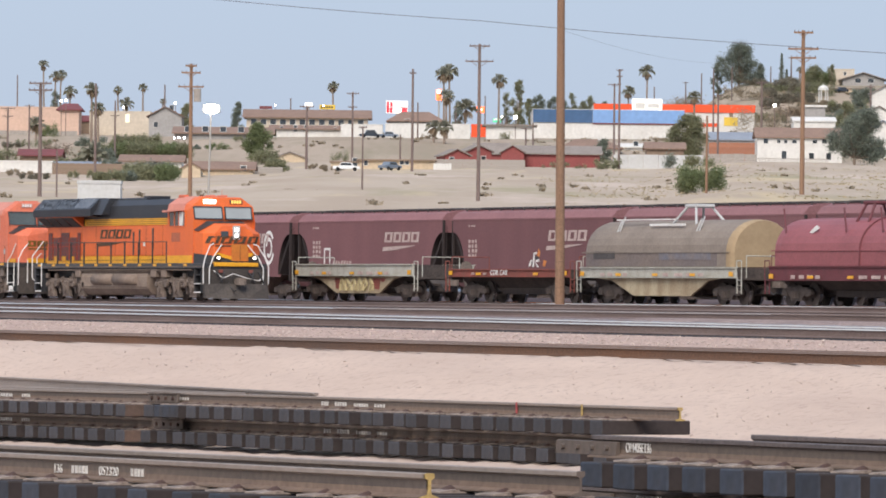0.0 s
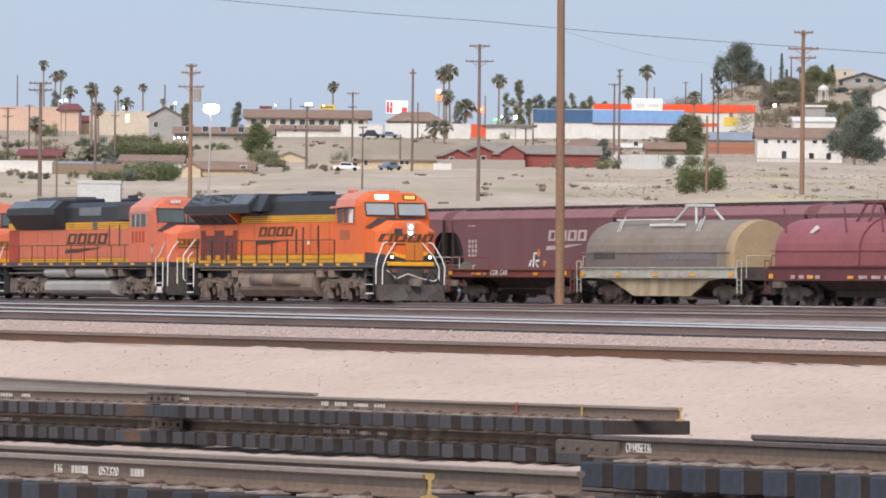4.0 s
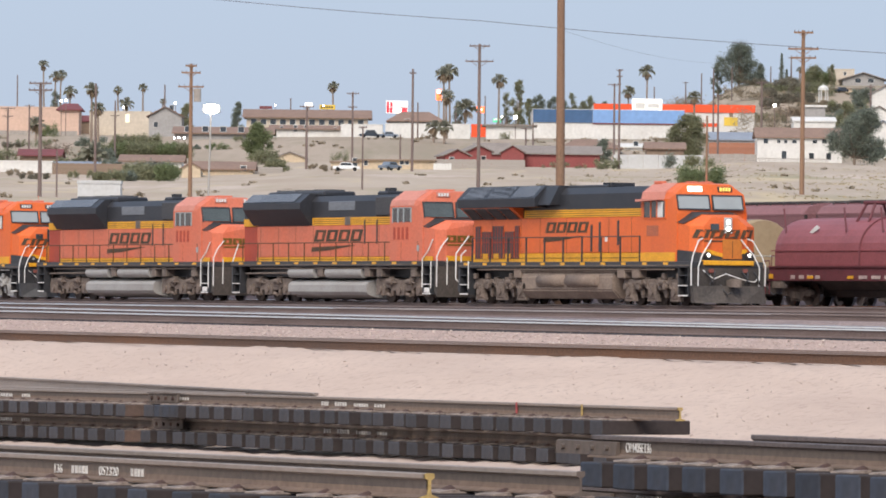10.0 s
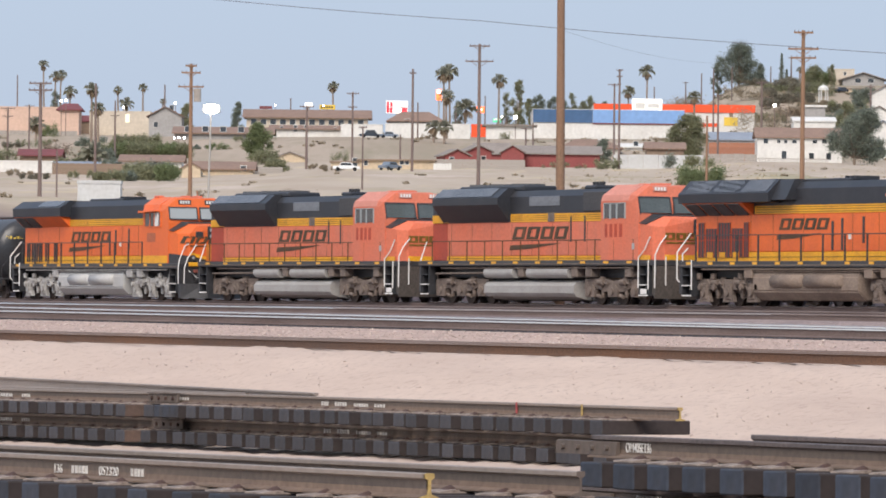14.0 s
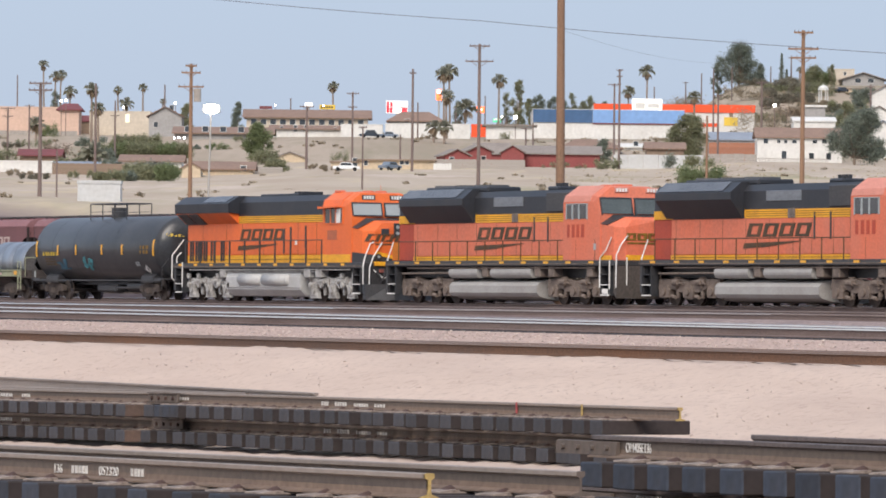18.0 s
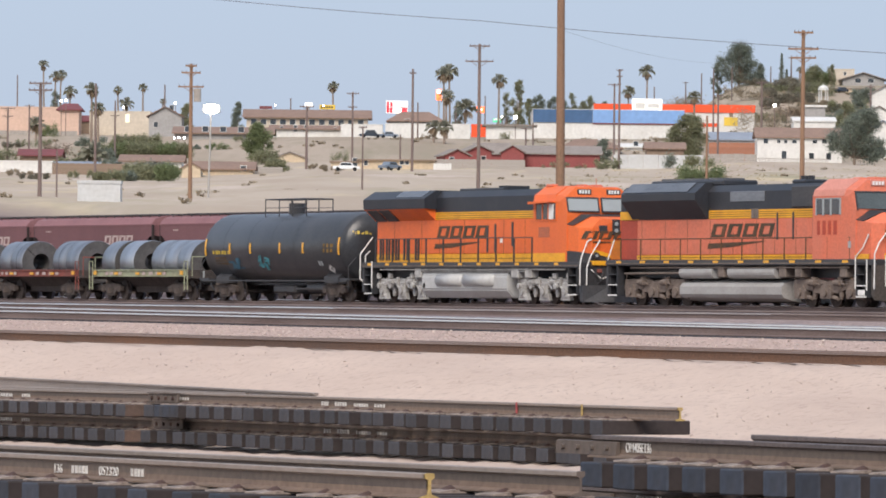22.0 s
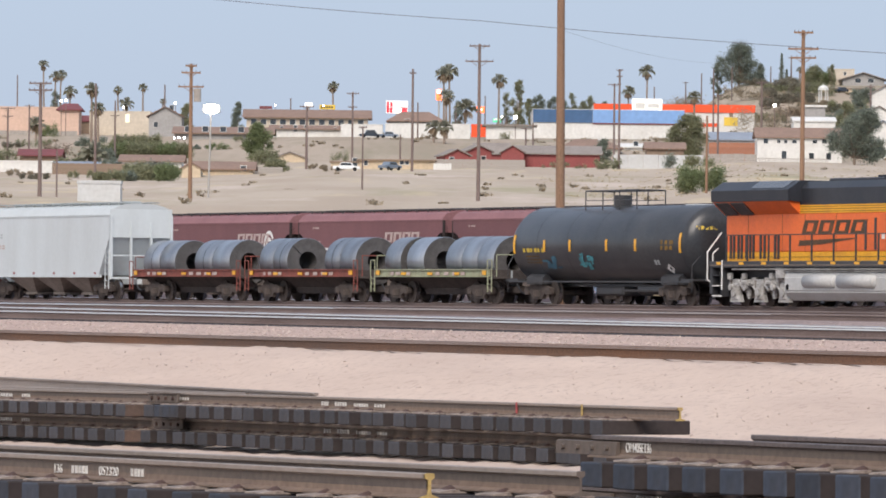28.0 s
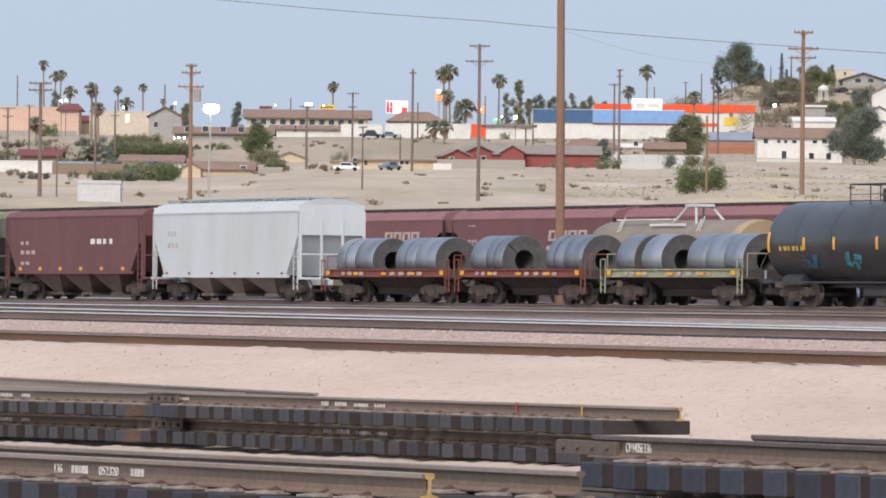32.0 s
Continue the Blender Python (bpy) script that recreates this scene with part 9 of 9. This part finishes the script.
for i, (place, h, w) in enumerate(((T(-1477.10, 815.21, 59.62), 9.08, 1.71), (T(-1480.87, 818.89, 60.03), 4.21, 1.09))):
    Cy = thing("cypress_tree", place, "narrow dark cypress on the hilltop", "tree", "trees")
    part("trunk", rod(B(), (0, 0, -1), (0, 0, h * .6), .15, n=6), M_BARK, Cy)
    crown_part(Cy, [(0, 0, h * (.12 + .8 * k / 11), w / 2 * (1.05 - .75 * k / 11)) for k in range(12)], 700, .25, M_LEAF, 90 + i)

rnd = random.Random(21)
for i, (place, h, w, mm) in enumerate((
        (T(-1466.16, 803.39, 58.37), -0.49, 10.77, M_SCRUB), (T(-1455.05, 803.40, 57.53), 1.59, 12.24, M_LEAF_OLIVE), (T(-1443.65, 804.05, 56.70), 2.43, 13.69, M_LEAF_OLIVE),
        (T(-1420.65, 782.74, 52.72), 1.38, 11.94, M_BARK), (T(-1407.69, 786.62, 51.16), 1.82, 10.39, M_SCRUB), (T(-1432.02, 782.15, 54.28), 0.09, 9.01, M_SCRUB),
        (T(-1392.12, 772.92, 48.04), 2.48, 11.72, M_SCRUB), (T(-1386.53, 761.51, 46.48), 2.19, 10.19, M_LEAF_OLIVE), (T(-1395.11, 789.71, 49.60), 3.44, 11.80, M_LEAF_OLIVE),
        (T(-1361.49, 767.45, 43.38), 6.29, 8.63, M_LEAF), (T(-1409.62, 805.61, 52.72), 1.65, 7.46, M_LEAF), (T(-1466.37, 780.09, 48.47), 7.62, 7.65, M_SCRUB),
        (T(-1432.02, 786.76, 54.59), 2.81, 5.11, M_BRUSH), (T(-1446.62, 797.89, 56.70), 3.10, 5.47, M_BRUSH),
        (T(-1461.19, 809.07, 58.20), 2.87, 5.23, M_BRUSH), (T(-1434.00, 796.45, 55.53), 3.08, 5.43, M_BRUSH),
        (T(-1417.47, 789.33, 52.72), 2.79, 5.08, M_BRUSH), (T(-1412.72, 776.19, 51.16), 2.27, 5.04, M_BRUSH),
        (T(-1418.25, 783.13, 52.41), 2.79, 5.96, M_BRUSH), (T(-1477.89, 825.06, 60.03), 3.44, 4.67, M_LEAF_GREEN),
        (T(-1476.40, 828.15, 60.03), 3.71, 5.30, M_LEAF_GREEN), (T(-1410.59, 803.59, 52.72), 4.31, 6.27, M_LEAF),
        (T(-1475.61, 806.80, 59.20), 1.84, 6.81, M_BRUSH), (T(-1396.52, 786.79, 49.60), 2.01, 5.90, M_BRUSH),
        (T(-1389.88, 786.77, 48.66), 2.50, 5.29, M_LEAF_OLIVE))):
    bush(place, h, w, mm, "thick scrub bush on the hillside", 400 + i, leaves=3000, leaf=0.28, clumps=22)
for i, (place, h, w, mm, n) in enumerate((
        (T(-1131.39, 471.37, 27.39), 2.84, 3.84, M_LEAF_OLIVE, 2600), (T(-1130.31, 473.60, 27.39), 3.25, 4.51, M_LEAF_GREEN, 2600),
        (T(-1129.03, 476.25, 27.40), 3.25, 4.96, M_LEAF_OLIVE, 2600), (T(-1129.51, 479.87, 27.53), 3.05, 4.75, M_LEAF_OLIVE, 2600),
        (T(-1126.29, 481.94, 27.47), 2.84, 4.51, M_LEAF_GREEN, 2600), (T(-1125.02, 484.58, 27.53), 2.74, 3.84, M_LEAF_OLIVE, 2600),
        (T(-901.82, 381.23, 18.33), 2.43, 3.06, M_LEAF_OLIVE, 2400), (T(-895.35, 380.82, 18.24), 2.58, 3.58, M_LEAF_OLIVE, 2400),
        (T(-863.13, 369.37, 17.55), 2.65, 3.46, M_LEAF_GREEN, 2400), (T(-869.34, 361.11, 17.48), 1.40, 2.95, M_LEAF_OLIVE, 2400),
        (T(-875.75, 366.23, 17.65), 1.49, 3.15, M_LEAF_OLIVE, 2400), (T(-878.68, 369.35, 17.74), 1.58, 2.46, M_LEAF, 2400),
        (T(-1128.72, 458.50, 26.99), 2.62, 4.93, M_BRUSH, 1500), (T(-1203.14, 479.09, 30.79), 1.50, 4.29, M_BRUSH, 1500),
        (T(-914.76, 368.21, 18.45), 1.14, 5.44, M_BRUSH, 1500), (T(-529.36, 283.44, 10.90), 2.53, 4.76, M_LEAF_GREEN, 3000), (T(-530.03, 282.05, 10.71), 1.61, 2.21, M_LEAF_OLIVE, 700),
        (T(-1190.68, 500.30, 30.69), 3.15, 9.51, M_LEAF_OLIVE, 1500), (T(-1187.07, 507.79, 30.85), 1.65, 9.51, M_LEAF_GREEN, 1400),
        (T(-950.10, 400.80, 19.89), 2.82, 3.80, M_LEAF_OLIVE, 900), (T(-943.64, 402.69, 19.78), 3.23, 4.72, M_LEAF, 1200), (T(-939.92, 387.39, 19.34), 1.27, 6.55, M_LEAF_OLIVE, 900),
        (T(-942.30, 393.95, 19.52), 1.62, 3.76, M_LEAF_OLIVE, 700), (T(-958.03, 430.36, 21.44), 2.34, 4.26, M_LEAF_OLIVE, 900), (T(-977.83, 446.85, 22.47), 0.95, 3.37, M_SCRUB, 600),
        (T(-1091.05, 453.75, 25.43), 2.88, 4.35, M_LEAF, 900), (T(-1104.35, 449.20, 25.81), 3.74, 4.83, M_BARK, 700), (T(-1300.06, 526.65, 35.99), 3.11, 4.64, M_LEAF_GREEN, 700),
        (T(-1071.44, 494.39, 26.14), 1.99, 3.70, M_LEAF_OLIVE, 500), (T(-592.42, 267.79, 11.52), -0.55, 1.56, M_SCRUB, 500), (T(-545.77, 249.43, 10.37), -0.86, 1.11, M_SCRUB, 300),
        (T(-1273.33, 697.11, 37.99), 8.01, 10.69, M_SCRUB, 1300), (T(-1440.92, 798.20, 56.28), 2.02, 16.68, M_LEAF_OLIVE, 1700), (T(-1429.54, 798.79, 55.06), 4.46, 12.05, M_LEAF_OLIVE, 1200),
        (T(-1428.61, 777.74, 53.30), 4.17, 13.48, M_SCRUB, 1000), (T(-1315.14, 725.50, 39.99), 10.40, 11.06, M_BARK, 900), (T(-1163.96, 647.72, 33.05), 6.55, 6.13, M_SCRUB, 700),
        (T(-1450.35, 767.32, 45.59), 8.43, 7.56, M_SCRUB, 700), (T(-1208.50, 486.36, 31.19), 1.74, 8.39, M_LEAF_OLIVE, 1000), (T(-1212.55, 500.98, 31.67), 2.37, 7.24, M_LEAF, 1000), (T(-1197.99, 508.16, 31.25), 3.14, 7.19, M_LEAF_OLIVE, 1200),
        (T(-1175.56, 508.64, 30.53), 1.07, 7.08, M_LEAF, 1100), (T(-1164.09, 509.41, 30.23), 1.65, 5.15, M_LEAF_GREEN, 900), (T(-1038.49, 424.65, 23.15), 2.21, 7.23, M_LEAF_OLIVE, 900),
        (T(-946.80, 407.64, 20.06), 1.58, 3.80, M_LEAF_OLIVE, 800), (T(-1007.18, 420.52, 22.03), 2.74, 5.02, M_LEAF, 900), (T(-958.55, 383.28, 19.88), 1.11, 5.70, M_SCRUB, 700),
        (T(-1050.19, 469.42, 24.79), 3.12, 6.36, M_LEAF_OLIVE, 1000), (T(-949.28, 436.98, 21.63), 0.98, 3.85, M_SCRUB, 600), (T(-961.79, 514.60, 23.80), 2.48, 6.03, M_LEAF_OLIVE, 700),
        (T(-985.65, 499.67, 23.57), 1.38, 10.18, M_LEAF_OLIVE, 700), (T(-977.88, 504.26, 23.40), 2.33, 5.07, M_LEAF_OLIVE, 500),
        (T(-977.46, 516.64, 23.73), 3.25, 1.22, M_LEAF, 300), (T(-790.90, 431.63, 19.18), -0.11, 4.98, M_SCRUB, 500), (T(-1216.68, 538.42, 33.41), 1.50, 4.90, M_LEAF_OLIVE, 600),
        (T(-1071.37, 425.52, 24.29), 3.11, 4.24, M_LEAF_OLIVE, 600), (T(-1208.12, 579.16, 34.67), 1.41, 3.70, M_SCRUB, 500), (T(-1218.80, 603.04, 35.31), 1.86, 2.51, M_LEAF_OLIVE, 400))):
    bush(place, h, w, mm, "dense olive-green bush on the dry slope" if mm in (M_LEAF_OLIVE, M_LEAF_GREEN) else "dusty scrub bush on the dry slope", 200 + i, leaves=n, leaf=0.13 if n == 3000 else 0.26 if h > 2 else .16, clumps=10 + n // 120)


def scrub_field(name, count, seed, s0, s1, a0, a1, size, material, label):
    """Low dry tufts scattered over the slope."""
    rs = random.Random(seed)
    cs = []
    for i in range(count):
        s, a = rs.uniform(s0, s1), radians(VIEW + rs.uniform(a0, a1))
        if noise.noise((s * .02, a * 40, seed)) < rs.uniform(-.3, .35):
            continue
        r = s / math.cos(a - radians(VIEW))
        x, y = -r * math.cos(a), r * math.sin(a)
        k = size * rs.uniform(.5, 1.5)
        for j in range(3):
            cs.append((x + rs.uniform(-k, k), y + rs.uniform(-k, k), ground_z(x, y) + k * .25, k * rs.uniform(.4, .7)))
    me = leaf_cloud(cs, len(cs) * 14, size * .35, seed, .5)
    me.materials.append(material)
    tagged(new(name, me), label, "scrub", kind="stuff")


scrub_field("dry_scrub", 110, 3, 430, 1000, -4.4, 4.4, .55, M_SCRUB, "low dry desert scrub on the slope")
scrub_field("dry_grass", 2200, 5, 480, 1090, 0.9, 4.4, .15, M_GRASS_DRY, "tufts of dry straw-coloured grass")
scrub_field("bluff_scrub", 220, 9, 1180, 1400, -4.4, 4.4, .8, M_SCRUB, "scrub on the bluff below the town")
scrub_field("hill_brush", 420, 13, 1440, 1660, 1.9, 4.4, 1.1, M_BRUSH, "grey-brown brush on the hillside")
scrub_field("hill_scrub", 420, 11, 1400, 1640, 1.9, 4.4, 1.0, M_SCRUB, "scrub on the hillside")
stones("gravel", 2200, -150, -74, 41.5, 47.5, 0.019, M_GRAVEL, "pale loose gravel on sand", 4)
stones("ballast_stones", 3500, -150, -86, 50.2, 54.4, 0.028, M_STONE, "pinkish ballast stones beside the main track", 6)

# ---- the train rolls past at a slowly rising speed ----
def travelled(t):
    return 4.42876 * t + 0.0140545 * t ** 2 - 1.90436e-05 * t ** 3


def motions():
    cars = [LOCO_1, LOCO_2, LOCO_3, LOCO_4, TANK, COIL_CAR_1, COIL_CAR_2, COIL_CAR_3, WHITE_HOPPER, BROWN_HOPPER, GREY_HOPPER, *CARGO]
    for c in cars:
        x, y, z = c.location
        walk(c, [(t, pose(x + travelled(t), y, TRAIN_Z + GRADE * (x + travelled(t) + 115), 0, -math.degrees(GRADE), 0)) for t in range(33)])
    for w, r, x in WHEELS:
        walk(w, [(k / 6, pose(x, 0, r, 0, math.degrees(travelled(k / 6) / r), 0)) for k in range(193)])


motions()
